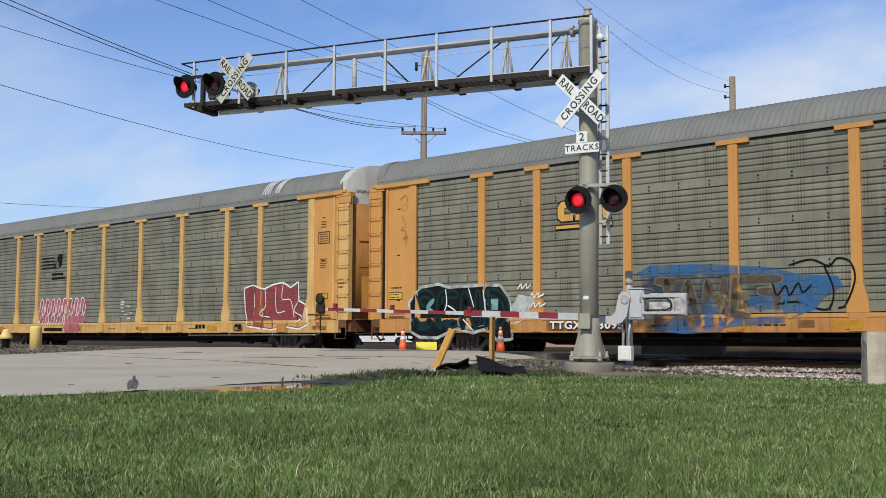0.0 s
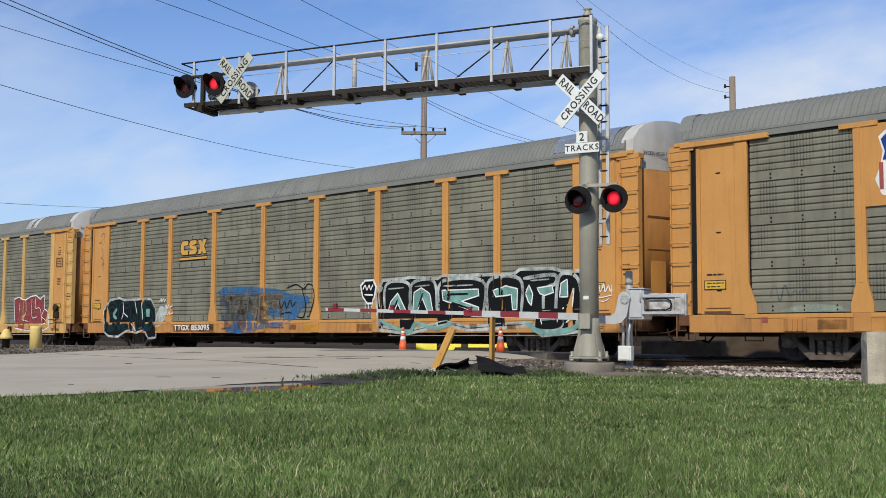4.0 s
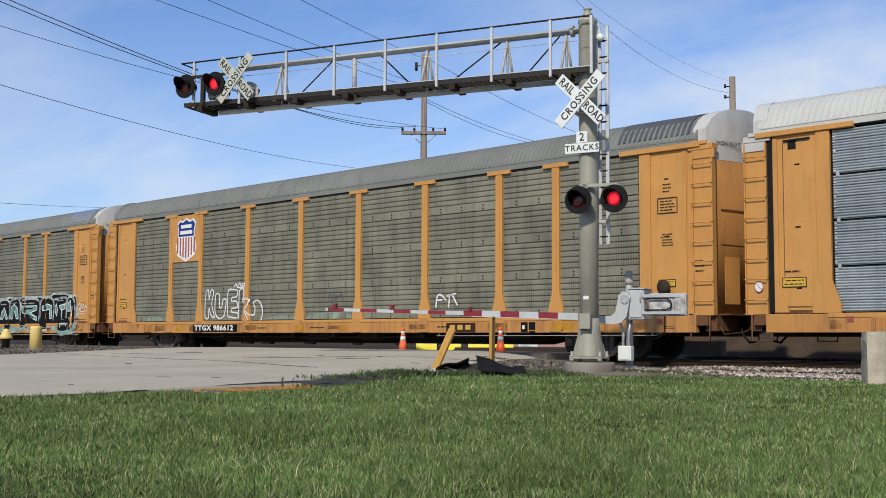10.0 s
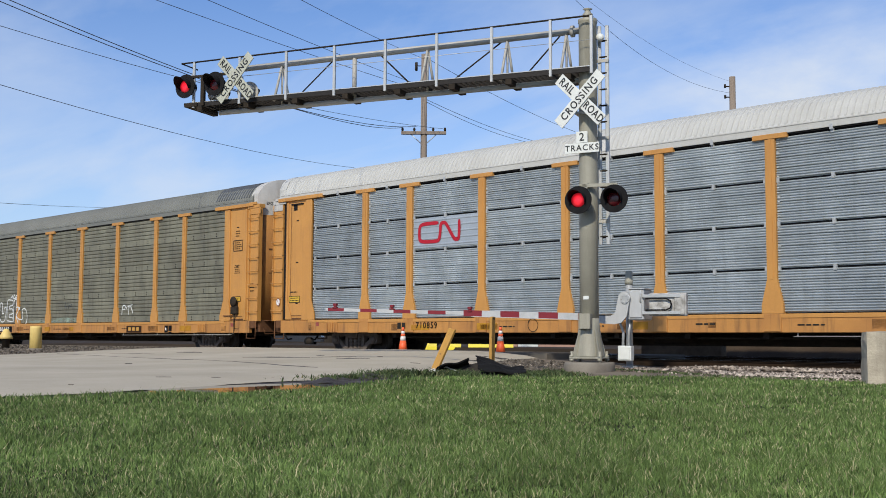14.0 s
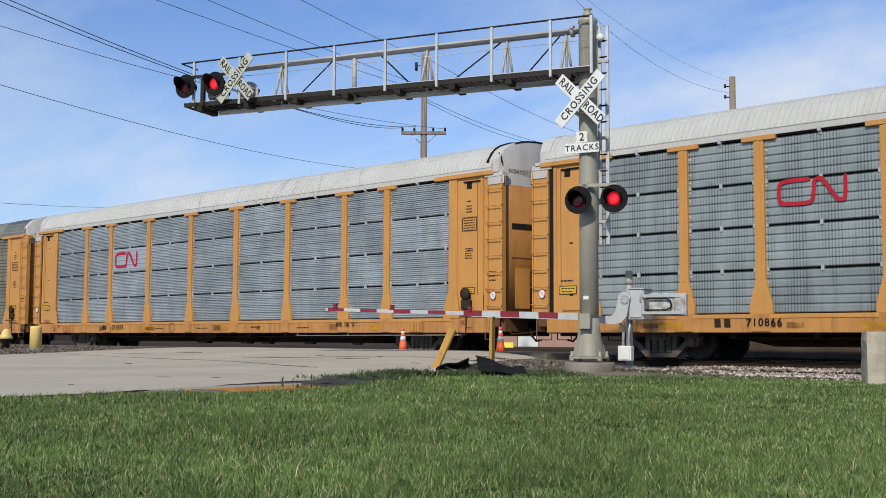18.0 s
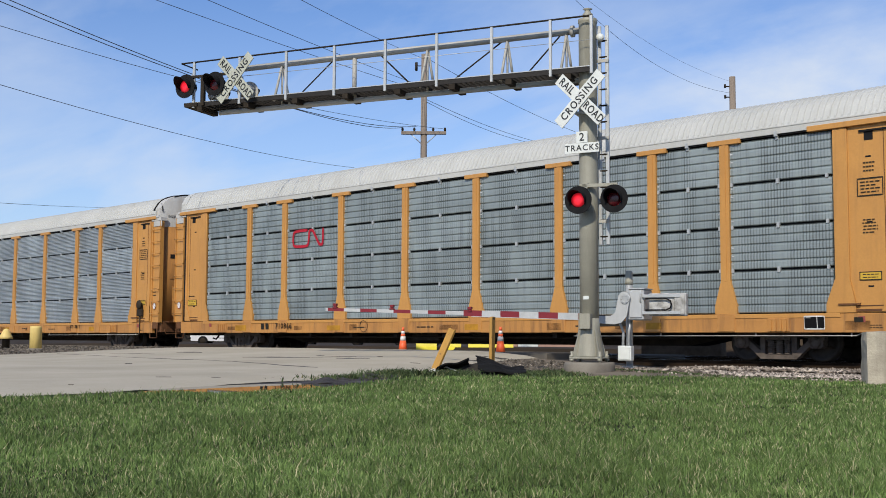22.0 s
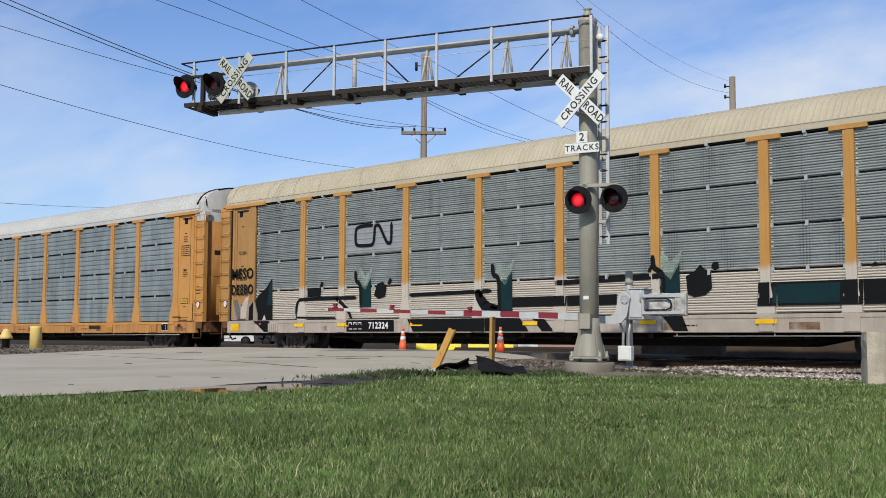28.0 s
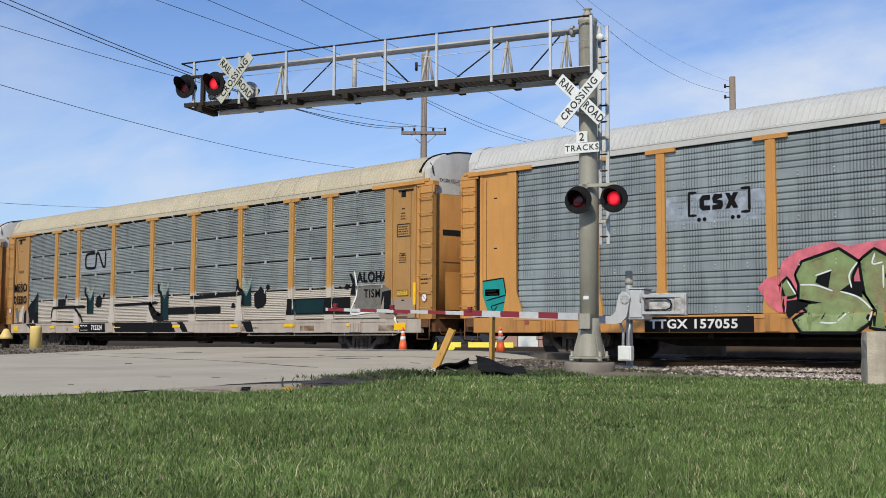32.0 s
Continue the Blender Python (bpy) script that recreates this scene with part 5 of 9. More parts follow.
def gate():
    base = Vector((-12.60, 17.71, -0.2))
    g = empty("crossing_gate", pose(*base), "grey crossing gate machine with lowered red and white arm", "crossing gate")
    tip = Vector((-18.9, 15.8, 1.03)) - base
    d = Vector((tip.x, tip.y, 0)).normalized()
    nrm = Vector((d.y, -d.x, 0))      # towards the traffic
    if nrm.y > 0:
        nrm = -nrm
    G = Matrix(((-d.x, -nrm.x, 0, 0), (-d.y, -nrm.y, 0, 0), (0, 0, 1, 0), (0, 0, 0, 1)))

    def loc(bm):
        bmesh.ops.transform(bm, matrix=G, verts=bm.verts)
        return bm
    bm = bmesh.new()
    tube(bm, (0, 0, 0.0), (0, 0, 1.85), 0.065, n=16)
    part("gate_post", loc(bm), GALV, g)
    bm = bmesh.new()
    lathe(bm, [(0.078, 1.66), (0.078, 1.74), (0.07, 1.75), (0.07, 1.90), (0.05, 1.92)], 14, "z")
    part("post_cap", loc(bm), POLE_GREY, g)
    part("post_base", loc(boxes((-0.2, 0.2, -0.2, 0.2, 0.0, 0.05), (-0.12, 0.12, -0.12, 0.12, 0.05, 0.12), bevel=0.008)), GALV, g)
    part("machine_box", loc(boxes((0.10, 0.40, -0.36, 0.16, 0.98, 1.55), (0.08, 0.42, -0.38, 0.18, 1.55, 1.575), bevel=0.02)), BOX_GREY, g)
    part("machine_door", loc(boxes((0.13, 0.37, -0.385, -0.36, 1.02, 1.52), bevel=0.01)), BOX_GREY, g)
    bm = bmesh.new()
    path_tube(bm, [(0.35, -0.38, 1.30), (0.35, -0.41, 1.32), (0.35, -0.41, 1.44), (0.35, -0.38, 1.46)], 0.012, 6)
    part("door_handle", loc(bm), GALV, g)
    # cranked arm bracket and hub
    bm = bmesh.new()
    prism(bm, [(-0.62, 0.93), (-0.62, 1.06), (-0.20, 1.06), (-0.12, 1.12), (-0.05, 1.44), (0.02, 1.51), (0.12, 1.50), (0.17, 1.40), (0.10, 1.04), (0.0, 0.93), (-0.14, 0.90)], "y", -0.46, -0.42)
    part("arm_bracket", loc(bm), BOX_GREY, g)
    bm = bmesh.new()
    lathe(bm, [(0.09, -0.48), (0.09, -0.40)], 18, "y", origin=(0.07, 0, 1.37))
    for k in range(6):
        a = 2 * math.pi * k / 6
        lathe(bm, [(0.014, -0.495), (0.014, -0.47)], 6, "y", origin=(0.07 + 0.065 * math.cos(a), 0, 1.37 + 0.065 * math.sin(a)))
    part("hub", loc(bm), GALV, g)
    # counterweights
    bm = boxes((0.38, 1.10, -0.40, -0.36, 1.08, 1.14), (0.38, 1.10, -0.40, -0.36, 1.39, 1.45), bevel=0.006)
    part("weight_arm", loc(bm), GALV, g)
    part("counterweight", loc(boxes((0.50, 1.20, -0.36, -0.24, 1.05, 1.47), (0.98, 1.18, -0.385, -0.36, 1.07, 1.45), bevel=0.015)), WEIGHT, g)
    bm = bmesh.new()
    path_tube(bm, [(0.45, -0.41, 1.16), (0.84, -0.41, 1.16), (0.92, -0.41, 1.20), (0.94, -0.41, 1.27), (0.92, -0.41, 1.33), (0.84, -0.41, 1.37), (0.45, -0.41, 1.37)], 0.015, 6)
    part("weight_slot", loc(bm), BLACK_PAINT, g)
    # white cable box and conduits at the foot
    part("cable_box", loc(boxes((-0.13, 0.13, -0.30, -0.12, 0.22, 0.50), (-0.11, 0.11, -0.315, -0.30, 0.24, 0.48), bevel=0.01)), SIGN_WHITE, g, "white cable box")
    bm = bmesh.new()
    path_tube(bm, [(-0.06, -0.2, 0.5), (-0.05, -0.2, 0.75), (-0.12, -0.2, 0.95), (0.05, -0.2, 1.1)], 0.028, 8)
    path_tube(bm, [(0.05, -0.2, 0.5), (0.06, -0.2, 0.78), (0.1, -0.2, 1.0)], 0.028, 8)
    part("conduit", loc(bm), GALV, g)
    # the arm, in stripes
    start, length = 0.45, (Vector((tip.x, tip.y)).length)
    za, zb = 0.84 + 0.2, tip.z
    stripe = 0.405
    n = int((length - start) / stripe) + 1
    for i in range(n):
        q0, q1 = start + i * stripe, min(length, start + (i + 1) * stripe)
        f0, f1 = (q0 - start) / (length - start), (q1 - start) / (length - start)
        big = q0 < 3.1
        hh = 0.060 if big else 0.040 - 0.008 * f0
        z0, z1 = za + (zb - za) * f0, za + (zb - za) * f1
        bm = bmesh.new()
        prism(bm, [(-q0, z0 - hh), (-q1, z1 - hh), (-q1, z1 + hh), (-q0, z0 + hh)], "y", -0.47, -0.43)
        part("arm_stripe", loc(bm), RED_STRIPE if i % 2 == 0 else WHITE_STRIPE, g)
    bm = bmesh.new()
    prism(bm, [(-start, za - 0.072), (-3.1, za + (zb - za) * 0.45 - 0.072), (-3.1, za + (zb - za) * 0.45 - 0.060), (-start, za - 0.06)], "y", -0.49, -0.42)
    part("arm_rail", loc(bm), GALV, g)
    for q in (3.15, 4.95, 6.35):
        f0 = (q - start) / (length - start)
        z = za + (zb - za) * f0
        bm = boxes((-q - 0.05, -q + 0.05, -0.49, -0.41, z + 0.03, z + 0.055), (-q - 0.026, -q + 0.026, -0.48, -0.42, z + 0.05, z + 0.13), (-q - 0.04, -q + 0.04, -0.49, -0.41, z + 0.075, z + 0.13), bevel=0.006)
        part("arm_light", loc(bm), RED_STRIPE, g, "small red gate arm light")
    return g


gate()

# ---------------------------------------------------------------- lawn, stones, puddle


def blades(name, pts, heights, widths, lean, material, label, category):
    """Many bent blades in one mesh: pts (n, 3); each has five corners."""
    n = len(pts)
    rng = np.random.default_rng(7)
    az = rng.uniform(0, 2 * np.pi, n)
    side = np.stack([np.cos(az), np.sin(az), np.zeros(n)], 1) * widths[:, None] * 0.5
    la = rng.uniform(0, 2 * np.pi, n)
    bend = np.stack([np.cos(la), np.sin(la), np.zeros(n)], 1) * (heights * rng.uniform(0.1, lean, n))[:, None]
    up = np.zeros((n, 3))
    up[:, 2] = heights
    co = np.empty((n, 5, 3))
    co[:, 0], co[:, 1] = pts - side, pts + side
    mid = pts + up * 0.55 + bend * 0.35
    co[:, 2], co[:, 3] = mid + side * 0.8, mid - side * 0.8
    co[:, 4] = pts + up * (1 - 0.25 * rng.random(n)[:, None]) + bend
    me = bpy.data.meshes.new(name)
    me.vertices.add(n * 5)
    me.vertices.foreach_set("co", co.reshape(-1))
    base = np.arange(n)[:, None] * 5
    loops = (base + np.array([[0, 1, 2, 3, 3, 2, 4]])).reshape(-1)
    me.loops.add(n * 7)
    me.loops.foreach_set("vertex_index", loops.astype(np.int32))
    me.polygons.add(n * 2)
    starts = (np.arange(n)[:, None] * 7 + np.array([[0, 4]])).reshape(-1)
    me.polygons.foreach_set("loop_start", starts.astype(np.int32))
    me.update(calc_edges=True)
    me.materials.append(material)
    return tagged(new(name, me), label, category, kind="stuff")


def lawn():
    rng = np.random.default_rng(3)
    out, hs, ws = [], [], []
    # the lawn in belts that lie farther and farther from its near corner
    for r0, r1, count, w, h0, h1, a0, a1 in ((0.0, 2.6, 30000, 0.006, 0.03, 0.06, -180, 180), (2.6, 9.0, 45000, 0.013, 0.045, 0.09, 74, 377), (9.0, 23.0, 60000, 0.026, 0.045, 0.09, 74, 377), (2.6, 6.5, 125000, 0.0046, 0.04, 0.085, 17, 74), (6.5, 10.5, 105000, 0.0068, 0.045, 0.09, 17, 74), (10.5, 15.5, 75000, 0.011, 0.045, 0.09, 17, 74), (15.5, 22.0, 48000, 0.016, 0.05, 0.09, 17, 74), (3.0, 8.0, 2600, 0.0045, 0.10, 0.17, 17, 74), (8.0, 15.0, 1500, 0.006, 0.10, 0.16, 17, 74)):
        a = rng.uniform(radians(a0), radians(a1), count)
        r = np.sqrt(rng.uniform(r0 * r0, r1 * r1, count))
        x, y = -np.sin(a) * r, np.cos(a) * r
        # thin tufty growth: drop blades in bare spots
        keep = []
        for i in range(count):
            xx, yy = x[i], y[i]
            if yy > 16.8 or xx > 9 or yy < -9 or xx < lawn_edge(yy) + 0.1 + 0.25 * noise.noise((yy * 1.7, xx * 1.7, 4.4)):
                continue
            keep.append(i)
        x, y = x[keep], y[keep]
        n = len(keep)
        z = np.array([ground_z(p, q) for p, q in zip(x, y)]) - 0.005
        tall = np.array([0.75 + 0.5 * noise.noise((p * 0.7, q * 0.7, 5.0)) + 0.35 * noise.noise((p * 3.1, q * 3.1, 8.0)) for p, q in zip(x, y)])
        out.append(np.stack([x, y, z], 1))
        hs.append(rng.uniform(h0, h1, n) * np.clip(tall, 0.35, 1.5))
        ws.append(rng.uniform(0.7, 1.3, n) * w)
    blades("lawn_grass", np.concatenate(out), np.concatenate(hs), np.concatenate(ws), 0.8, GRASS, "green spring lawn with straw-coloured blades", "grass")


lawn()


def weeds():
    rng = np.random.default_rng(11)
    pts, hs, ws = [], [], []
    for cx, cy, sx, sy, n, h in ((-12.9, 11.2, 0.25, 0.8, 700, 0.12), (-13.3, 12.4, 0.25, 0.6, 900, 0.17), (-13.0, 13.3, 0.35, 0.4, 900, 0.15), (-12.0, 14.3, 0.3, 0.3, 500, 0.10), (-14.0, 14.9, 0.5, 0.35, 500, 0.12), (-12.3, 15.0, 0.4, 0.45, 900, 0.10), (-13.2, 16.0, 0.5, 0.3, 700, 0.07), (-11.6, 16.9, 1.6, 0.12, 700, 0.06), (-8.5, 17.0, 2.0, 0.12, 700, 0.05)):
        x, y = rng.normal(cx, sx * 0.6, n), rng.normal(cy, sy * 0.6, n)
        z = np.array([ground_z(p, q) for p, q in zip(x, y)])
        pts.append(np.stack([x, y, z], 1))
        hs.append(rng.uniform(0.35, 1.0, n) * h)
        ws.append(rng.uniform(0.012, 0.03, n))
    blades("weeds", np.concatenate(pts), np.concatenate(hs), np.concatenate(ws), 1.4, WEED, "low dark weeds at the lawn's edge", "weeds")


weeds()


def stones(name, areas, material, label, seed):
    """Loose stones: squashed eight-sided lumps in one mesh."""
    rng = np.random.default_rng(seed)
    tri = np.array([[0, 2, 4], [2, 1, 4], [1, 3, 4], [3, 0, 4], [2, 0, 5], [1, 2, 5], [3, 1, 5], [0, 3, 5]])
    unit = np.array([[1, 0, 0], [-1, 0, 0], [0, 1, 0], [0, -1, 0], [0, 0, 1], [0, 0, -1]], float)
    cos, faces, k = [], [], 0
    for x0, x1, y0, y1, n, s0, s1, lift in areas:
        for i in range(n):
            x, y = rng.uniform(x0, x1), rng.uniform(y0, y1)
            s = rng.uniform(s0, s1)
            v = unit * s * rng.uniform(0.55, 1.2, (6, 1)) * np.array([1, 0.85, 0.6])
            a = rng.uniform(0, 6.28)
            c, sn = math.cos(a), math.sin(a)
            v = v @ np.array([[c, sn, 0], [-sn, c, 0], [0, 0, 1]]) + rng.normal(0, s * 0.12, (6, 3))
            z = lift if lift is not None else ground_z(x, y)
            cos.append(v + np.array([x, y, z + s * 0.2]))
            faces.append(tri + k)
            k += 6
    co, fc = np.concatenate(cos), np.concatenate(faces)
    me = bpy.data.meshes.new(name)
    me.vertices.add(len(co))
    me.vertices.foreach_set("co", co.reshape(-1))
    me.loops.add(len(fc) * 3)
    me.loops.foreach_set("vertex_index", fc.reshape(-1).astype(np.int32))
    me.polygons.add(len(fc))
    me.polygons.foreach_set("loop_start", (np.arange(len(fc)) * 3).astype(np.int32))
    me.update(calc_edges=True)
    me.materials.append(material)
    return tagged(new(name, me), label, "gravel", kind="stuff")


stones("ballast_gravel", ((-13.0, -3.0, 16.75, 17.4, 1500, 0.015, 0.04, None), (-13.4, -3.0, 17.4, 19.0, 4200, 0.024, 0.068, None), (-13.8, 0.0, 19.0, 21.3, 5600, 0.028, 0.072, None), (-13.6, 0.0, 20.7, 21.7, 1800, 0.03, 0.072, -0.20), (-14.2, 0.0, 21.3, 23.4, 5200, 0.028, 0.070, -0.215),
                          (-17.5, 2.0, 23.6, 27.4, 7000, 0.025, 0.06, -0.22), (-32.0, -17.5, 27.5, 31.0, 1500, 0.025, 0.05, -0.22), (-17.5, 2.0, 27.4, 31.4, 4000, 0.03, 0.07, -0.26), (-16.0, -12.0, 17.3, 21.0, 900, 0.012, 0.03, None)), BALLAST, "grey and brown ballast stones beside the rails", 5)
stones("roadside_rubble", ((-46, -31.2, 13.5, 20.5, 2600, 0.02, 0.07, None), (-14.9, -13.4, 13.6, 17.0, 260, 0.015, 0.05, None), (-17.0, -13.2, 17.0, 20.4, 900, 0.012, 0.06, None), (-28, -15, 8, 20.5, 45, 0.012, 0.035, None)), RUBBLE, "broken stones and rubble along the road", 6)

# puddle at the road's edge, and mud round it
bm = bmesh.new()
rim = []
for i in range(40):
    a = 2 * math.pi * i / 40
    y = 8.55 + 2.0 * math.sin(a)
    x = -11.65 - 0.16 * (y - 8.5) + (0.85 + 0.10 * noise.noise((i * 0.9, 1, 1))) * math.cos(a)
    rim.append((x, y))
prism(bm, rim, "z", -0.34, -0.207)
tagged(part("puddle", bm, WATER), "shallow puddle reflecting the train at the road's edge", "puddle", kind="structure")

# cracks and patches on the road
bm = bmesh.new()
rs = random.Random(4)
for x, y, x2, y2, ly in ((-21.7, 15.3, -19.9, 15.88, 0.10), (-27.8, 15.3, -26.2, 15.75, 0.07), (-21.15, 12.0, -21.02, 12.09, 0.05), (-26.65, 16.68, -25.8, 16.9, 0.09), (-13.37, 8.92, -13.29, 9.02, 0.025), (-13.93, 8.38, -13.8, 8.55, 0.012),
                         (-12.53, 6.38, -12.49, 6.43, 0.02), (-20.1, 13.9, -15.97, 12.87, 0.022), (-18.82, 15.71, -18.05, 15.97, 0.08), (-20.52, 16.53, -20.32, 16.6, 0.06), (-18.5, 16.6, -18.4, 16.68, 0.06), (-16.2, 15.4, -16.0, 15.5, 0.05),
                         (-24.6, 14.2, -20.1, 13.9, 0.015), (-30.0, 14.9, -24.6, 14.2, 0.012), (-16.6, 17.2, -16.2, 17.9, 0.08), (-17.6, 18.8, -16.6, 18.9, 0.10), (-19.9, 15.88, -19.2, 16.6, 0.03)):
    n = 14
    top, bot, ridge = [], [], []
    for i in range(n + 1):
        f = i / n
        px, py = x + (x2 - x) * f, y + (y2 - y) * f + 0.06 * noise.noise((x + f * 4, y, 0.3)) * min(1.0, abs(x2 - x))
        wdt = 1.1 * ly * (0.35 + 0.65 * rs.random()) * math.sin(math.pi * min(0.97, max(0.03, f)))
        z = ground_z(px, py) + 0.040
        ridge.append(bm.verts.new((px, py, z + 0.012 + 0.12 * wdt)))
        top.append(bm.verts.new((px, py + wdt, z)))
        bot.append(bm.verts.new((px, py - wdt, z)))
    for i in range(n):
        bm.faces.new((bot[i], bot[i + 1], ridge[i + 1], ridge[i]))
        bm.faces.new((ridge[i], ridge[i + 1], top[i + 1], top[i]))
tagged(part("road_crack", bm, MUD), "dark broken edges and cracks in the concrete road", "crack", kind="stuff")

# ---------------------------------------------------------------- small things by the crossing


def traffic_cone(x, y, z):
    c = empty("traffic_cone", pose(x, y, z), "orange traffic cone with two white collars on the road", "traffic cone", "traffic cones")
    part("base", boxes((-0.17, 0.17, -0.17, 0.17, 0.0, 0.035), bevel=0.012), CONE_ORANGE, c)

    def r(h):
        return 0.135 - 0.105 * h / 0.71
    for nm, a, b, m in (("cone_body", 0.035, 0.34, CONE_ORANGE), ("collar", 0.34, 0.46, CONE_WHITE), ("cone_band", 0.46, 0.53, CONE_ORANGE), ("collar", 0.53, 0.61, CONE_WHITE), ("tip", 0.61, 0.71, CONE_ORANGE)):
        bm = bmesh.new()
        lathe(bm, [(r(a), a), (r(b), b)], 20, "z")
        part(nm, bm, m, c)
    return c


for x, y in ((-23.14, 21.73), (-19.46, 21.71)):
    traffic_cone(x, y, ground_z(x, min(y, 21.0)) + 0.045 if y < 21.3 else 0.02)


def leaning_post(x, y, z, top, label):
    p = empty("timber_post", pose(x, y, z), label, "post", "broken barricade")
    d = Vector(top) - Vector((x, y, z))
    m = d.to_track_quat("Z", "Y").to_matrix().to_4x4()
    bm = boxes((-0.072, 0.072, -0.026, 0.026, -0.03, d.length), bevel=0.006)
    rs2 = random.Random(int(abs(x) * 100))
    for v in bm.verts:
        if v.co.z > 0.3:
            v.co.z += rs2.uniform(-0.03, 0.02)
    turn = Matrix.Rotation(radians(38), 4, "Z")
    bmesh.ops.transform(bm, matrix=m @ turn, verts=bm.verts)
    part("plank", bm, WOOD, p)
    return p


leaning_post(-13.76, 13.62, -0.2, (-13.56, 13.90, 0.585), "weathered orange timber post leaning over black mats")
leaning_post(-13.13, 14.42, -0.2, (-13.10, 14.41, 0.785), "weathered orange timber post standing upright in black mats")


def mat_heap(m, rx, ry, h, label, seed, material=BLACK, name="rubber_mat", category="rubber mat", group="broken barricade", rough=1.0):
    bm = bmesh.new()
    n, rings = 40, 12
    rows = []
    for j in range(rings + 1):
        f = j / rings
        row = []
        for i in range(n):
            a = 2 * math.pi * i / n
            k = 1 + 0.22 * noise.noise((math.cos(a) * 1.5 + seed, math.sin(a) * 1.5, seed))
            px, py = rx * f * k * math.cos(a), ry * f * k * math.sin(a)
            z = h * (1 - f ** 2.2) + rough * (0.07 * noise.noise((px * 4, py * 4, seed)) + 0.05 * abs(noise.noise((px * 9, py * 9, seed)))) * (1 - f * f) + (0.07 * abs(noise.noise((a * 1.3, seed, 2))) if j >= rings - 1 else 0)
            row.append(bm.verts.new((px, py, max(z, 0.0))))
        rows.append(row)
    for p, q in zip(rows[1:], rows[2:]):
        for i in range(n):
            bm.faces.new((p[i], q[i], q[(i + 1) % n], p[(i + 1) % n]))
    bm.faces.new(rows[1])
    base = [bm.verts.new((v.co.x * 0.97, v.co.y * 0.97, -0.06)) for v in rows[-1]]
    for i in range(n):
        bm.faces.new((rows[-1][i], base[i], base[(i + 1) % n], rows[-1][(i + 1) % n]))
    bmesh.ops.delete(bm, geom=[v for v in rows[0]], context="VERTS")
    bmesh.ops.recalc_face_normals(bm, faces=bm.faces)
    ob = part(name, bm, material)
    ob.matrix_basis = m
    return tagged(ob, label, category, group)


mat_heap(pose(-13.15, 14.16, -0.2, 0, 0, 45), 0.65, 0.35, 0.20, "low heap of dark grey spoil round the posts", 4.1, HEAP, "spoil_heap", "spoil", "", 0.7)


def bent_mat(m, wide, deep, rise, seed, label):
    """A stiff rubber mat lying bent over the heap; local x along it, y away from the road."""
    bm = bmesh.new()
    nx, ny, thick = 16, 8, 0.025
    layers = []
    for up in (0.0, thick):
        grid = []
        for j in range(ny + 1):
            row = []
            for i in range(nx + 1):
                f, g = i / nx, j / ny
                x, y = (f - 0.5) * wide, (g - 0.5) * deep
                z = rise * (0.42 + 0.58 * (1 - f) ** 1.3) * (0.30 + 0.70 * g) + 0.05 * math.sin(f * 5 + seed) * f + 0.035 * noise.noise((x * 4, y * 4, seed)) + 0.05 * abs(noise.noise((x * 2.2, y * 7, seed)))
                row.append(bm.verts.new((x + 0.04 * noise.noise((g * 4, seed, 1)), y + 0.05 * noise.noise((f * 4, seed, 5)), z + up)))
            grid.append(row)
        layers.append(grid)
    for grid in layers:
        for j in range(ny):
            for i in range(nx):
                bm.faces.new((grid[j][i], grid[j][i + 1], grid[j + 1][i + 1], grid[j + 1][i]))
    lo, hi = layers
    ring = [(0, i) for i in range(nx)] + [(j, nx) for j in range(ny)] + [(ny, i) for i in range(nx, 0, -1)] + [(j, 0) for j in range(ny, 0, -1)]
    for (ja, ia), (jb, ib) in zip(ring, ring[1:] + ring[:1]):
        bm.faces.new((lo[ja][ia], lo[jb][ib], hi[jb][ib], hi[ja][ia]))
    bmesh.ops.recalc_face_normals(bm, faces=bm.faces)
    ob = part("rubber_mat", bm, BLACK)
    ob.matrix_basis = m
    return tagged(ob, label, "rubber mat", "broken barricade")


bent_mat(pose(-12.68, 14.15, -0.20, 0, 0, 47), 0.80, 0.55, 0.31, 1.3, "bent black rubber mat leaning on the spoil heap")
bent_mat(pose(-13.40, 13.74, -0.20, 0, 0, 225), 0.54, 0.45, 0.26, 4.7, "curled black rubber mat beside a leaning post")
for x, y, rx, ry, hh, sd in ((-12.55, 10.4, 0.22, 0.8, 0.045, 2.2), (-12.95, 11.6, 0.26, 0.9, 0.06, 6.1), (-13.6, 13.2, 0.25, 0.7, 0.05, 8.3)):
    mat_heap(pose(x, y, ground_z(x, y) - 0.01, 0, 0, 20), rx, ry, hh, "dark wet mud heaped at the road's edge", sd, MUD, "mud_bank", "mud", "mud at the road's edge", 0.7)
bm = bmesh.new()
path_tube(bm, [(-13.80, 13.66, -0.14), (-13.66, 13.70, -0.07), (-13.48, 13.66, -0.06), (-13.28, 13.70, -0.12), (-13.16, 13.74, -0.19)], 0.012, 6)
tagged(part("rope", bm, SIGN_WHITE), "short white rope lying over the black mats", "rope")
bm = bmesh.new()
bmesh.ops.create_icosphere(bm, subdivisions=2, radius=0.1)
for v in bm.verts:
    v.co = v.co * (1 + 0.35 * noise.noise(v.co * 9)) * 0.9
    v.co.z = max(-0.04, v.co.z * 0.7)
tagged(part("plastic_bag", bm, SIGN_WHITE), "small crumpled white plastic bag on the verge", "bag").matrix_basis = pose(-13.72, 13.62, -0.15)


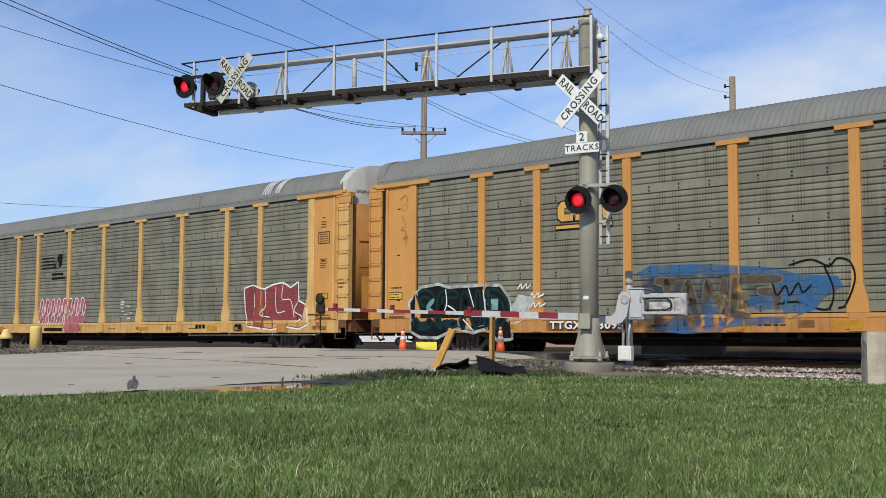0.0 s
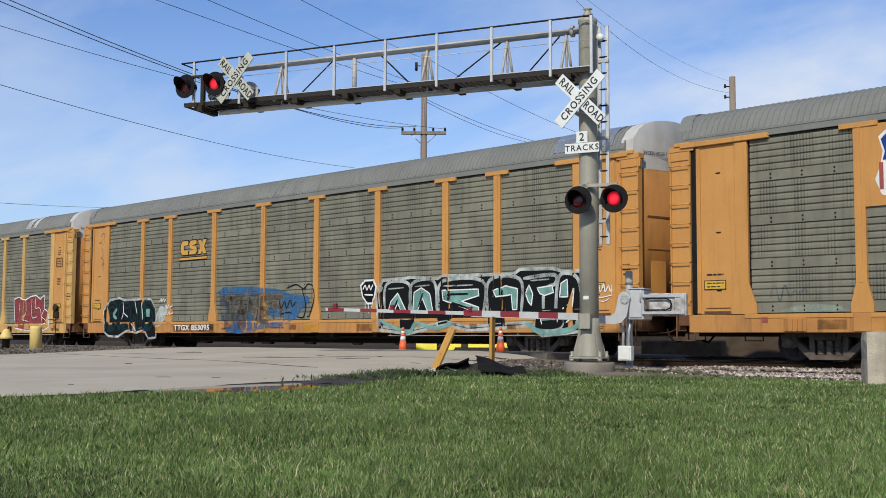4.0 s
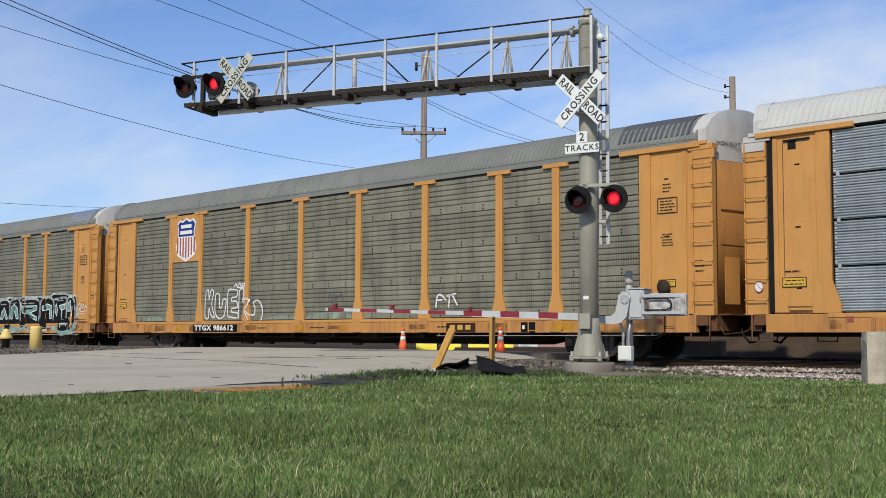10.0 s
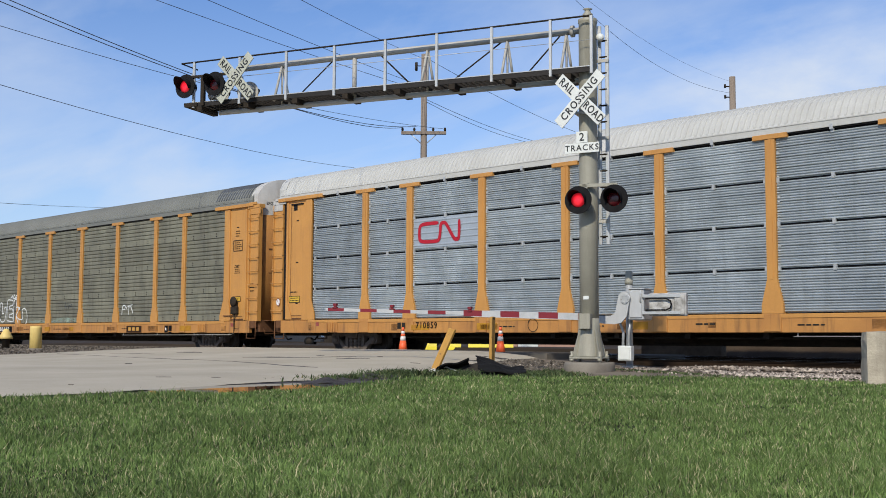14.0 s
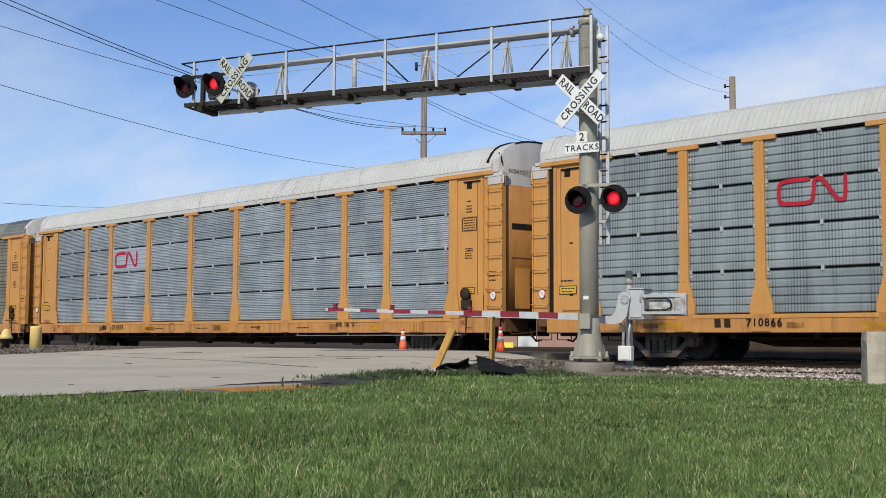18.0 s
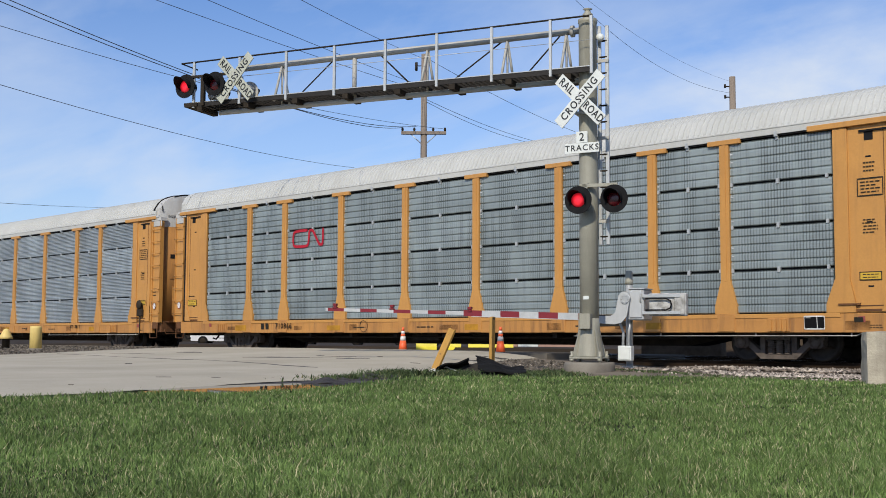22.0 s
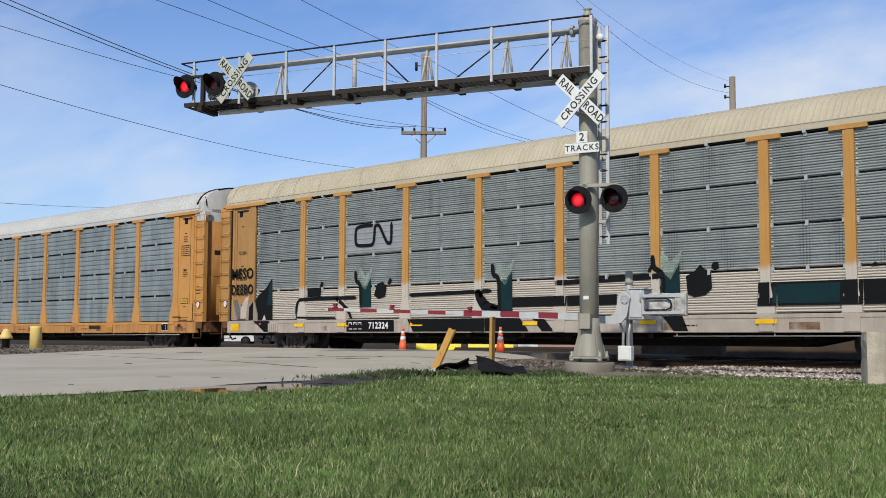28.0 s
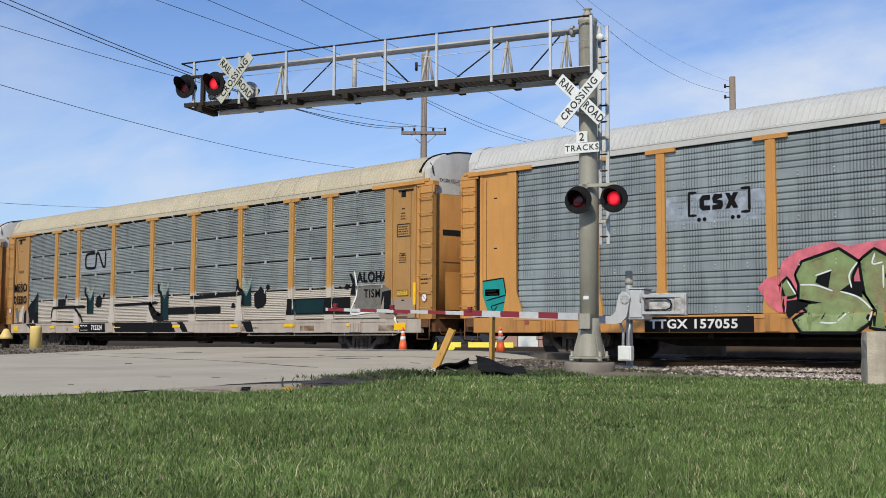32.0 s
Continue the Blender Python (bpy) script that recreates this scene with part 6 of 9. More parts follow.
def yellow_bollard():
    b = empty("bollard", pose(-36.6, 17.42, -0.02), "fat pale yellow bollard beside the road", "bollard")
    bm = bmesh.new()
    lathe(bm, [(0.20, -0.1), (0.195, 0.72), (0.19, 0.78), (0.12, 0.80)], 26, "z")
    part("shaft", bm, YELLOW, b)
    bm = bmesh.new()
    lathe(bm, [(0.32, -0.08), (0.30, 0.02), (0.22, 0.05)], 20, "z")
    part("collar", bm, PAD, b)


yellow_bollard()
h = empty("marker_post", pose(-39.3, 17.6, -0.1), "short dark marker post with a yellow conical cap", "post")
bm = bmesh.new()
lathe(bm, [(0.14, 0.0), (0.13, 0.42), (0.2, 0.44)], 18, "z")
part("shaft", bm, DARK_STEEL, h)
bm = bmesh.new()
lathe(bm, [(0.24, 0.44), (0.22, 0.52), (0.08, 0.78), (0.02, 0.80)], 18, "z")
part("cap", bm, YELLOW, h)

# concrete block by the track
bm = boxes((0.0, 1.6, 0.0, 0.75, 0.0, 0.78))
bmesh.ops.subdivide_edges(bm, edges=bm.edges, cuts=5, use_grid_fill=True)
for v in bm.verts:
    out = Vector((v.co.x - 0.8, v.co.y - 0.37, v.co.z - 0.39)).normalized()
    v.co += out * 0.03 * noise.noise(v.co * 4.0)
    e = sum((abs(v.co.x - a) < 0.05 for a in (0, 1.6))) + sum((abs(v.co.y - a) < 0.05 for a in (0, 0.75))) + (v.co.z > 0.73)
    if e >= 2:
        v.co -= out * (0.02 + 0.03 * abs(noise.noise(v.co * 5)))
ob = part("concrete_block", bm, CONCRETE)
ob.matrix_basis = pose(-7.12, 15.75, -0.23, 0, 0, 30)
tagged(ob, "chipped grey concrete block standing beside the gravel", "concrete block")
bm = bmesh.new()
bmesh.ops.create_icosphere(bm, subdivisions=2, radius=0.16)
for v in bm.verts:
    v.co = v.co * (1 + 0.3 * noise.noise(v.co * 6))
    v.co.z *= 0.45
tagged(part("pale_stone", bm, PAD), "flat pale stone beside the gate foot", "stone").matrix_basis = pose(-11.9, 17.5, -0.16)

# ---------------------------------------------------------------- poles and wires


def pole(x, y, z1, r0, r1, label):
    p = empty("utility_pole", pose(x, y, -0.2), label, "utility pole", "utility poles")
    bm = bmesh.new()
    tube(bm, (0, 0, 0), (0, 0, z1 + 0.2), r0, r1, 14)
    part("pole_shaft", bm, POLE_WOOD, p)
    return p


p1 = pole(-33.95, 33.0, 12.5, 0.17, 0.12, "grey wooden utility pole with one crossarm behind the train")
ax = Vector((0.72, 0.69, 0.0))
bm = bmesh.new()
made = boxes((-0.95, 0.95, -0.16, -0.05, 9.22, 9.36), bevel=0.01)
bmesh.ops.transform(made, matrix=Matrix.Rotation(math.atan2(ax.y, ax.x), 4, "Z"), verts=made.verts)
part("crossarm", made, POLE_WOOD, p1)
bm.free()
for q in (-0.9, -0.4, 0.4, 0.9):
    bm = bmesh.new()
    o = ax * q
    lathe(bm, [(0.02, 9.36), (0.05, 9.40), (0.055, 9.46), (0.03, 9.52)], 10, "z", origin=(o.x + 0.07, o.y - 0.07, 0))
    part("insulator", bm, DARK_STEEL, p1)
for s in (-1, 1):
    bm = bmesh.new()
    a = ax * (0.55 * s)
    tube(bm, (a.x + 0.07, a.y - 0.07, 9.24), (0.0, 0.0, 8.75), 0.02, n=6)
    part("brace", bm, GALV, p1)
bm = bmesh.new()
tube(bm, (-0.25, -0.22, 12.0), (-0.25, -0.22, 12.35), 0.06, n=10)
tube(bm, (-0.25, -0.22, 12.2), (0, 0, 12.2), 0.02, n=6)
part("fuse", bm, DARK_STEEL, p1)
p2 = pole(-26.66, 45.7, 12.5, 0.2, 0.14, "grey wooden utility pole standing behind the train")
for z in (11.75, 12.25):
    bm = bmesh.new()
    tube(bm, (0, 0, z), (-0.24, -0.24, z), 0.03, n=6)
    tube(bm, (-0.24, -0.24, z - 0.06), (-0.24, -0.24, z + 0.1), 0.05, n=8)
    part("insulator", bm, DARK_STEEL, p2)


def wire(a, b, sag, r):
    a, b = Vector(a), Vector(b)
    pts = []
    for i in range(25):
        f = i / 24
        p = a.lerp(b, f)
        p.z -= 4 * sag * f * (1 - f)
        pts.append(p)
    bm = bmesh.new()
    path_tube(bm, pts, r * 0.75, 5)
    return tagged(part("overhead_wire", bm, WIRE), "thin dark overhead wire against the sky", "wire", "overhead wires")


def beyond(a, b, k):
    """The point past a, going on from b by the share k."""
    a, b = Vector(a), Vector(b)
    return a + (a - b) * k


def slack_wire(a, m, b, k, r):
    """A wire that hangs through a, m (at the share k of its run) and b, and goes on past a."""
    a, m, b = Vector(a), Vector(m), Vector(b)
    pts = []
    for i in range(31):
        f = -0.5 + 1.5 * i / 30
        pts.append(a * ((f - k) * (f - 1) / k) + m * (f * (f - 1) / (k * (k - 1))) + b * (f * (f - k) / (1 - k)))
    bm = bmesh.new()
    path_tube(bm, pts, r, 5)
    return tagged(part("overhead_wire", bm, WIRE), "thin dark overhead wire against the sky", "wire", "overhead wires")


slack_wire((-27.94, 12.28, 9.04), (-28.39, 17.59, 8.24), (-34.6, 32.4, 9.35), 0.25, 0.012)
slack_wire((-28.11, 12.12, 9.0), (-28.58, 17.4, 8.26), (-34.2, 32.8, 9.4), 0.25, 0.012)
slack_wire((-18.84, 24.08, 9.71), (-23.19, 35.24, 10.34), (-26.75, 45.6, 11.75), 0.52, 0.006)
slack_wire((-18.6, 24.32, 9.71), (-23.04, 35.32, 10.89), (-26.75, 45.6, 12.3), 0.52, 0.004)
for a, b, sag, r, k in (((-27.17, 11.74, 8.1), (-33.4, 33.6, 9.3), 0.55, 0.011, 0.5),
                        ((-29.2, 12.67, 7.09), (-46.0, 39.5, 9.6), 0.45, 0.013, 0.5), ((-26.15, 15.45, 9.36), (-33.95, 33.0, 10.9), 0.1, 0.012, 0.6), ((-25.16, 16.43, 9.36), (-33.95, 33.0, 11.1), 0.1, 0.012, 0.6),
                        ((-24.96, 19.38, 9.97), (-33.95, 33.0, 12.3), 0.1, 0.012, 0.6), ((-33.95, 33.0, 12.4), (-40.5, 55.0, 12.2), 0.3, 0.014, 0.0), ((-33.95, 33.0, 10.6), (-42.5, 53.5, 12.0), 0.3, 0.014, 0.0),
                        ((-33.95, 33.0, 10.5), (-43.5, 53.0, 12.2), 0.35, 0.014, 0.0), ((-58.72, 25.72, 7.5), (-90, 50, 11.8), 0.1, 0.016, 0.5)):
    total, f0 = sag * (1 + k), k / (1 + k)
    a = Vector(a) + Vector((0, 0, 4 * total * f0 * (1 - f0)))      # the sagging wire still passes through a
    wire(beyond(a, b, k) if k else a, b, total, r)

# ---------------------------------------------------------------- what shows under and past the train
fence = boxes((-220, 30, 84.0, 84.15, -0.3, 1.9))
tagged(part("far_fence", fence, DARK_STEEL), "long dark fence far beyond the tracks", "fence", kind="structure")

for i in range(4):
    x, y = -33.0 + 0.75 * i, 32.3 + 0.75 * i
    b = bmesh.new()
    prism(b, [(-0.28, 0.0), (0.28, 0.0), (0.28, 0.1), (0.16, 0.22), (0.1, 0.40), (-0.1, 0.40), (-0.16, 0.22), (-0.28, 0.1)], "x", -0.42, 0.42 - 0.07 * (i % 2))
    ob = part("plastic_barrier", b, YELLOW_BRIGHT)
    ob.matrix_basis = pose(x, y, -0.12, 0, 0, 45)
    tagged(ob, "bright yellow plastic barrier beyond the tracks", "barrier", "yellow barriers")


b = boxes((-21.6, -18.6, 31.0, 31.3, -0.4, 0.40), bevel=0.03)
for v in b.verts:
    v.co += Vector((0.03, 0.02, 0.04)) * noise.noise(v.co * 2.3)
tagged(part("concrete_barrier", b, WARMED_CONCRETE), "low concrete barrier beyond the tracks, coloured brown against bluish shade", "barrier")


def shed():
    s = empty("low_building", pose(-40.2, 47.8, -0.15), "low pinkish building with a white door beyond the tracks", "building")
    tilt = Matrix.Rotation(radians(45), 4, "Z")

    def t(bm):
        bmesh.ops.transform(bm, matrix=tilt, verts=bm.verts)
        return bm
    part("wall", t(boxes((-2.2, -1.05, 0, 3.0, 0, 2.6), (0.15, 2.2, 0, 3.0, 0, 2.6), (-1.05, 0.15, 0.12, 3.0, 0, 2.6))), PINK_WALL, s)
    part("door", t(boxes((-1.0, 0.1, 0.03, 0.10, 0.02, 2.1), bevel=0.01)), SIGN_WHITE, s)
    part("roof", t(boxes((-2.4, 2.4, -0.2, 3.2, 2.6, 2.75), bevel=0.02)), ROOF_GREY, s)


shed()


def parked_car(m, colour, label):
    c = empty("parked_car", m, label, "car", "parked cars")
    bm = bmesh.new()
    prism(bm, [(-2.2, 0.32), (-2.25, 0.7), (-2.0, 0.88), (-1.0, 0.95), (1.1, 0.95), (2.05, 0.8), (2.25, 0.6), (2.2, 0.3)], "y", -0.88, 0.88)
    part("body", bm, colour, c)
    bm = bmesh.new()
    prism(bm, [(-1.5, 0.95), (-0.95, 1.42), (0.45, 1.45), (1.15, 0.95)], "y", -0.78, 0.78)
    part("cabin", bm, GLASS, c)
    part("car_roof", boxes((-0.95, 0.45, -0.76, 0.76, 1.42, 1.47), bevel=0.02), colour, c)
    for x in (-1.4, 1.4):
        for y in (-0.82, 0.82):
            bm = bmesh.new()
            lathe(bm, [(0.2, y - 0.1), (0.32, y - 0.1), (0.32, y + 0.1), (0.2, y + 0.1)], 18, "y", origin=(x, 0, 0.32))
            w = part("wheel", bm, BLACK, c)
            bm = bmesh.new()
            s = 1 if y > 0 else -1
            lathe(bm, [(0.2, y + s * 0.09), (0.19, y + s * 0.11), (0.04, y + s * 0.12)], 12, "y", origin=(x, 0, 0.32))
            part("rim", bm, DARK_STEEL, w)
    return c


for x, y, turn, col, label in ((-63.2, 43.3, 45, CAR_WHITE, "white parked car far beyond the tracks"), (-60.2, 46.2, 45, CAR_DARK, "dark parked car far beyond the tracks"), (-56.0, 50.4, 45, CAR_WHITE, "white parked car far beyond the tracks"), (-52.4, 54.0, 45, CAR_DARK, "dark parked car far beyond the tracks")):
    parked_car(pose(x, y, -0.12, 0, 0, turn), col, label)

# ---------------------------------------------------------------- a bird takes off from the train


def bird():
    b = empty("bird", pose(-12.40, 7.16, -0.10), "small dark grey bird taking off from the road's edge", "bird")

    def piece(name, bm, material):
        bmesh.ops.scale(bm, vec=(0.55, 0.55, 0.55), verts=bm.verts)
        return part(name, bm, material, b)
    bm = bmesh.new()
    lathe(bm, [(0.008, -0.12), (0.026, -0.08), (0.046, -0.01), (0.044, 0.05), (0.026, 0.085), (0.028, 0.11), (0.022, 0.13), (0.004, 0.15)], 12, "x")
    piece("body", bm, FEATHER)
    bm = bmesh.new()
    prism(bm, [(-0.19, -0.035), (-0.19, 0.035), (-0.10, 0.02), (-0.10, -0.02)], "z", -0.005, 0.005)
    piece("tail", bm, FEATHER)
    bm = bmesh.new()
    lathe(bm, [(0.008, 0.145), (0.002, 0.168)], 6, "x")
    piece("beak", bm, BLACK)
    for y in (-0.016, 0.016):
        bm = bmesh.new()
        tube(bm, (0.0, y, -0.03), (-0.055, y, -0.072), 0.004, n=5)
        piece("leg", bm, RUST)
    wings = []
    for s in (-1, 1):
        bm = bmesh.new()
        prism(bm, [(0.06, 0.0), (0.075, s * 0.10), (0.02, s * 0.25), (-0.02, s * 0.24), (-0.04, s * 0.09), (-0.05, 0.0)], "z", 0.0, 0.008)
        w = piece("wing", bm, FEATHER)
        w.matrix_basis = pose(0.009, s * 0.0135, 0.009)
        wings.append((w, s))
    return b, wings


BIRD, WINGS = bird()

# ---------------------------------------------------------------- lettering, emblems and sprayed paint on the train
P_BLACK = paint("spray_black", (0.007, 0.008, 0.009))
P_WHITE = paint("spray_white", (0.72, 0.74, 0.72))
P_HALO = paint("spray_pale_halo", (0.58, 0.64, 0.61), 0.6, 0.1)
P_TEAL = paint("spray_pale_teal", (0.21, 0.42, 0.375), 0.85)
P_DTEAL = paint("spray_dark_teal", (0.007, 0.028, 0.032))
P_MIST = paint("spray_pale_mist", (0.42, 0.55, 0.46), 0.30, 0.25)
P_BROWN = paint("spray_faded_brown", (0.10, 0.082, 0.062), 0.65, 0.1)
P_GOLD = paint("spray_faded_gold", (0.30, 0.25, 0.14), 0.4, 0.1)
P_BLUE = paint("spray_blue", (0.04, 0.14, 0.31), 0.62)
P_NAVY = paint("spray_faded_navy", (0.03, 0.05, 0.09), 0.45, 0.2)
P_RED = paint("spray_faded_red", (0.29, 0.058, 0.064), 0.78)
P_PINK = paint("spray_faded_pink", (0.45, 0.14, 0.17), 0.75, 0.1)
P_HOT = paint("spray_pink", (0.78, 0.19, 0.24), 0.9)
P_GREEN = paint("spray_green", (0.25, 0.335, 0.145), 0.88)
P_GREEN2 = paint("spray_light_green", (0.36, 0.46, 0.22), 0.9)
P_GREY = paint("spray_grey", (0.17, 0.165, 0.15), 0.9)
P_TAN = paint("spray_tan", (0.55, 0.47, 0.40))
P_TURQ = paint("spray_turquoise", (0.015, 0.27, 0.25))
E_RED = paint("emblem_red", (0.43, 0.022, 0.04))
E_BLACK = paint("emblem_black", (0.008, 0.008, 0.009))
E_BLUE = paint("emblem_blue", (0.02, 0.05, 0.22))
E_WHITE = paint("emblem_white", (0.74, 0.73, 0.70))
E_MAROON = paint("emblem_maroon", (0.33, 0.09, 0.08))
E_ORANGE = paint("emblem_orange", (0.58, 0.33, 0.085))
E_PALE = paint("emblem_pale_blue", (0.44, 0.50, 0.58), 0.5)
P_RUST = paint("worn_sill_paint", (0.20, 0.095, 0.035), 0.55, 0.2)
P_FRESH = paint("fresh_orange_patch", (0.54, 0.27, 0.035), 0.8)
P_WORN = paint("worn_black_panel", (0.03, 0.02, 0.014), 0.5, 0.2)
P_PLATE = paint("brown_plate", (0.045, 0.022, 0.012))
STENCIL = paint("stencil_black", (0.03, 0.027, 0.022))
STICKER = paint("yellow_sticker", (0.60, 0.38, 0.055))
REFLECT = paint("yellow_reflector", (0.85, 0.50, 0.02))


def skin(u, z):
    """How far out the car's side stands at a place: panels, posts, ends, sill."""
    if z < 0.996:
        return -0.08 if any(abs(u - p) < 0.24 for p in POSTS) else -0.068 if z > 0.88 else -0.052
    if u < 2.3 or u > 25.9:
        return -0.058 if (1.98 < u < 2.32 or 25.88 < u < 26.24) else -0.022
    for p in POSTS:
        wide = 0.125 if z > 1.72 else 0.125 + 0.15 * (1.72 - z) / 0.6
        if abs(u - p) < wide:
            return -0.068
    return -0.008


class Decal:
    """Thin paint laid on the side of a car, layer over layer."""

    def __init__(self, car, name, mats, label=""):
        self.bm, self.car, self.name, self.mats, self.label = bmesh.new(), car, name, mats, label

    def y(self, u, z, layer):
        return skin(u, z) - 0.003 - 0.0022 * layer

    def stroke(self, pts, width, layer, m, taper=0.0):
        dense = []
        for (ua, za), (ub, zb) in zip(pts, pts[1:]):
            n = max(1, int(math.hypot(ub - ua, zb - za) / 0.07))
            dense += [(ua + (ub - ua) * i / n, za + (zb - za) * i / n) for i in range(n)]
        dense.append(pts[-1])
        prev = None
        for i, (u, z) in enumerate(dense):
            a, b = dense[max(0, i - 1)], dense[min(len(dense) - 1, i + 1)]
            d = Vector((b[0] - a[0], b[1] - a[1]))
            d = d.normalized() if d.length else Vector((1, 0))
            w = width * 0.5 * (1 - taper * i / max(1, len(dense) - 1))
            e = (i in (0, len(dense) - 1)) * w * 0.8
            s = -1 if i == 0 else 1
            cu, cz = u + s * d.x * e, z + s * d.y * e
            row = []
            for k in (-1, 1):
                pu, pz = cu - d.y * w * k * (0.55 if e else 1), cz + d.x * w * k * (0.55 if e else 1)
                row.append(self.bm.verts.new((pu, min(self.y(pu, pz, layer), self.y(u, z, layer)), pz)))
            if prev:
                f = self.bm.faces.new((prev[0], row[0], row[1], prev[1]))
                f.material_index = m
            prev = row
        return self

    def curve(self, pts, width, layer, m, taper=0.0):
        """A rounded stroke through the points."""
        out = []
        n = len(pts)
        for i in range(n - 1):
            p0, p1, p2, p3 = pts[max(0, i - 1)], pts[i], pts[i + 1], pts[min(n - 1, i + 2)]
            for k in range(6):
                t = k / 6
                out.append(tuple(0.5 * (2 * p1[c] + (p2[c] - p0[c]) * t + (2 * p0[c] - 5 * p1[c] + 4 * p2[c] - p3[c]) * t * t + (3 * p1[c] - p0[c] - 3 * p2[c] + p3[c]) * t ** 3) for c in (0, 1)))
        out.append(pts[-1])
        return self.stroke(out, width, layer, m, taper)

    def fill(self, outline, layer, m):
        """A filled shape, in narrow upright slices that follow the surface."""
        us = sorted({round(p[0], 4) for p in outline})
        lo, hi = us[0], us[-1]
        n = max(2, int((hi - lo) / 0.05))
        cuts = sorted({*us, *[round(lo + (hi - lo) * i / n, 4) for i in range(n + 1)]})

        def spans(u):
            zs = []
            for (ua, za), (ub, zb) in zip(outline, outline[1:] + outline[:1]):
                if (ua <= u) != (ub <= u):
                    zs.append(za + (zb - za) * (u - ua) / (ub - ua))
            return sorted(zs)
        for a, b in zip(cuts, cuts[1:]):
            if b - a < 1e-4:
                continue
            e = (b - a) * 0.02
            sa, sb = spans(a + e), spans(b - e)
            if len(sa) != len(sb):
                mid = spans((a + b) / 2)
                sa = sb = mid
            for i in range(0, len(sa) - 1, 2):
                steps = max(1, int((sa[i + 1] - sa[i]) / 0.3))
                for k in range(steps):
                    f0, f1 = k / steps, (k + 1) / steps
                    q = []
                    for u, s, f in ((a, sa, f0), (b, sb, f0), (b, sb, f1), (a, sa, f1)):
                        z = s[i] + (s[i + 1] - s[i]) * f
                        q.append(self.bm.verts.new((u, self.y((a + b) / 2, z, layer), z)))
                    fc = self.bm.faces.new(q)
                    fc.material_index = m
        return self

    def rect(self, u0, u1, z0, z1, layer, m):
        return self.fill([(u0, z0), (u1, z0), (u1, z1), (u0, z1)], layer, m)

    def border(self, u0, u1, z0, z1, w, layer, m):
        return self.stroke([(u0, z0), (u1, z0), (u1, z1), (u0, z1), (u0, z0)], w, layer, m)

    def lines(self, u0, u1, z0, z1, rows, layer, m, seed=1):
        """Rows of words too small to read, as plain bars."""
        rs = random.Random(seed)
        h = (z1 - z0) / rows
        for r in range(rows):
            u = u0 + rs.uniform(0, 0.1) * (u1 - u0)
            end = u1 - rs.uniform(0, 0.25) * (u1 - u0)
            while u < end:
                w = rs.uniform(0.12, 0.3) * (u1 - u0)
                self.rect(u, min(end, u + w), z0 + h * (r + 0.34), z0 + h * (r + 0.66), layer, m)
                u += w + 0.05 * (u1 - u0)
        return self

    def done(self):
        bmesh.ops.remove_doubles(self.bm, verts=self.bm.verts, dist=0.0004)
        ob = part(self.name, self.bm, self.mats, self.car, self.label)
        return tagged(ob, kind="stuff") if self.name in ("stencil", "sill_marking") else ob


GLYPHS = dict(
    S=[[(0.95, 0.85), (0.7, 1.0), (0.3, 1.0), (0.05, 0.82), (0.15, 0.6), (0.8, 0.45), (0.95, 0.25), (0.7, 0.02), (0.3, 0.0), (0.02, 0.15)]],
    E=[[(0.95, 1.0), (0.15, 1.0), (0.05, 0.5), (0.12, 0.0), (0.95, 0.05)], [(0.1, 0.52), (0.75, 0.52)]],
    N=[[(0.08, 0.0), (0.1, 1.0), (0.85, 0.05), (0.92, 1.0)]],
    D=[[(0.1, 0.0), (0.1, 1.0), (0.6, 0.98), (0.95, 0.7), (0.95, 0.3), (0.6, 0.02), (0.1, 0.0)]],
    R=[[(0.08, 0.0), (0.1, 0.98), (0.6, 1.0), (0.9, 0.8), (0.65, 0.52), (0.15, 0.5)], [(0.45, 0.5), (0.95, 0.0)]],
    O=[[(0.5, 1.0), (0.1, 0.75), (0.08, 0.25), (0.5, 0.0), (0.92, 0.25), (0.9, 0.75), (0.5, 1.0)]],
    M=[[(0.05, 0.0), (0.1, 0.98), (0.5, 0.35), (0.9, 0.98), (0.95, 0.0)]],
    T=[[(0.02, 0.95), (0.98, 0.98)], [(0.5, 0.95), (0.48, 0.0)]],
    W=[[(0.02, 1.0), (0.2, 0.02), (0.5, 0.65), (0.78, 0.02), (0.98, 1.0)]],
    U=[[(0.05, 1.0), (0.1, 0.2), (0.45, 0.0), (0.85, 0.2), (0.95, 1.0)]],
    K=[[(0.1, 1.0), (0.1, 0.0)], [(0.9, 0.98), (0.15, 0.5), (0.92, 0.0)]],
)


def bubble(d, text, u0, u1, z0, z1, coats, drop=0.0):
    """A word in fat strokes: coats of (width share, layer, material) one over the other."""
    n = len(text)
    w = (u1 - u0) / n
    for coat, layer, m in coats:
        for i, ch in enumerate(text):
            rs = random.Random(i * 7 + n)
            a, b = u0 + w * (i + 0.12), u0 + w * (i + 0.88)
            lo, hi = z0 + rs.uniform(0, 0.12) * (z1 - z0), z1 - rs.uniform(0, 0.10) * (z1 - z0)
            for line in GLYPHS[ch]:
                pts = [(a + (b - a) * x + (y - 0.5) * drop, lo + (hi - lo) * y) for x, y in line]
                d.curve(pts, coat * w, layer + 0.05 * i, m)


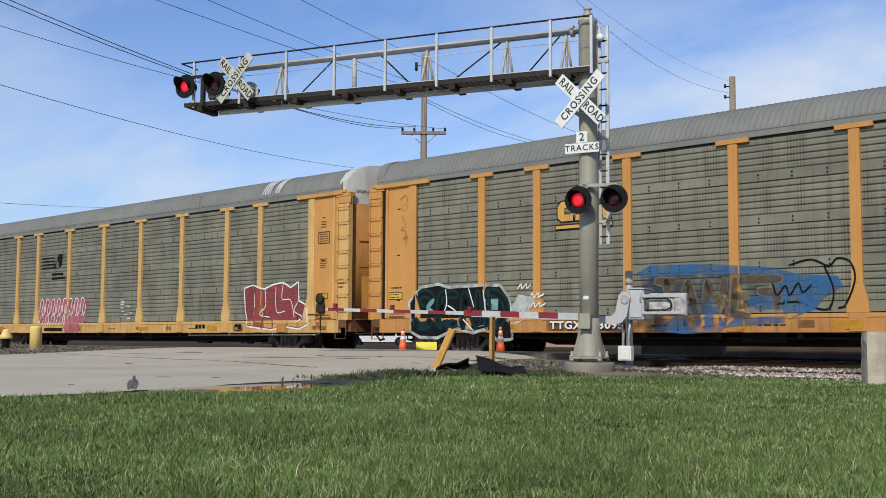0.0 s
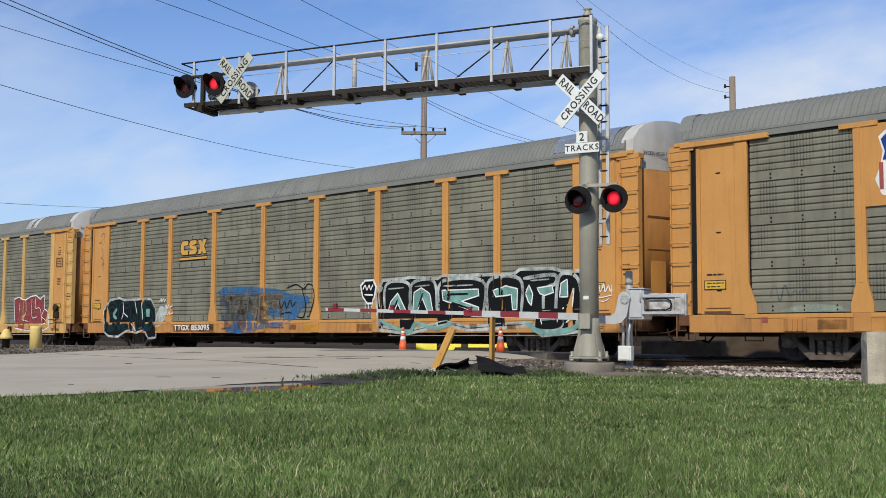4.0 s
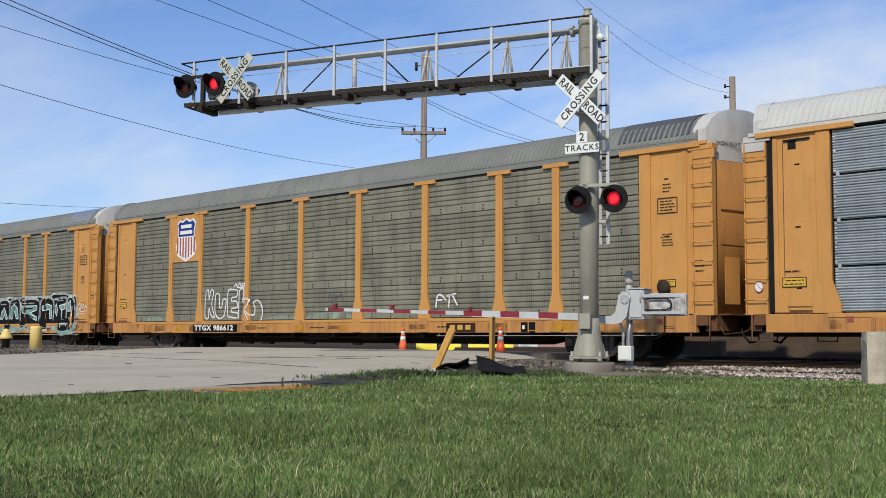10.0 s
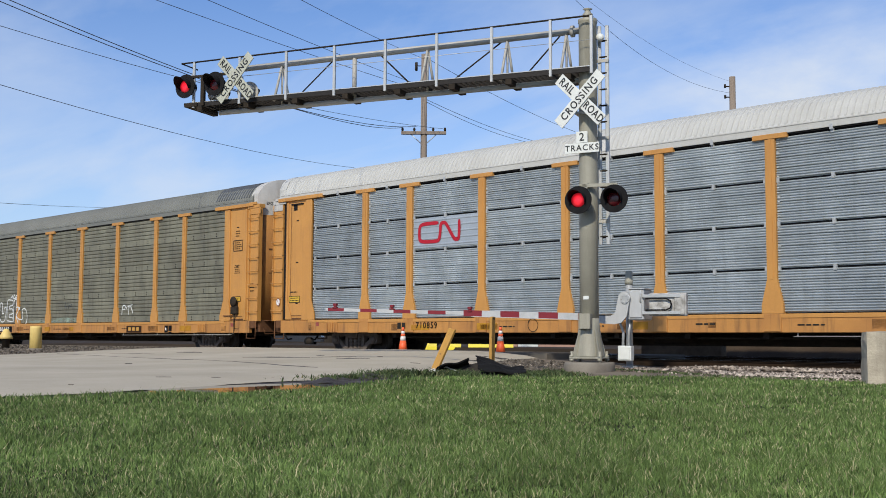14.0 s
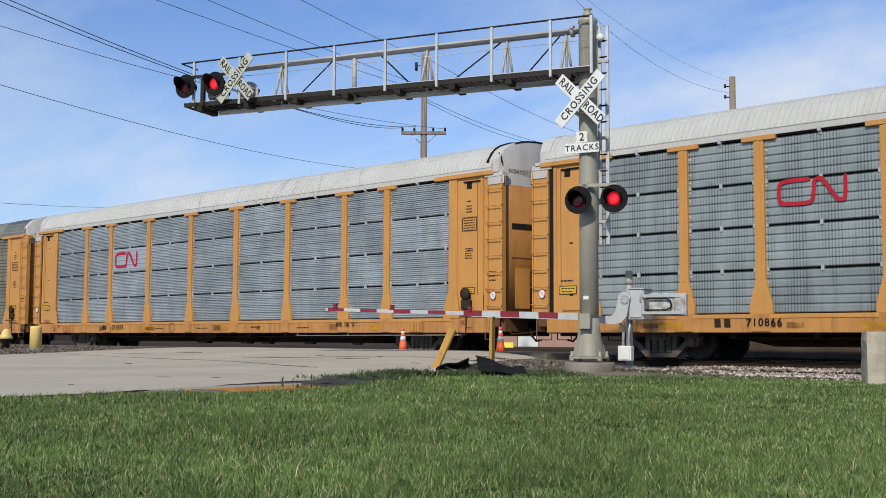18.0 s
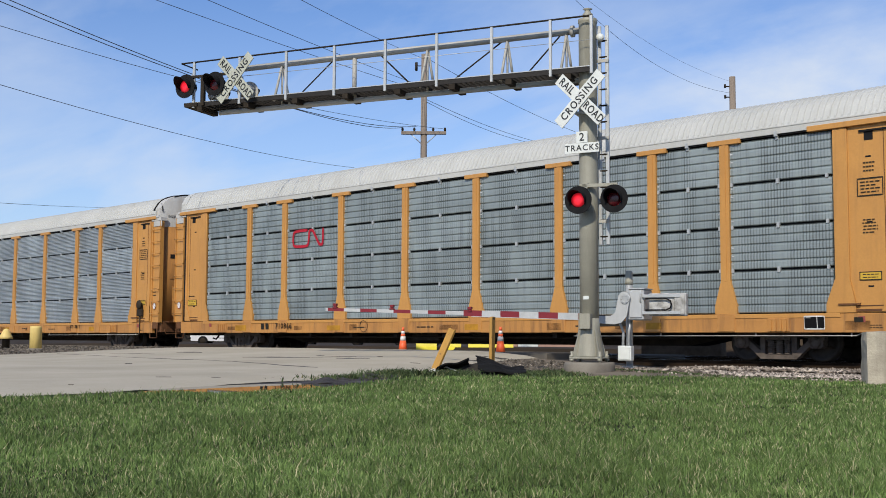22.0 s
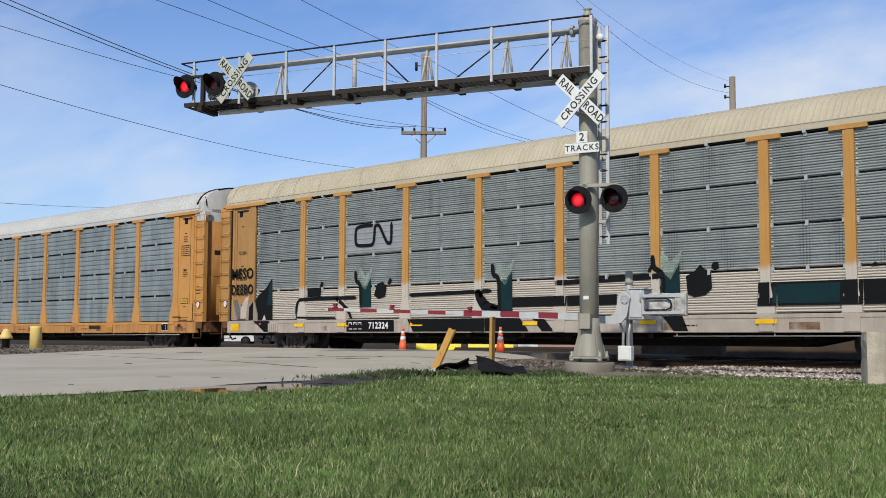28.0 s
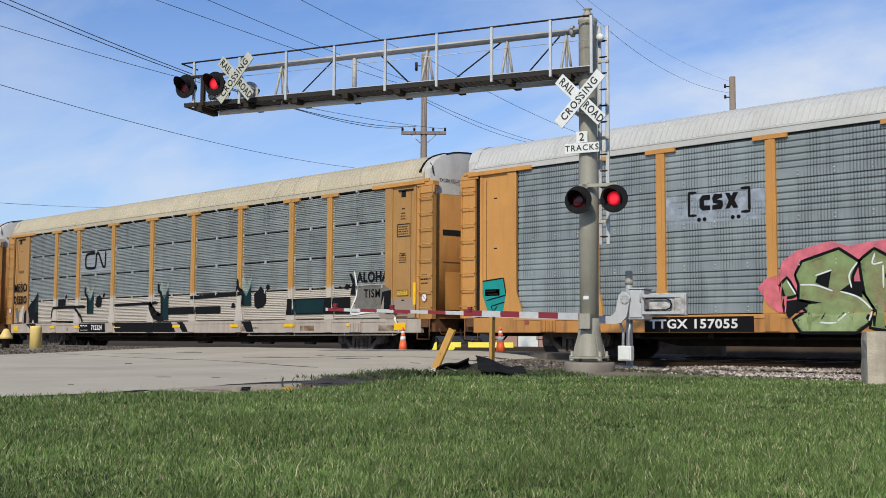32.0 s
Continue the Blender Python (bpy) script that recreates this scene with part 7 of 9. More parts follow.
def noodle(car, u0, u1, z0, z1, w, m, label):
    """The long looped emblem: one band bent round."""
    d = OnSheet(car, "emblem", [m], label)
    s = u1 - u0
    h = z1 - z0
    d.curve([(u0 + 0.46 * s, z1), (u0 + 0.2 * s, z1), (u0 + 0.05 * s, z1 - 0.06 * h), (u0, z1 - 0.25 * h), (u0, z0 + 0.22 * h), (u0 + 0.05 * s, z0 + 0.05 * h), (u0 + 0.2 * s, z0), (u0 + 0.42 * s, z0), (u0 + 0.50 * s, z0 + 0.1 * h), (u0 + 0.53 * s, z0 + 0.5 * h),
             (u0 + 0.545 * s, z1 - 0.1 * h), (u0 + 0.61 * s, z1 - 0.02 * h), (u0 + 0.68 * s, z1 - 0.12 * h), (u0 + 0.86 * s, z0 + 0.14 * h), (u0 + 0.93 * s, z0 + 0.03 * h), (u0 + 0.99 * s, z0 + 0.14 * h), (u0 + s, z1)], w, 1, 0)
    return d.done()


def side_words(car, text, u, z, size, m, width=1.0, bold=0.0, spacing=1.0, layer=2, fit=0.0, proud=0.0):
    return letters("lettering", text, size, pose(u, skin(u, z) - proud - 0.004 - 0.003 * layer, z, 90, 0, 0), m, car, width=width, bold=bold, spacing=spacing, fit=fit)


def hand_brake(car):
    bm = bmesh.new()
    lathe(bm, [(0.03, -0.16), (0.17, -0.15), (0.18, -0.12), (0.03, -0.10)], 16, "y", origin=(26.62, 0, 1.66))
    part("brake_wheel", bm, DARK_STEEL, car)
    bm = boxes((26.45, 26.80, -0.14, -0.01, 1.22, 1.5), bevel=0.03)
    prism(bm, [(26.5, 1.5), (26.75, 1.5), (26.68, 1.74), (26.57, 1.74)], "y", -0.1, -0.02)
    part("brake_housing", bm, DARK_STEEL, car)
    bm = bmesh.new()
    path_tube(bm, [(26.62, -0.08, 1.22), (26.62, -0.08, 0.85), (26.58, -0.04, 0.55), (26.2, 0.1, 0.42), (25.9, 0.3, 0.5)], 0.02, 6)
    part("brake_chain", bm, DARK_STEEL, car)


def end_marks(car, plated, seed):
    """Stencils, stickers and small fittings that every car carries at its ends."""
    d = Decal(car, "stencil", [STENCIL])
    d.border(26.42, 26.96, 3.42, 3.78, 0.025, 1, 0)
    d.lines(26.46, 26.92, 3.46, 3.74, 4, 1, 0, seed)
    d.lines(26.55, 26.80, 3.90, 4.15, 3, 1, 0, seed + 1)
    d.lines(26.5, 26.85, 2.62, 2.95, 5, 1, 0, seed + 2)
    d.lines(27.42, 27.72, 1.95, 2.3, 3, 1, 0, seed + 3)
    d.lines(26.6, 26.9, 0.66, 0.76, 2, 1, 0, seed + 4)
    d.lines(1.2, 1.7, 1.86, 1.96, 1, 1, 0, seed + 5)
    d.done()
    for u0, u1, z0, z1 in ((26.42, 26.90, 1.66, 1.84), (1.15, 1.72, 1.56, 1.78))[:1 if car is CAR_F else 2]:
        d = Decal(car, "sticker", [STICKER, STENCIL])
        d.rect(u0, u1, z0, z1, 1, 1)
        d.rect(u0 + 0.02, u1 - 0.02, z0 + 0.02, z1 - 0.02, 2, 0)
        d.lines(u0 + 0.05, u1 - 0.05, z0 + 0.03, z1 - 0.03, 2, 3, 1, seed)
        d.done()
    if plated:
        for u in (27.6, 0.6):
            d = Decal(car, "round_sign", [E_WHITE, E_MAROON])
            ring = [(u + 0.10 * math.cos(a), 1.6 + 0.12 * math.sin(a)) for a in [2 * math.pi * k / 18 for k in range(18)]]
            d.fill(ring, 14, 0)
            d.stroke([*ring, ring[0]], 0.014, 15, 1)
            d.stroke([(u - 0.07, 1.68), (u + 0.07, 1.52)], 0.014, 15, 1)
            d.done()
        for u in (26.6, 1.35):
            bm = boxes((u - 0.02, u + 0.17, -0.02, 0.02, 4.58, 4.78))
            box(bm, u - 0.12, u + 0.5, -0.05, -0.01, 4.76, 4.80)
            part("door_latch", bm, BLACK_PAINT, car)
    # hand brake: wheel, chain box and rod low on the trailing end of some cars
    if car in (CARS[0][0], CARS[2][0], CARS[3][0]):
        hand_brake(car)
    part("side_step_plate", boxes((25.98, 26.45, -0.10, -0.05, 1.16, 1.19)), RUST, car)
    # lower sill plates
    for u in (3.4, 24.6):
        bm = boxes((u - 0.26, u + 0.26, -0.085, -0.045, 0.60, 0.90), bevel=0.01)
        for k in (-0.18, -0.06, 0.06, 0.18):
            box(bm, u + k - 0.015, u + k + 0.015, -0.11, -0.08, 0.62, 0.88)
        if car is CARS[1][0]:
            bm.free()
            continue
        part("jacking_pad", bm, ORANGE_DIRTY if car is not CARS[5][0] else SILL_MURAL, car)
    d = Decal(car, "sill_marking", [STENCIL])
    for u, w in ((10.4, 0.6), (19.0, 0.7), (13.2, 0.8)):
        d.lines(u, u + w, 0.70, 0.80, 1, 2, 0, seed + int(u))
    d.done()
    # worn and repainted patches, small reflectors
    rs = random.Random(seed)
    for k in range(7):
        u = 2.2 + 3.6 * k + rs.uniform(0, 2.4)
        d = Decal(car, "sill_patch", [P_RUST])
        d.rect(u, u + rs.uniform(0.2, 0.75), 0.64 + rs.uniform(0, 0.06), 0.80 + rs.uniform(0, 0.06), 1, 0)
        d.done()
    if car is not CAR_F:
        for k in range(4):
            u = 3.2 + 5.6 * k + rs.uniform(0, 4.0)
            d = Decal(car, "sill_patch", [P_FRESH])
            d.rect(u, u + rs.uniform(0.3, 0.8), 0.66, 0.80 + rs.uniform(0, 0.05), 1, 0)
            d.done()
    for u in (26.40, 2.62):
        d = Decal(car, "reflector", [E_MAROON])
        d.rect(u, u + 0.14, 0.80, 0.92, 2, 0)
        d.done()


CAR_A, CAR_B, CAR_C, CAR_D, CAR_E, CAR_F, CAR_G = [c for c, off in CARS]
for i, (c, off) in enumerate(CARS):
    end_marks(c, i in (3, 4, 5), 10 + 7 * i)


def black_plate(car, u0, u1, z0, z1, text, at_u, size, boxed=0.0, fit=0.0, panel=None, proud=0.0):
    d = Decal(car, "number_panel", [panel or E_BLACK, E_WHITE], "black panel with white car number")
    d.rect(u0, u1, z0, z1, 2, 0)
    if boxed:
        for k in range(3):
            d.border(u0 + 0.12 + 0.22 * k, u0 + 0.25 + 0.22 * k, z0 + 0.08, z1 - 0.08, 0.035, 4, 1)
    d.done()
    side_words(car, text, at_u, (z0 + z1) / 2, size, E_WHITE, 1.0, 0.008, 1.1, 6, fit, proud)


# leading car: red and pink pieces, dark horse-like emblem as bars
d = Decal(CAR_A, "graffiti", [P_RED, P_WHITE, P_PINK], "faded red sprayed graffiti with a white outline")
red = [(22.4, 2.10), (22.9, 2.2), (23.55, 2.05), (24.1, 2.2), (24.6, 2.24), (25.0, 2.06), (25.4, 2.24), (25.44, 1.62), (25.9, 1.45), (25.96, 0.85), (25.5, 0.70), (24.8, 0.78), (24.0, 0.68), (22.7, 0.80), (22.5, 1.3)]
d.fill(red, 1, 0)
d.stroke([*red, red[0]], 0.05, 3, 1)
for pts in ([(23.6, 2.05), (23.65, 1.5), (23.4, 1.2), (23.9, 1.1)], [(24.2, 2.1), (24.25, 1.3), (24.7, 1.3)], [(24.6, 2.2), (24.55, 1.7), (25.0, 1.65), (25.2, 1.1)], [(25.4, 1.6), (25.2, 1.3), (25.6, 1.1), (25.3, 0.9)], [(23.0, 1.9), (23.05, 1.2)]):
    d.curve(pts, 0.03, 4, 1)
d.done()
d = Decal(CAR_A, "graffiti", [P_RED, P_WHITE, P_PINK], "faded pink sprayed graffiti with white letter outlines")
pink = [(7.05, 2.0), (11.4, 2.0), (11.3, 1.2), (10.8, 0.6), (9.7, 0.6), (9.3, 1.0), (7.2, 1.0)]
d.fill(pink, 1, 2)
for k in range(8):
    u = 7.3 + 0.52 * k
    d.curve([(u - 0.15, 1.45), (u - 0.05, 2.0), (u + 0.2, 1.95), (u + 0.05, 1.5), (u + 0.25, 1.4), (u + 0.3, 1.75)], 0.04, 3, 1)
    d.curve([(u - 0.15, 1.0), (u, 1.35), (u + 0.2, 1.25), (u + 0.15, 0.95)], 0.035, 3, 1)
d.done()
d = Decal(CAR_A, "graffiti", [P_WHITE], "short white sprayed dashes")
rs = random.Random(12)
for k in range(11):
    u, z = rs.uniform(14.0, 15.3), 1.15 + 0.07 * k
    d.stroke([(u, z), (u + rs.uniform(0.1, 0.3), z + rs.uniform(-0.03, 0.02))], 0.035, 2, 0)
d.done()
d = Decal(CAR_A, "emblem", [E_BLACK], "small dark striped emblem")
for k in range(4):
    d.rect(7.2, 8.3 + 0.1 * k, 3.85 - 0.14 * k - 0.05, 3.85 - 0.14 * k, 1, 0)
d.fill([(8.2, 3.35), (8.4, 3.35), (8.75, 3.95), (9.1, 3.95), (9.05, 3.5), (8.8, 3.35), (8.7, 3.75)], 2, 0)
d.rect(8.15, 9.2, 3.05, 3.15, 1, 0).rect(8.15, 9.4, 2.88, 2.96, 1, 0)
d.rect(7.7, 9.35, 0.66, 0.80, 3, 0).rect(21.95, 22.12, 0.78, 0.88, 3, 0).rect(22.15, 22.32, 0.70, 0.88, 3, 0).rect(21.95, 22.32, 0.64, 0.68, 3, 0)
for k in range(3):
    d.rect(19.5 + 0.22 * k, 19.66 + 0.22 * k, 0.74, 0.88, 3, 0)
d.done()

# second car: block emblem, teal-black piece, faded blue piece, long pale piece
d = Decal(CAR_B, "emblem", [E_BLACK, E_ORANGE], "orange block emblem with dark edges and underline")
for k, shape in enumerate(([(0.0, 0.12), (0.12, 0.0), (0.5, 0.0), (0.5, 0.2), (0.22, 0.22), (0.22, 0.43), (0.5, 0.45), (0.5, 0.65), (0.12, 0.65), (0.0, 0.5)],
                           [(0.0, 0.0), (0.4, 0.0), (0.5, 0.12), (0.48, 0.35), (0.2, 0.42), (0.48, 0.48), (0.45, 0.65), (0.08, 0.65), (0.0, 0.52), (0.02, 0.30), (0.28, 0.22), (0.02, 0.18)],
                           [(0.0, 0.0), (0.2, 0.0), (0.27, 0.14), (0.34, 0.0), (0.56, 0.0), (0.40, 0.33), (0.56, 0.65), (0.34, 0.65), (0.27, 0.5), (0.2, 0.65), (0.0, 0.65), (0.15, 0.33)])):
    o = 7.56 + 0.57 * k
    pts = [(o + x, 3.44 + 0.78 * y) for x, y in shape]
    d.fill([(o + (x - 0.26) * 1.14 + 0.26, 3.44 + 0.78 * ((y - 0.32) * 1.14 + 0.32)) for x, y in shape], 1, 0)
    d.fill(pts, 3, 1)
d.rect(7.48, 9.3, 3.20, 3.35, 1, 0)
d.rect(7.5, 9.28, 3.25, 3.33, 3, 1)
d.done()
d = Decal(CAR_B, "graffiti", [P_BLACK, P_HALO, P_DTEAL, P_TEAL, P_WHITE], "black and teal sprayed graffiti with white halo")
body = [(2.15, 0.65), (2.1, 1.45), (2.5, 1.85), (3.2, 1.92), (3.6, 1.82), (4.9, 1.84), (5.55, 1.82), (5.85, 1.5), (5.95, 0.9), (6.0, 0.45), (5.5, 0.42), (5.2, 0.75), (4.6, 0.62), (4.0, 0.75), (3.2, 0.48), (2.5, 0.5)]
d.stroke([*body, body[0]], 0.17, 1, 1)
d.fill(body, 2, 0)
bubble(d, "SEND", 2.2, 5.9, 0.75, 1.7, ((0.30, 3, 2), (0.12, 5, 0)))
d.curve([(3.0, 1.5), (2.8, 1.3), (3.0, 1.15)], 0.14, 6, 3)
d.rect(5.05, 5.5, 1.2, 1.5, 6, 3)
for pts in ([(3.5, 1.8), (3.55, 1.4), (3.4, 1.1)], [(4.4, 1.8), (4.6, 1.3)], [(5.0, 1.75), (5.1, 1.1)], [(4.2, 1.0), (4.6, 0.65)], [(3.6, 1.35), (3.9, 1.2)]):
    d.curve(pts, 0.035, 7, 4)
d.fill([(5.95, 0.75), (6.4, 0.9), (6.9, 1.5), (6.2, 1.6), (6.0, 1.3)], 1, 1)
for k, (u, z) in enumerate(((6.2, 1.75), (6.65, 1.5), (6.7, 1.25))):
    d.curve([(u, z), (u + 0.12, z + 0.12), (u + 0.15, z), (u + 0.3, z + 0.12), (u + 0.32, z), (u + 0.45, z + 0.1)], 0.035, 7, 4)
d.done()
d = Decal(CAR_B, "graffiti", [P_BLUE, P_NAVY, P_BLACK, P_BROWN, P_GOLD], "faded blue sprayed graffiti with dark tags")
d.fill([(10.0, 2.02), (10.4, 2.2), (12.0, 2.16), (13.6, 2.02), (14.2, 1.85), (15.1, 1.78), (15.2, 1.55), (14.8, 1.35), (14.6, 1.1), (14.0, 0.85), (13.8, 1.1), (13.2, 1.1), (12.9, 1.3), (13.6, 1.5), (13.5, 1.88), (11.9, 1.92), (10.2, 1.92)], 2, 0)
d.fill([(10.1, 1.95), (13.5, 1.9), (13.5, 1.3), (12.8, 1.1), (12.4, 0.75), (11.2, 0.62), (10.3, 0.7)], 1, 1)
d.fill([(10.5, 0.62), (11.2, 1.0), (11.6, 0.65), (12.0, 1.4), (12.5, 0.7), (13.9, 0.80), (13.9, 0.95), (12.7, 0.92), (12.3, 0.60), (11.4, 0.55)], 3, 0)
for line in ([(10.6, 1.8), (11.1, 1.78)], [(10.85, 1.78), (10.95, 1.05)], [(11.2, 1.0), (11.45, 1.78), (11.65, 0.98)], [(11.3, 1.3), (11.6, 1.3)], [(11.9, 0.98), (11.95, 1.75), (12.3, 1.1), (12.4, 1.75)], [(12.7, 1.75), (12.65, 1.0), (13.0, 0.95)], [(12.7, 1.4), (12.95, 1.4)], [(12.75, 1.75), (13.75, 1.76)], [(13.3, 1.5), (13.7, 1.45), (13.7, 1.15)]):
    d.stroke(line, 0.24, 2.5, 4)
    d.stroke(line, 0.17, 3.5, 3)
for pts in ([(13.6, 1.65), (13.7, 1.4), (13.9, 1.6), (14.0, 1.4), (14.2, 1.65), (14.3, 1.45), (14.5, 1.6)], [(13.7, 1.2), (14.1, 1.25), (14.4, 1.18)], [(14.0, 2.05), (14.5, 2.15), (14.9, 2.0), (15.1, 2.15), (15.4, 2.05), (15.5, 1.7), (15.3, 1.2), (15.1, 1.1)], [(14.8, 2.0), (15.0, 1.5), (14.9, 1.1), (14.6, 1.1)]):
    d.curve(pts, 0.04, 5, 2)
d.done()
d = Decal(CAR_B, "graffiti", [P_BLACK, P_HALO, P_TEAL, P_WHITE, P_DTEAL], "long black, white and pale teal sprayed graffiti")
base = [(18.6, 0.72), (18.5, 1.75), (18.7, 2.1), (20.0, 2.15), (21.0, 2.08), (21.2, 2.15), (23.9, 2.1), (24.1, 2.22), (25.2, 2.2), (25.6, 2.1), (26.2, 2.1), (26.35, 1.2), (26.1, 0.66), (24.9, 0.55), (24.5, 0.8), (22.2, 0.7), (21.4, 0.85), (19.8, 0.6)]
d.stroke([*base, base[0]], 0.18, 1, 1)
d.fill(base, 2, 0)
for pts in ([(18.78, 1.2), (18.85, 2.02), (19.82, 2.0), (19.84, 1.2)], [(19.9, 1.2), (19.95, 2.0), (20.85, 2.05), (20.98, 1.2)], [(21.12, 1.15), (21.15, 2.0), (22.75, 2.0), (22.78, 1.1)],
            [(22.95, 1.1), (23.0, 2.0), (24.1, 2.0), (24.15, 1.15)], [(24.25, 2.02), (25.25, 2.08), (25.3, 1.85), (24.95, 1.7), (24.9, 1.2)], [(25.3, 0.8), (25.4, 1.95), (25.75, 2.1), (26.1, 1.9), (26.2, 1.2), (26.0, 0.8), (25.5, 0.6)]):
    d.curve(pts, 0.10, 3, 1)
for pts in ([(18.95, 1.22), (19.05, 1.5), (19.35, 1.75), (19.72, 1.22), (19.5, 1.22), (19.36, 1.45), (19.2, 1.22)], [(20.0, 1.22), (20.05, 1.75), (20.35, 1.88), (20.7, 1.7), (20.82, 1.22), (20.6, 1.22), (20.38, 1.6), (20.2, 1.22)],
            [(21.25, 1.78), (22.6, 1.78), (22.62, 1.6), (21.95, 1.46), (22.62, 1.28), (22.6, 1.12), (21.3, 1.5)], [(23.2, 1.72), (23.6, 1.84), (24.02, 1.75), (24.0, 1.2), (23.85, 1.2), (23.8, 1.6), (23.3, 1.55)],
            [(24.3, 1.62), (24.42, 1.84), (24.55, 1.6), (24.5, 1.3), (24.4, 1.4)], [(24.7, 1.75), (25.2, 1.8), (25.25, 1.62), (24.95, 1.55), (24.8, 1.6)], [(25.45, 1.5), (25.5, 1.85), (25.7, 1.95), (25.72, 1.5)],
            [(24.85, 0.98), (25.45, 1.0), (25.4, 0.85), (24.9, 0.8)]):
    d.fill(pts, 5, 2)
    d.stroke([*pts, pts[0]], 0.035, 7, 3)
for pts in ([(19.35, 1.55), (19.2, 1.3)], [(20.4, 1.7), (20.25, 1.35)], [(21.4, 1.66), (22.2, 1.66)], [(21.6, 1.42), (22.3, 1.24)]):
    d.stroke(pts, 0.06, 8, 0)
d.curve([(24.85, 1.15), (25.3, 1.1), (25.6, 0.9), (25.5, 0.7), (25.0, 0.62)], 0.05, 8, 1)
d.curve([(25.55, 1.2), (25.8, 1.35), (25.95, 1.7), (25.85, 1.0), (25.7, 0.85)], 0.04, 8, 3)
d.curve([(18.7, 0.95), (19.2, 0.75), (19.9, 0.62), (20.2, 0.85), (21.0, 0.7), (21.6, 0.85)], 0.12, 7, 2)
d.curve([(24.4, 0.85), (24.8, 0.62), (25.8, 0.66), (26.3, 0.95)], 0.14, 7, 2)
for pts in ([(18.95, 1.88), (19.6, 1.9)], [(20.1, 1.92), (20.7, 1.95)], [(21.3, 1.9), (22.4, 1.9)], [(24.5, 1.95), (25.1, 1.97)]):
    d.curve(pts, 0.04, 10, 1)
d.done()
d = Decal(CAR_B, "graffiti", [P_BLACK, P_HALO, P_TEAL, P_WHITE, P_DTEAL], "small black sprayed head with white edge and drips")
blob = [(17.72, 2.0), (17.9, 2.14), (18.3, 2.14), (18.42, 1.95), (18.35, 1.65), (18.2, 1.5), (18.0, 1.5), (17.8, 1.7)]
d.fill([(18.07 + (u - 18.07) * 1.2, 1.83 + (z - 1.83) * 1.18) for u, z in blob], 3, 3)
d.fill(blob, 5, 0)
d.curve([(17.8, 1.9), (17.9, 2.02), (17.98, 1.88), (18.08, 2.02), (18.15, 1.88), (18.25, 2.02), (18.33, 1.88)], 0.04, 7, 3)
d.stroke([(17.88, 1.74), (18.28, 1.72)], 0.05, 7, 3)
for u, l in ((17.9, 0.25), (18.05, 0.35), (18.22, 0.2)):
    d.stroke([(u, 1.52), (u, 1.52 - l)], 0.03, 4, 3)
d.done()
d = Decal(CAR_B, "graffiti", [P_WHITE], "thin white sprayed scrawl on the end panel")
d.curve([(26.42, 1.70), (26.52, 1.82), (26.58, 1.66), (26.48, 1.58), (26.62, 1.55), (26.70, 1.76), (26.76, 1.60), (26.86, 1.78), (26.90, 1.60), (27.0, 1.74), (27.06, 1.60), (27.12, 1.78), (27.10, 1.56)], 0.03, 4, 0)
d.curve([(26.45, 1.50), (26.8, 1.46), (27.15, 1.52)], 0.025, 4, 0)
d.curve([(26.5, 1.40), (26.85, 1.36), (27.0, 1.42)], 0.02, 4, 0)
d.done()
d = Decal(CAR_B, "graffiti", [P_NAVY], "thin dark sprayed scrawl on the end panel")
d.curve([(1.6, 4.5), (1.85, 4.62), (1.9, 4.40), (1.65, 4.30), (1.8, 4.15), (1.95, 4.32)], 0.03, 4, 0)
d.curve([(1.7, 4.0), (1.85, 3.75), (1.65, 3.6), (1.9, 3.55), (1.75, 3.3), (1.92, 3.4), (1.85, 3.15)], 0.03, 4, 0)
d.done()
black_plate(CAR_B, 7.2, 9.9, 0.63, 0.90, "TTGX 853095", 8.52, 0.27, 0.0, 2.30, P_WORN, 0.032)

# third car: shield on an orange plate, white tag
part("emblem_plate", boxes((4.78, 6.98, -0.05, -0.02, 3.18, 4.90), bevel=0.006), ORANGE, CAR_C)
o = lambda pts, k: [(5.93 + (u - 5.93) * k, 4.02 + (z - 4.02) * k) for u, z in pts]
shield = [(5.36, 4.58), (5.50, 4.70), (5.70, 4.66), (5.93, 4.76), (6.16, 4.66), (6.36, 4.72), (6.52, 4.58), (6.44, 4.30), (6.46, 4.05), (6.58, 3.75), (6.48, 3.45), (5.93, 3.22), (5.40, 3.45), (5.28, 3.75), (5.40, 4.05), (5.44, 4.30)]


class Raised(Decal):
    def y(self, u, z, layer):
        return -0.054 - 0.003 * layer


d = Raised(CAR_C, "emblem", [E_WHITE, E_BLUE, E_MAROON], "shield emblem, blue top over red and white stripes")
d.fill(o(shield, 1.06), 1, 0)
for k in range(7):
    u0 = 5.33 + 0.183 * k
    lo = 3.32 + 0.22 * abs((u0 + 0.045 - 5.93) / 0.6) ** 1.6
    d.rect(u0, u0 + 0.09, lo, 4.08, 2, 2)
d.fill([(5.41, 4.12), (5.46, 4.30), (5.38, 4.56), (5.50, 4.67), (5.70, 4.63), (5.93, 4.73), (6.16, 4.63), (6.36, 4.69), (6.50, 4.56), (6.42, 4.30), (6.45, 4.12)], 3, 1)
d.rect(5.58, 6.28, 4.42, 4.55, 4, 0).rect(5.55, 6.33, 4.20, 4.33, 4, 0)
d.done()
d = Decal(CAR_C, "graffiti", [P_WHITE], "thin white sprayed outline tag")
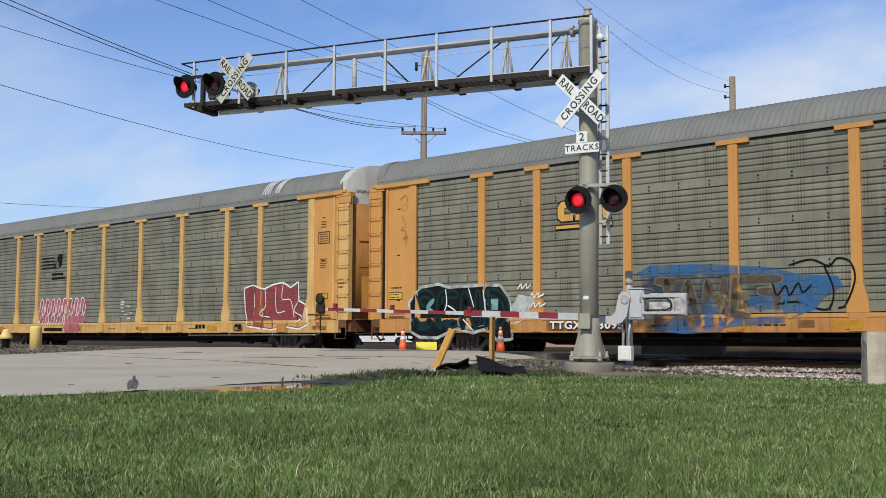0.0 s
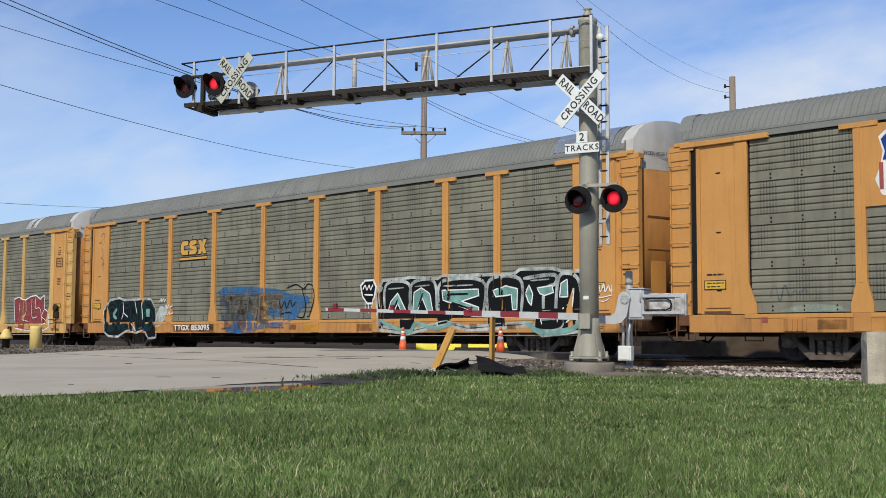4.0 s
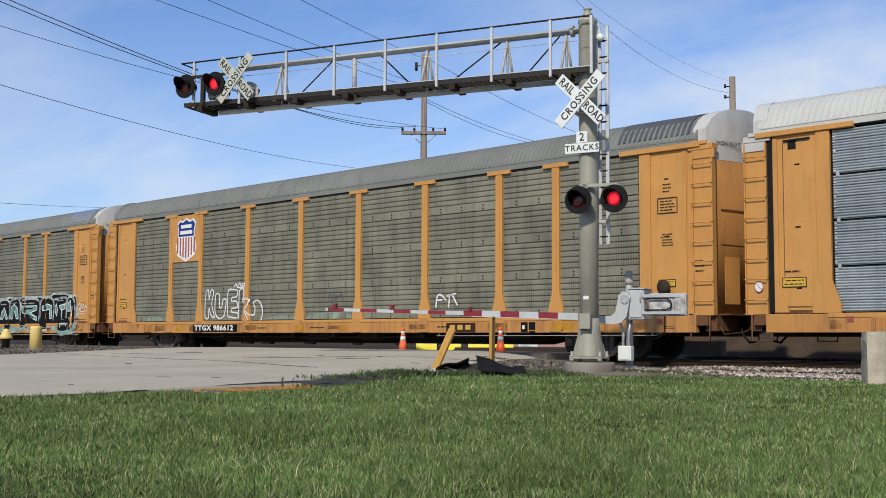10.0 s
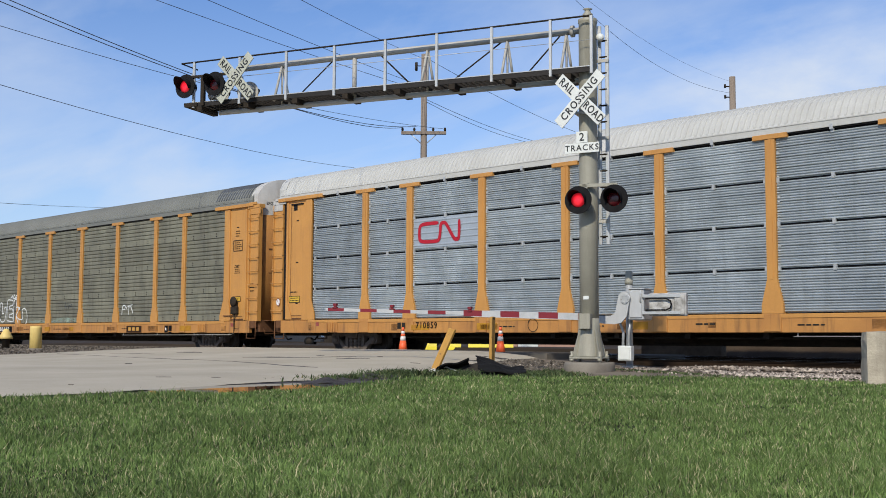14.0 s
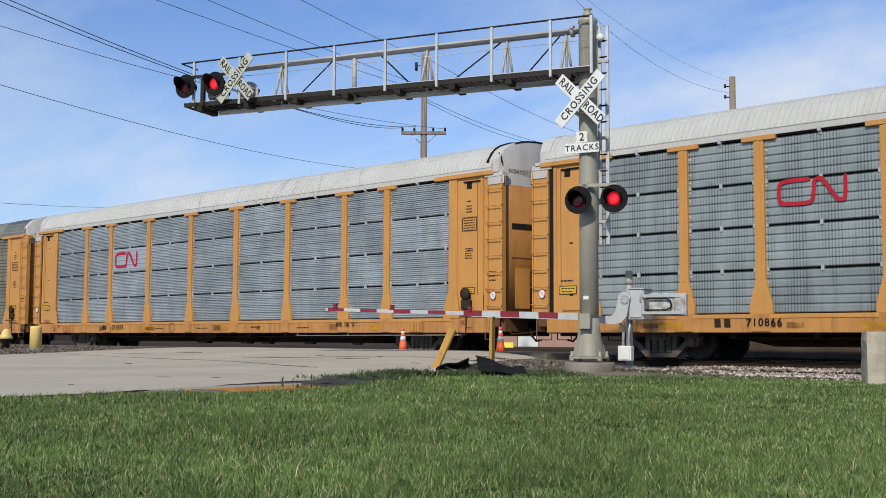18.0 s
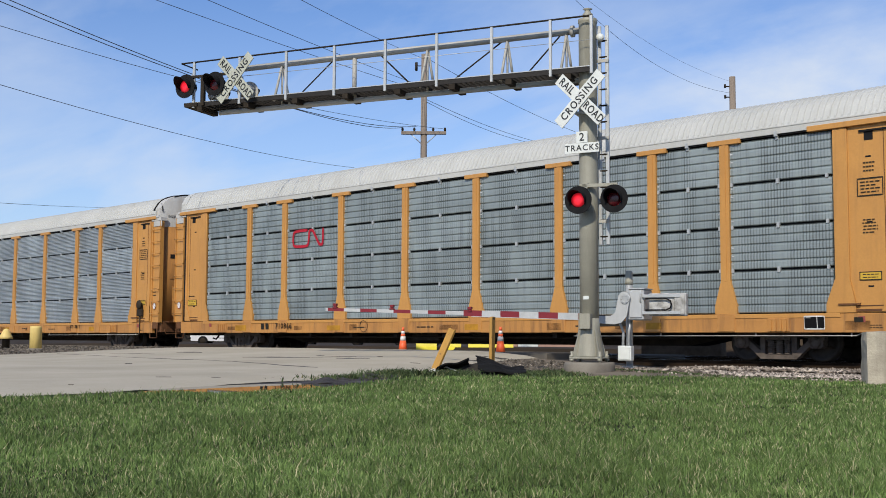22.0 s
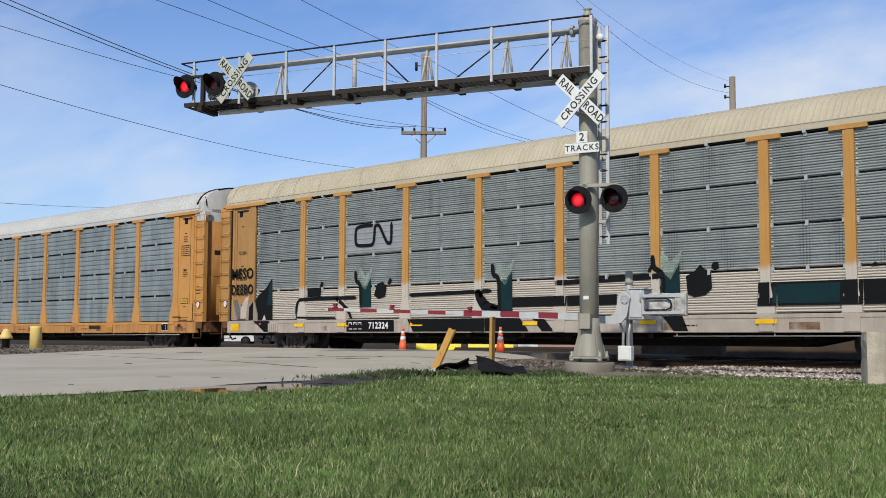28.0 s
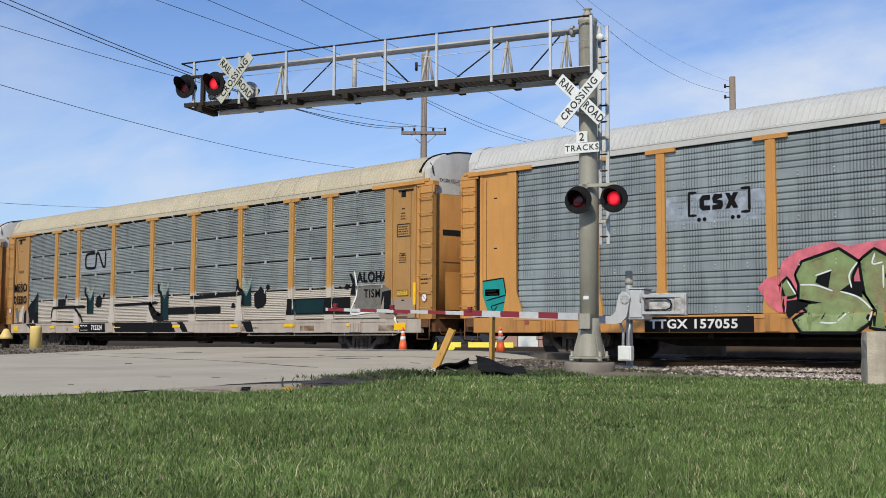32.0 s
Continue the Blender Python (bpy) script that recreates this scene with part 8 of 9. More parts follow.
for pts in ([(7.25, 2.05), (7.2, 1.6), (7.22, 1.15), (7.42, 1.12), (7.45, 1.45), (7.6, 1.2), (7.8, 1.15), (7.62, 1.6), (7.72, 2.02), (7.55, 2.1), (7.45, 1.75), (7.4, 2.1), (7.25, 2.05)],
            [(7.85, 1.95), (7.83, 1.35), (8.05, 1.1), (8.35, 1.15), (8.46, 1.4), (8.5, 1.74), (8.3, 1.72), (8.25, 1.5), (8.1, 1.5), (8.08, 1.93), (7.85, 1.95)],
            [(8.6, 1.15), (8.6, 1.6), (8.63, 2.05), (8.95, 2.08), (9.18, 2.03), (9.13, 1.84), (8.86, 1.8), (8.85, 1.68), (9.12, 1.67), (9.18, 1.47), (8.86, 1.42), (8.86, 1.3), (9.2, 1.26), (9.18, 1.1), (8.6, 1.15)],
            [(9.27, 1.1), (9.27, 1.6), (9.31, 2.05), (9.55, 2.07), (9.50, 1.65), (9.70, 1.74), (9.89, 1.72), (9.86, 1.56), (9.67, 1.37), (9.76, 1.2), (9.90, 1.03)],
            [(9.67, 1.37), (9.90, 1.22), (10.16, 1.20), (10.21, 1.42), (10.12, 1.60), (10.35, 1.68), (10.57, 1.52), (10.64, 1.25), (10.56, 0.97)],
            [(8.95, 2.17), (9.1, 2.27), (9.15, 2.15), (9.3, 2.3), (9.4, 2.18), (9.5, 2.28), (9.69, 2.2), (9.5, 2.16), (9.2, 2.14)],
            [(18.9, 1.3), (18.95, 1.6), (19.1, 1.66), (19.3, 1.5)], [(18.95, 1.5), (19.15, 1.52)], [(19.35, 1.62), (19.7, 1.68)], [(19.45, 1.65), (19.4, 1.3)], [(19.55, 1.65), (19.75, 1.35)]):
    d.curve(pts, 0.05, 3, 0)
d.done()
d = Decal(CAR_C, "graffiti", [P_NAVY], "faint dark sprayed tags")
for u0, z0, k in ((14.1, 1.6, 1.0), (2.8, 1.35, 1.3)):
    d.curve([(u0 + 0.09 * i * k, z0 + (0.22 if i % 2 else 0.0) + 0.08 * math.sin(i * 2.3)) for i in range(9)], 0.03, 3, 0)
d.done()
d = Decal(CAR_C, "graffiti", [P_MIST], "pale turquoise overspray along the panels' foot")
for u0, u1, z1 in ((10.7, 12.5, 1.16), (12.9, 15.3, 1.24), (3.0, 4.6, 1.2)):
    d.fill([(u0, 1.03), (u1, 1.03), (u1 - 0.2, z1 - 0.05), ((u0 + u1) / 2, z1), (u0 + 0.3, z1 - 0.06)], 1, 0)
d.done()
black_plate(CAR_C, 6.5, 9.25, 0.62, 0.88, "TTGX 986612", 7.88, 0.25, 0.0, 2.40, None, 0.032)
d = Decal(CAR_C, "sill_marking", [E_BLACK, E_WHITE])
d.rect(22.13, 22.36, 0.60, 0.86, 3, 0).rect(22.40, 22.62, 0.66, 0.86, 3, 0).rect(22.40, 22.62, 0.58, 0.63, 3, 0).rect(22.18, 22.26, 0.68, 0.78, 5, 1)
d.done()

d = Decal(CAR_C, "number_panel", [P_PLATE, E_ORANGE], "dark brown plate with worn orange marks")
d.rect(19.36, 20.48, 0.60, 0.86, 2, 0)
for k in range(3):
    d.rect(19.50 + 0.30 * k, 19.70 + 0.30 * k, 0.67, 0.80, 4, 1)
d.done()

# fourth and fifth: red looped emblem and black numbers
def emblem_sheet(car, u0, u1, z0, z1, sheet):
    """A smoother, paler sheet that carries the emblem."""
    bm = bmesh.new()
    prof = [(0.03, z0)]
    n = 5
    for k in range(n):
        z = z0 + (z1 - z0) * (k + 0.5) / n
        prof += [(-0.010, z0 + (z1 - z0) * k / n + 0.012), (-0.010, z - 0.03), (-0.022, z - 0.012), (-0.022, z + 0.012), (-0.010, z + 0.03)]
    prof += [(-0.010, z1 - 0.01), (0.03, z1)]
    prism(bm, prof, "x", u0, u1)
    part("emblem_plate", bm, sheet, car, "smooth pale galvanised sheet behind the emblem")


class OnSheet(Decal):
    """Paint on the emblem's sheet."""

    def y(self, u, z, layer):
        return -0.026 - 0.002 * layer


emblem_sheet(CAR_D, 7.02, 9.60, 3.02, 3.90, PALE_SHEET)
emblem_sheet(CAR_F, 7.02, 9.60, 3.02, 3.90, DULL_SHEET)
noodle(CAR_D, 7.28, 8.88, 3.20, 3.72, 0.105, E_RED, "red looped line emblem")
d = Decal(CAR_D, "sill_marking", [STENCIL])
d.rect(6.40, 6.55, 0.70, 0.88, 2, 0).rect(6.62, 6.77, 0.70, 0.88, 2, 0).lines(16.5, 17.2, 0.72, 0.84, 1, 2, 0)
ring = [(11.6 + 0.17 * math.cos(a), 0.78 + 0.17 * math.sin(a)) for a in [2 * math.pi * k / 20 for k in range(21)]]
d.stroke(ring, 0.02, 2, 0)
d.done()
d = Decal(CAR_D, "sill_marking", [E_BLACK])
for k in range(8):
    if k not in (3, 6):
        d.border(21.05 + 0.105 * k, 21.11 + 0.105 * k, 0.79, 0.90, 0.03, 2, 0)
d.done()
side_words(CAR_D, "710859", 7.62, 0.79, 0.25, E_BLACK, 1.0, 0.003, 1.2)
noodle(CAR_E, 7.34, 8.86, 3.38, 3.89, 0.09, E_RED, "red looped line emblem")
d = Decal(CAR_E, "sill_marking", [STENCIL])
d.rect(5.70, 5.86, 0.70, 0.90, 2, 0).rect(5.95, 6.11, 0.70, 0.90, 2, 0).rect(19.65, 20.55, 0.74, 0.88, 2, 0)
ring = [(10.9 + 0.17 * math.cos(a), 0.78 + 0.17 * math.sin(a)) for a in [2 * math.pi * k / 20 for k in range(21)]]
d.stroke(ring, 0.02, 2, 0)
d.rect(26.3, 26.5, 0.8, 0.9, 3, 0)
d.done()
d = Decal(CAR_E, "placard_holder", [E_WHITE, E_BLACK], "small black placard in a white frame")
d.rect(25.2, 25.65, 0.66, 0.93, 3, 1)
d.border(25.2, 25.65, 0.66, 0.93, 0.025, 4, 0)
d.rect(25.48, 25.495, 0.68, 0.92, 4, 0).rect(25.22, 25.63, 0.725, 0.74, 4, 0).lines(25.23, 25.36, 0.83, 0.92, 2, 4, 0)
d.done()
side_words(CAR_E, "710866", 6.95, 0.80, 0.25, E_BLACK, 1.0, 0.003, 1.2)

# sixth: black looped emblem, painted mural along the foot
noodle(CAR_F, 7.5, 9.12, 3.24, 3.84, 0.105, E_BLACK, "black looped line emblem")
side_words(CAR_F, "MESO", 1.64, 2.59, 0.50, P_BLACK, 0.86, 0.012, 1.05, 5, 1.24, 0.04)
side_words(CAR_F, "DEEBO", 1.64, 2.05, 0.46, P_BLACK, 0.76, 0.012, 1.12, 5, 1.24, 0.04)
side_words(CAR_F, "ALOHA", 25.32, 2.26, 0.44, P_BLACK, 0.86, 0.012, 1.05, 4, 1.45)
side_words(CAR_F, "TISM", 25.32, 1.76, 0.36, P_BLACK, 0.9, 0.006, 1.15, 4)
side_words(CAR_F, "712324", 1.55, 3.32, 0.17, STENCIL, 0.9, 0.0, 1.0, 1)
d = Decal(CAR_F, "mural", [P_BLACK, P_DTEAL, P_MIST, P_GREY, P_TAN, P_WHITE], "sprayed mural of dark bands and patches on tan paint")
d.fill([(0.95, 1.02), (0.95, 1.72), (1.3, 1.72), (1.5, 1.3), (1.48, 1.02)], 2, 3)
d.fill([(1.45, 1.02), (1.5, 1.4), (1.75, 1.75), (1.98, 1.85), (2.0, 1.02)], 2, 4)
d.fill([(2.02, 1.02), (2.05, 1.45), (2.5, 1.85), (2.95, 2.1), (3.25, 2.4), (3.3, 1.02)], 2, 0)
d.fill([(3.0, 1.5), (3.12, 2.2), (3.26, 2.35), (3.26, 1.5)], 4, 1)
d.fill([(2.75, 1.02), (2.85, 1.2), (2.95, 1.02)], 4, 4)
for pts, m in (([(5.15, 1.72), (5.15, 2.0), (5.6, 2.02), (5.85, 2.0), (5.8, 1.74)], 0), ([(8.35, 1.72), (8.5, 2.05), (8.75, 2.12), (8.9, 1.95), (8.85, 1.66), (8.55, 1.6)], 0), ([(19.32, 1.48), (19.28, 1.9), (19.5, 2.0), (19.66, 2.16), (19.78, 2.05), (19.95, 1.98), (19.97, 1.6), (19.8, 1.45), (19.5, 1.4)], 0), ([(19.95, 2.08), (20.0, 2.2), (20.14, 2.2), (20.16, 2.06), (20.05, 2.0)], 0),
               ([(17.95, 1.45), (18.0, 1.62), (18.15, 1.62), (18.2, 1.46)], 0), ([(24.0, 1.95), (24.1, 2.1), (24.3, 2.05), (24.2, 1.92)], 0), ([(23.7, 1.95), (23.8, 2.05), (23.9, 1.95)], 0)):
    d.fill(pts, 2, m)
for u in (5.75, 8.95, 18.2):
    d.fill([(u, 2.05), (u + 0.1, 2.22), (u + 0.2, 2.15), (u + 0.12, 2.0)], 2, 0)
d.curve([(4.62, 1.06), (4.58, 1.35), (4.7, 1.6), (5.2, 1.66), (7.5, 1.66)], 0.11, 2, 0)
d.curve([(6.6, 1.63), (7.0, 1.45), (7.3, 1.06)], 0.12, 2, 0)
d.curve([(4.7, 1.08), (6.6, 1.04)], 0.06, 2, 0)
d.stroke([(9.95, 1.68), (13.1, 1.72)], 0.11, 2, 0)
d.curve([(12.75, 1.7), (12.95, 1.4), (13.3, 1.28), (13.8, 1.25)], 0.13, 2, 0)
d.rect(13.75, 17.3, 1.27, 1.53, 2, 0)
d.stroke([(15.4, 1.86), (18.6, 1.93)], 0.13, 2, 0)
d.rect(21.14, 24.3, 1.17, 1.69, 2, 0)
d.rect(21.5, 23.05, 1.22, 1.64, 4, 1)
for u, top, foot in ((7.70, 2.30, 1.36), (13.38, 2.28, 1.06), (18.60, 2.26, 1.50)):
    d.fill([(u, foot), (u, top - 0.3), (u + 0.1, top - 0.25), (u + 0.28, top - 0.3), (u + 0.50, top), (u + 0.52, foot)], 3, 1)
    d.fill([(u - 0.1, top - 0.05), (u + 0.08, top - 0.28), (u + 0.26, top - 0.42), (u + 0.48, top - 0.1), (u + 0.6, top + 0.3), (u + 0.42, top + 0.12), (u + 0.25, top), (u + 0.05, top + 0.3)], 4, 2)
    d.curve([(u - 0.2, top + 0.12), (u - 0.16, top - 0.12), (u + 0.02, top - 0.28), (u + 0.06, foot + 0.1)], 0.13, 5, 0)
d.curve([(13.45, 1.1), (13.0, 1.25), (12.7, 1.62)], 0.28, 2, 0)
d.fill([(24.45, 1.2), (24.6, 1.75), (24.55, 2.0), (25.9, 2.0), (26.1, 1.9), (26.25, 1.2)], 2, 3)
d.fill([(25.7, 1.25), (25.75, 1.8), (26.2, 1.85), (26.2, 1.25)], 3, 0)
d.curve([(24.5, 2.45), (24.6, 2.0), (24.58, 1.7), (24.35, 1.18), (25.2, 1.22), (26.1, 1.2), (26.3, 1.1), (26.5, 0.8), (26.55, 0.65)], 0.06, 5, 5)
d.fill([(24.3, 1.75), (24.55, 1.75), (24.5, 2.2), (24.35, 2.4), (24.25, 2.4), (24.4, 2.1)], 4, 0)
# along the sill
d.fill([(10.1, 0.62), (9.9, 0.98), (14.2, 0.98), (14.5, 0.62)], 2, 0)
d.fill([(14.6, 0.98), (15.0, 0.98), (15.35, 0.62), (14.95, 0.62)], 2, 0)
d.fill([(18.65, 0.98), (19.2, 0.98), (19.35, 0.62), (18.95, 0.62)], 2, 0)
d.fill([(2.3, 0.98), (3.2, 0.98), (3.3, 0.62), (2.9, 0.62)], 2, 0)
d.done()
black_plate(CAR_F, 7.15, 9.3, 0.62, 0.97, "712324", 8.62, 0.27, 0.62)
for u in (0.98, 4.55, 6.75, 10.0, 14.3, 18.0, 21.1, 24.2, 26.35):
    d = Decal(CAR_F, "reflector", [REFLECT])
    d.rect(u, u + 0.5, 0.78 if u not in (0.98, 26.35) else 0.66, 0.88, 6, 0)
    d.done()
d = Decal(CAR_F, "reflector", [REFLECT])
d.rect(27.12, 27.24, 1.4, 2.05, 10, 0)
d.done()

# last: block emblem in brackets, black number panel, pink and green piece
d = Decal(CAR_G, "emblem", [E_PALE, E_BLACK], "dark block emblem between brackets on pale patch")
def en(pts):
    """Drawn a little smaller, about the emblem's middle."""
    return [(8.42 + (u - 8.37) * 0.88, 3.55 + (z - 3.60) * 0.82) for u, z in pts]


d.rect(7.0, 9.6, 3.12, 3.80, 1, 0)
d.stroke(en([(7.68, 3.95), (7.48, 3.95), (7.48, 3.30), (7.68, 3.30)]), 0.07, 2, 1)
d.stroke(en([(9.05, 3.95), (9.26, 3.95), (9.26, 3.30), (9.05, 3.30)]), 0.07, 2, 1)
for k, shape in enumerate(([(0.0, 0.1), (0.1, 0.0), (0.36, 0.0), (0.36, 0.14), (0.16, 0.15), (0.16, 0.3), (0.36, 0.31), (0.36, 0.46), (0.1, 0.46), (0.0, 0.36)],
                           [(0.0, 0.0), (0.3, 0.0), (0.36, 0.1), (0.34, 0.25), (0.15, 0.3), (0.34, 0.34), (0.32, 0.46), (0.06, 0.46), (0.0, 0.36), (0.02, 0.2), (0.2, 0.16), (0.0, 0.13)],
                           [(0.0, 0.0), (0.14, 0.0), (0.2, 0.1), (0.26, 0.0), (0.42, 0.0), (0.30, 0.23), (0.42, 0.46), (0.26, 0.46), (0.2, 0.36), (0.14, 0.46), (0.0, 0.46), (0.11, 0.23)])):
    d.fill(en([(7.80 + 0.385 * k + 0.9 * x, 3.42 + 0.95 * y) for x, y in shape]), 2, 1)
for u in (7.78, 7.95, 8.78, 8.95):
    d.fill(en([(u + 0.06 * math.cos(a), 3.17 + 0.06 * math.sin(a)) for a in [2 * math.pi * k / 12 for k in range(12)]]), 2, 1)
d.done()
black_plate(CAR_G, 6.4, 9.3, 0.60, 0.95, "TTGX 157055", 7.75, 0.29, 0.0, 2.35, None, 0.032)
d = Decal(CAR_G, "graffiti", [P_HOT, P_BLACK, P_GREEN, P_GREEN2, P_WHITE], "pink, black and green sprayed graffiti")
d.fill([(9.37, 1.57), (9.55, 1.75), (9.9, 1.85), (9.97, 2.13), (10.33, 2.36), (11.1, 2.52), (11.48, 2.40), (12.3, 2.50), (13.4, 2.5), (14.6, 2.6), (15.6, 2.3), (15.9, 1.6), (15.4, 1.0), (9.9, 1.02), (9.66, 1.19)], 1, 0)
ess = [(10.30, 1.83), (10.46, 2.09), (10.85, 2.20), (11.27, 2.32), (11.67, 2.05), (11.54, 1.78), (11.52, 1.55), (11.80, 1.35), (11.98, 1.07), (11.90, 0.80), (11.64, 0.61), (10.42, 0.61), (10.26, 0.85), (10.56, 1.01), (10.37, 1.26), (10.38, 1.62)]
tee = [(11.74, 2.06), (12.04, 2.28), (12.3, 2.12), (13.3, 2.42), (13.4, 2.05), (12.9, 1.95), (12.85, 1.4), (13.0, 0.8), (12.5, 0.62), (11.96, 0.70), (12.04, 1.07), (11.84, 1.38), (11.78, 1.75)]
oh = [(13.3, 0.8), (13.4, 2.0), (13.8, 2.4), (14.6, 2.45), (15.3, 2.2), (15.5, 1.5), (15.2, 0.85), (14.4, 0.6)]
petal = [(9.96, 1.62), (10.08, 1.75), (10.28, 1.40), (10.05, 1.36)]
for shape in (ess, tee, oh, petal):
    d.stroke([*shape, shape[0]], 0.13, 3, 1)
    d.fill(shape, 4, 2)
d.fill([(10.28, 0.86), (10.6, 1.0), (11.2, 0.95), (11.95, 1.0), (11.88, 0.80), (11.62, 0.62), (10.44, 0.62)], 5, 3)
for shape in ([(10.74, 1.65), (10.79, 1.79), (11.10, 1.88), (11.03, 1.52)], [(10.85, 0.83), (11.07, 1.15), (11.48, 1.06), (11.19, 0.83)], [(11.29, 1.46), (11.58, 1.65), (11.76, 1.64), (11.77, 1.31)],
              [(9.94, 1.47), (10.02, 1.27), (10.40, 1.30), (10.67, 1.21), (10.39, 1.06), (10.15, 0.90), (10.02, 1.02)], [(12.25, 1.72), (12.30, 1.95), (12.55, 1.95), (12.5, 1.5)], [(13.9, 1.2), (13.95, 1.8), (14.4, 2.0), (14.8, 1.7), (14.7, 1.2), (14.3, 1.05)]):
    d.fill(shape, 7, 1)
d.curve([(10.37, 1.28), (10.7, 1.22), (11.07, 1.15)], 0.06, 7, 1)
for pts in ([(10.40, 1.61), (10.75, 1.59), (11.12, 1.46)], [(11.31, 1.44), (11.69, 1.31), (11.97, 1.03), (11.92, 0.84)], [(11.54, 1.53), (11.50, 1.79), (11.67, 2.03)], [(10.86, 0.80), (11.19, 0.80), (11.5, 1.03)], [(10.76, 1.80), (11.10, 1.90)], [(10.10, 1.70), (10.28, 1.42)],
            [(12.05, 2.2), (12.0, 2.0), (12.2, 2.02)], [(12.22, 1.5), (12.22, 1.95)], [(12.8, 1.5), (12.9, 1.0)]):
    d.curve(pts, 0.035, 9, 4)
d.done()
d = Decal(CAR_G, "graffiti", [P_TURQ, P_BLACK], "turquoise sprayed patch with dark lines")
turq = [(0.99, 1.08), (0.99, 1.98), (1.85, 2.05), (1.94, 1.60), (1.88, 1.07)]
d.fill(turq, 2, 0)
d.stroke([(0.99, 1.98), (1.84, 2.05), (1.93, 1.62)], 0.035, 4, 1)
d.stroke([(1.24, 1.46), (1.94, 1.59)], 0.035, 4, 1)
d.stroke([(1.90, 1.41), (1.40, 1.30), (1.47, 1.14), (1.62, 1.30)], 0.03, 4, 1)
d.stroke([(1.56, 1.12), (1.86, 1.10)], 0.02, 4, 1)
d.done()

# bright tarred patch on the roof near one end, and pale runs of paint on another
def roof_patch(car, u0, u1, y1, material, label):
    ys = [0.02 + (y1 - 0.02) * i / 10 for i in range(11)]
    bm = bmesh.new()
    rows = []
    n = int((u1 - u0) / 0.05)
    for k in range(n + 1):
        u = u0 + (u1 - u0) * k / n
        lift = 0.026 + (0.012 if k % 3 == 0 else 0.0)
        rows.append([bm.verts.new((u, y - 0.01, 5.0 + 1.04 * (roof_z(y) - 5.0) + lift)) for y in ys])
    for p, q in zip(rows, rows[1:]):
        for i in range(10):
            bm.faces.new((p[i], q[i], q[i + 1], p[i + 1]))
    return part("roof_patch", bm, material, car, label)


DARK_SHEET = mat("dark_roof_sheet", (0.12, 0.125, 0.125), (0.08, 0.083, 0.085), 2, 0.5, 0.3, 0.1, 30)
SHINY = mat("shiny_bare_sheet", (0.50, 0.54, 0.60), (0.35, 0.38, 0.43), 3, 0.3, 0.7, 0.05, 30)
roof_patch(CAR_B, 25.2, 27.1, 1.3, SHINY, "bare shiny roof sheet")
roof_patch(CAR_C, 25.2, 27.3, 1.3, DARK_SHEET, "dark weathered roof sheet")
roof_patch(CAR_A, 23.3, 23.75, 0.9, HOOD_WHITE, "pale streak on the roof")
roof_patch(CAR_A, 24.0, 24.3, 0.9, HOOD_WHITE, "pale streak on the roof")

# ---------------------------------------------------------------- what moves


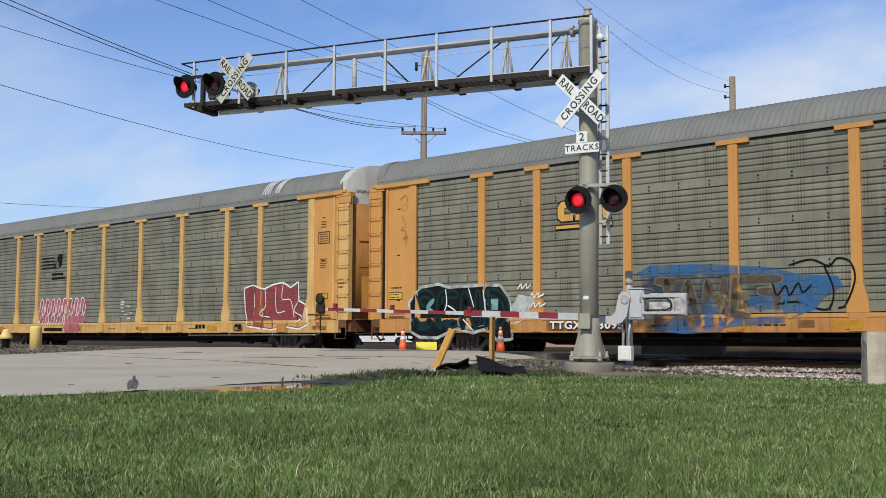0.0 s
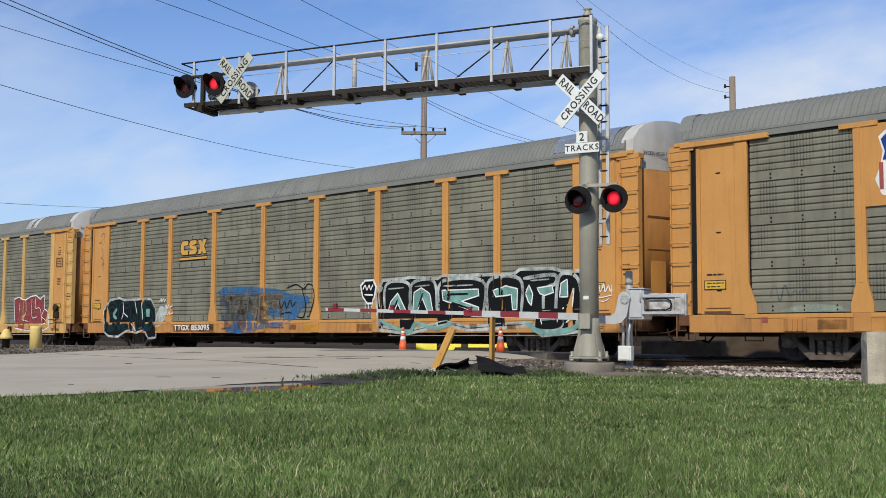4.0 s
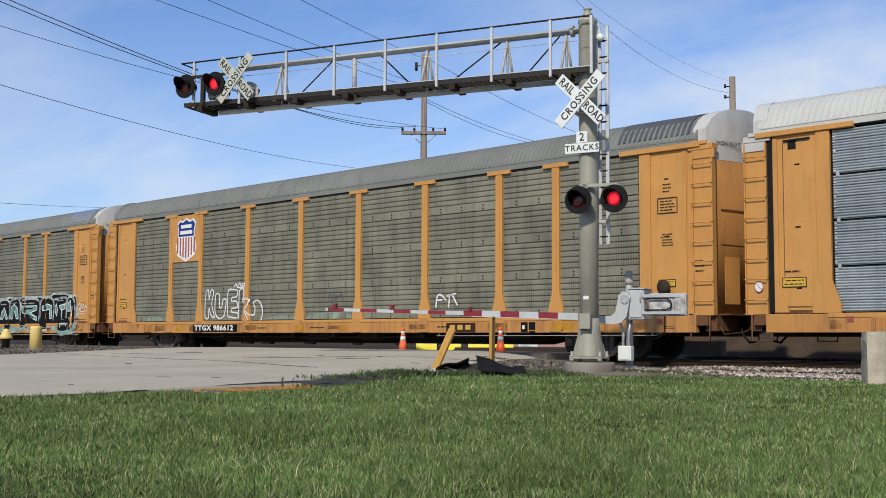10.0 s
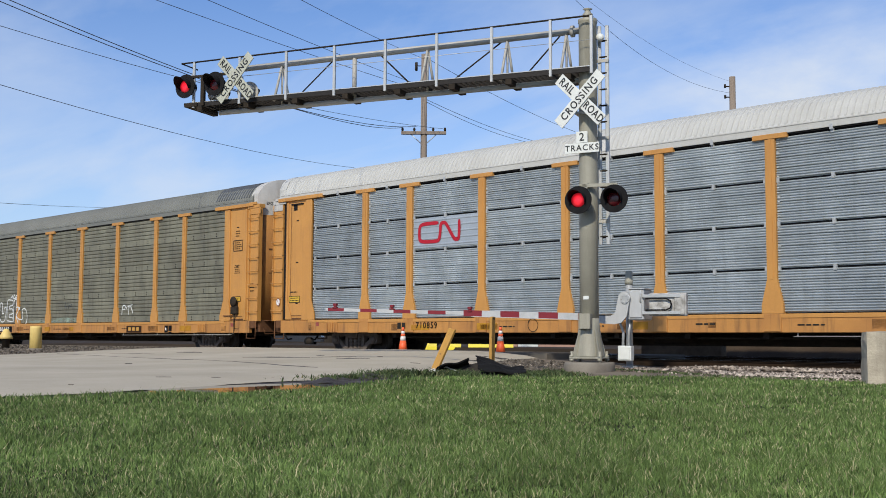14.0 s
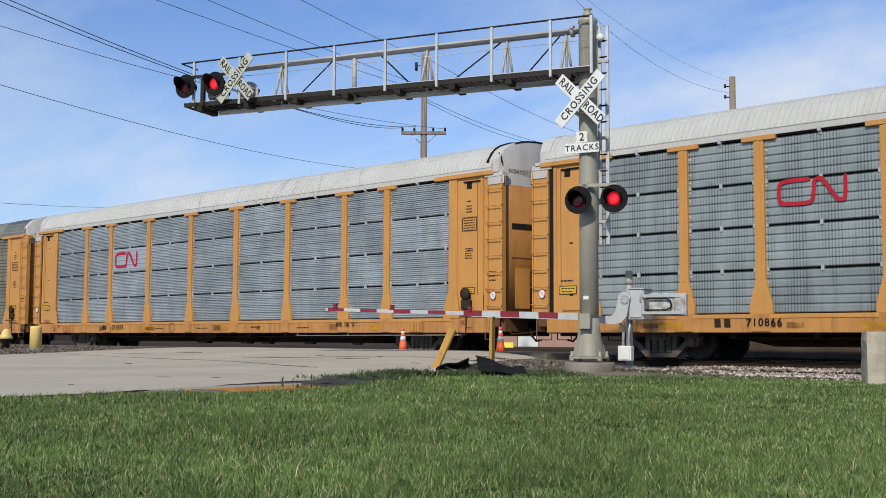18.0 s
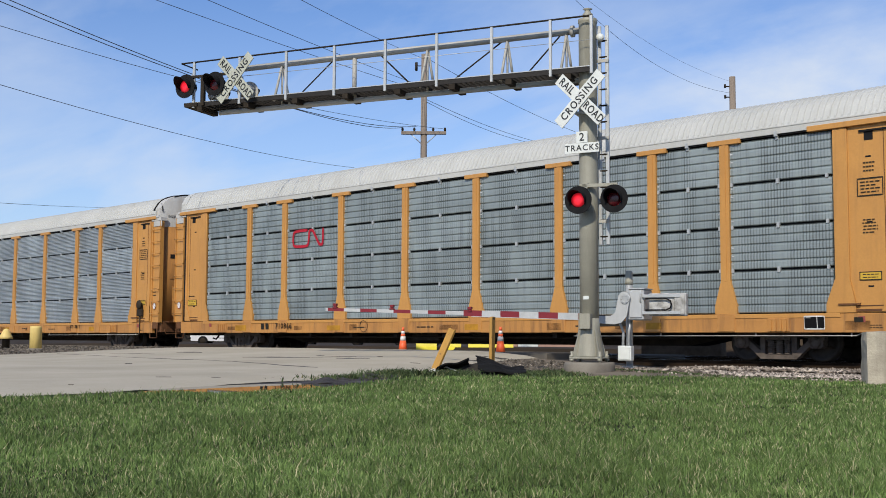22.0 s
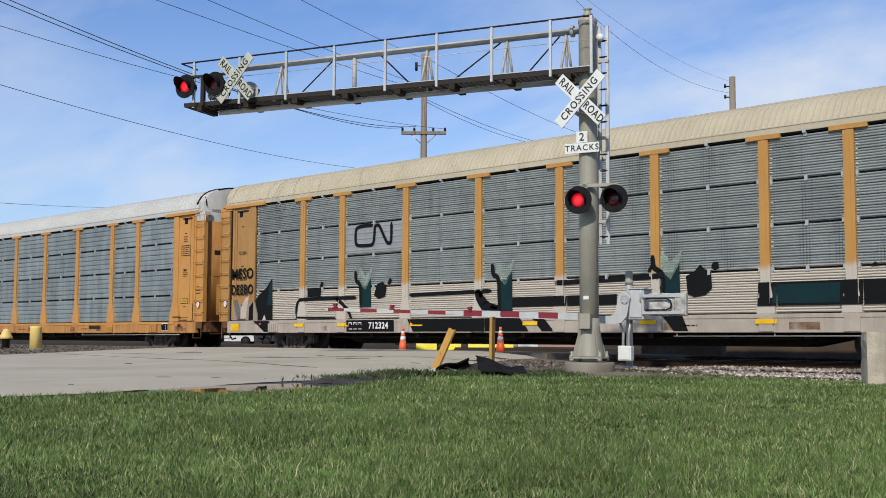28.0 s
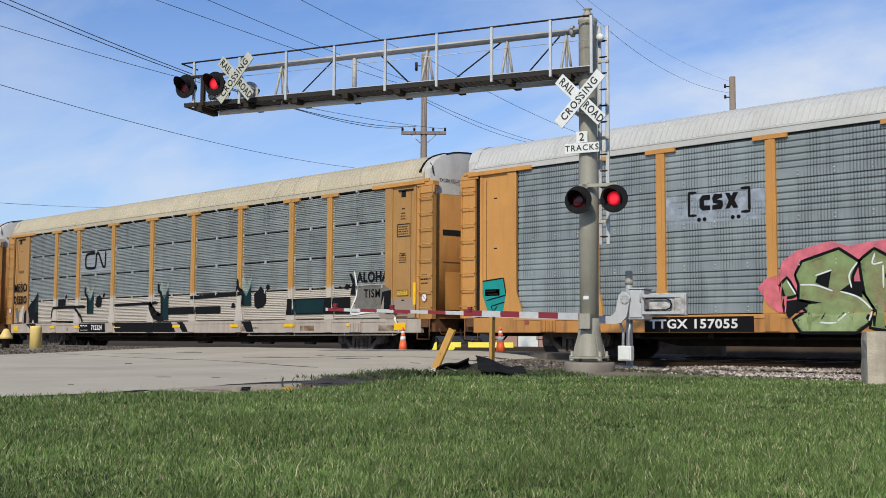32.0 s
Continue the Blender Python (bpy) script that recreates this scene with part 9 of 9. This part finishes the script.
def motions():
    # the train rolls past towards -X
    for car, off in CARS:
        walk(car, [(float(t), pose(travel(float(t)) + off, SIDE_Y, 0)) for t in range(33)])
    # wheels turn as far as the train rolls
    step = 4 / 30
    for ws, x in SPINS:
        rows = []
        for i in range(241):
            t = min(32.0, i * step)
            turn = math.degrees((travel(t) - travel(0)) / 0.42)
            rows.append((t, pose(x, 0, 0.42, 0, turn, 0)))
        walk(ws, rows)
    # crossing lights alternate: each lens turns its lit face forward or back
    for disc, first, (begin, period, lit) in FLASHERS:
        turns = []
        for k in range(-1, 22):
            turns += [begin + k * period, begin + k * period + lit]
        angle = 0.0 if first else 180.0
        rows = [(0.0, pose(0, 0, 0, 0, 0, angle))]
        for t in turns:
            if not 0.1 < t < 31.85:
                continue
            # a turn takes three frames and never straddles a whole second
            f = min((g for g in range(round(t * 30) - 3, round(t * 30) + 4) if all(h % 30 for h in (g, g + 1))), key=lambda g: abs(g - t * 30))
            for i in range(4):
                rows.append(((f - 1 + i) / 30, pose(0, 0, 0, 0, 0, angle + 60.0 * i)))
            angle += 180.0
        rows.append((32.0, pose(0, 0, 0, 0, 0, angle)))
        walk(disc, rows)
    # the pigeon stands on the road's edge, takes off and flies up past the arm
    stand = (-11.52, 6.65, -0.08)
    rows = [(0.0, stand, 50), (0.5, stand, 50), (0.6, (-12.24, 7.12, 0.05), 40), (0.7, (-12.36, 7.27, 0.15), 45), (0.8, (-12.53, 7.48, 0.44), 50), (0.9, (-12.76, 7.79, 0.68), 45), (1.0, (-12.97, 8.12, 1.03), 40), (1.1, (-13.11, 8.51, 1.38), 40),
            (1.2, (-13.18, 8.96, 1.75), 40), (1.3, (-13.22, 9.44, 2.16), 40), (1.4, (-13.22, 9.95, 2.67), 40), (1.5, (-13.27, 10.41, 3.14), 40), (1.6, (-13.23, 10.96, 3.66), 40), (1.7, (-13.12, 11.58, 4.16), 40), (1.8, (-12.97, 12.22, 4.74), 35),
            (1.9, (-12.86, 12.83, 5.36), 35), (2.0, (-12.75, 13.44, 5.98), 35), (2.2, (-12.47, 14.7, 7.3), 35), (3.0, (-10.5, 20.5, 12.0), 25), (10.0, (60.0, 90.0, 45.0), 5), (32.0, (300.0, 330.0, 70.0), 5)]
    walk(BIRD, [(t, pose(*p, 0, -up, 140 if t < 0.55 else 110 if t < 0.65 else 80)) for t, p, up in rows])
    for wing, s in WINGS:
        flap = [(0.0, pose(0.009, s * 0.0135, 0.009, 0, 0, s * 80)), (0.42, pose(0.009, s * 0.0135, 0.009, 0, 0, s * 80)), (0.5, pose(0.009, s * 0.0135, 0.009, s * 25, 0, s * 30))]
        for k in range(16):
            flap.append((0.6 + k / 10, pose(0.009, s * 0.0135, 0.009, s * (-28, 55, 20, 60, -30)[k % 5], 0, 0)))
        flap.append((32.0, pose(0.009, s * 0.0135, 0.009, s * 20, 0, 0)))
        walk(wing, flap)


motions()
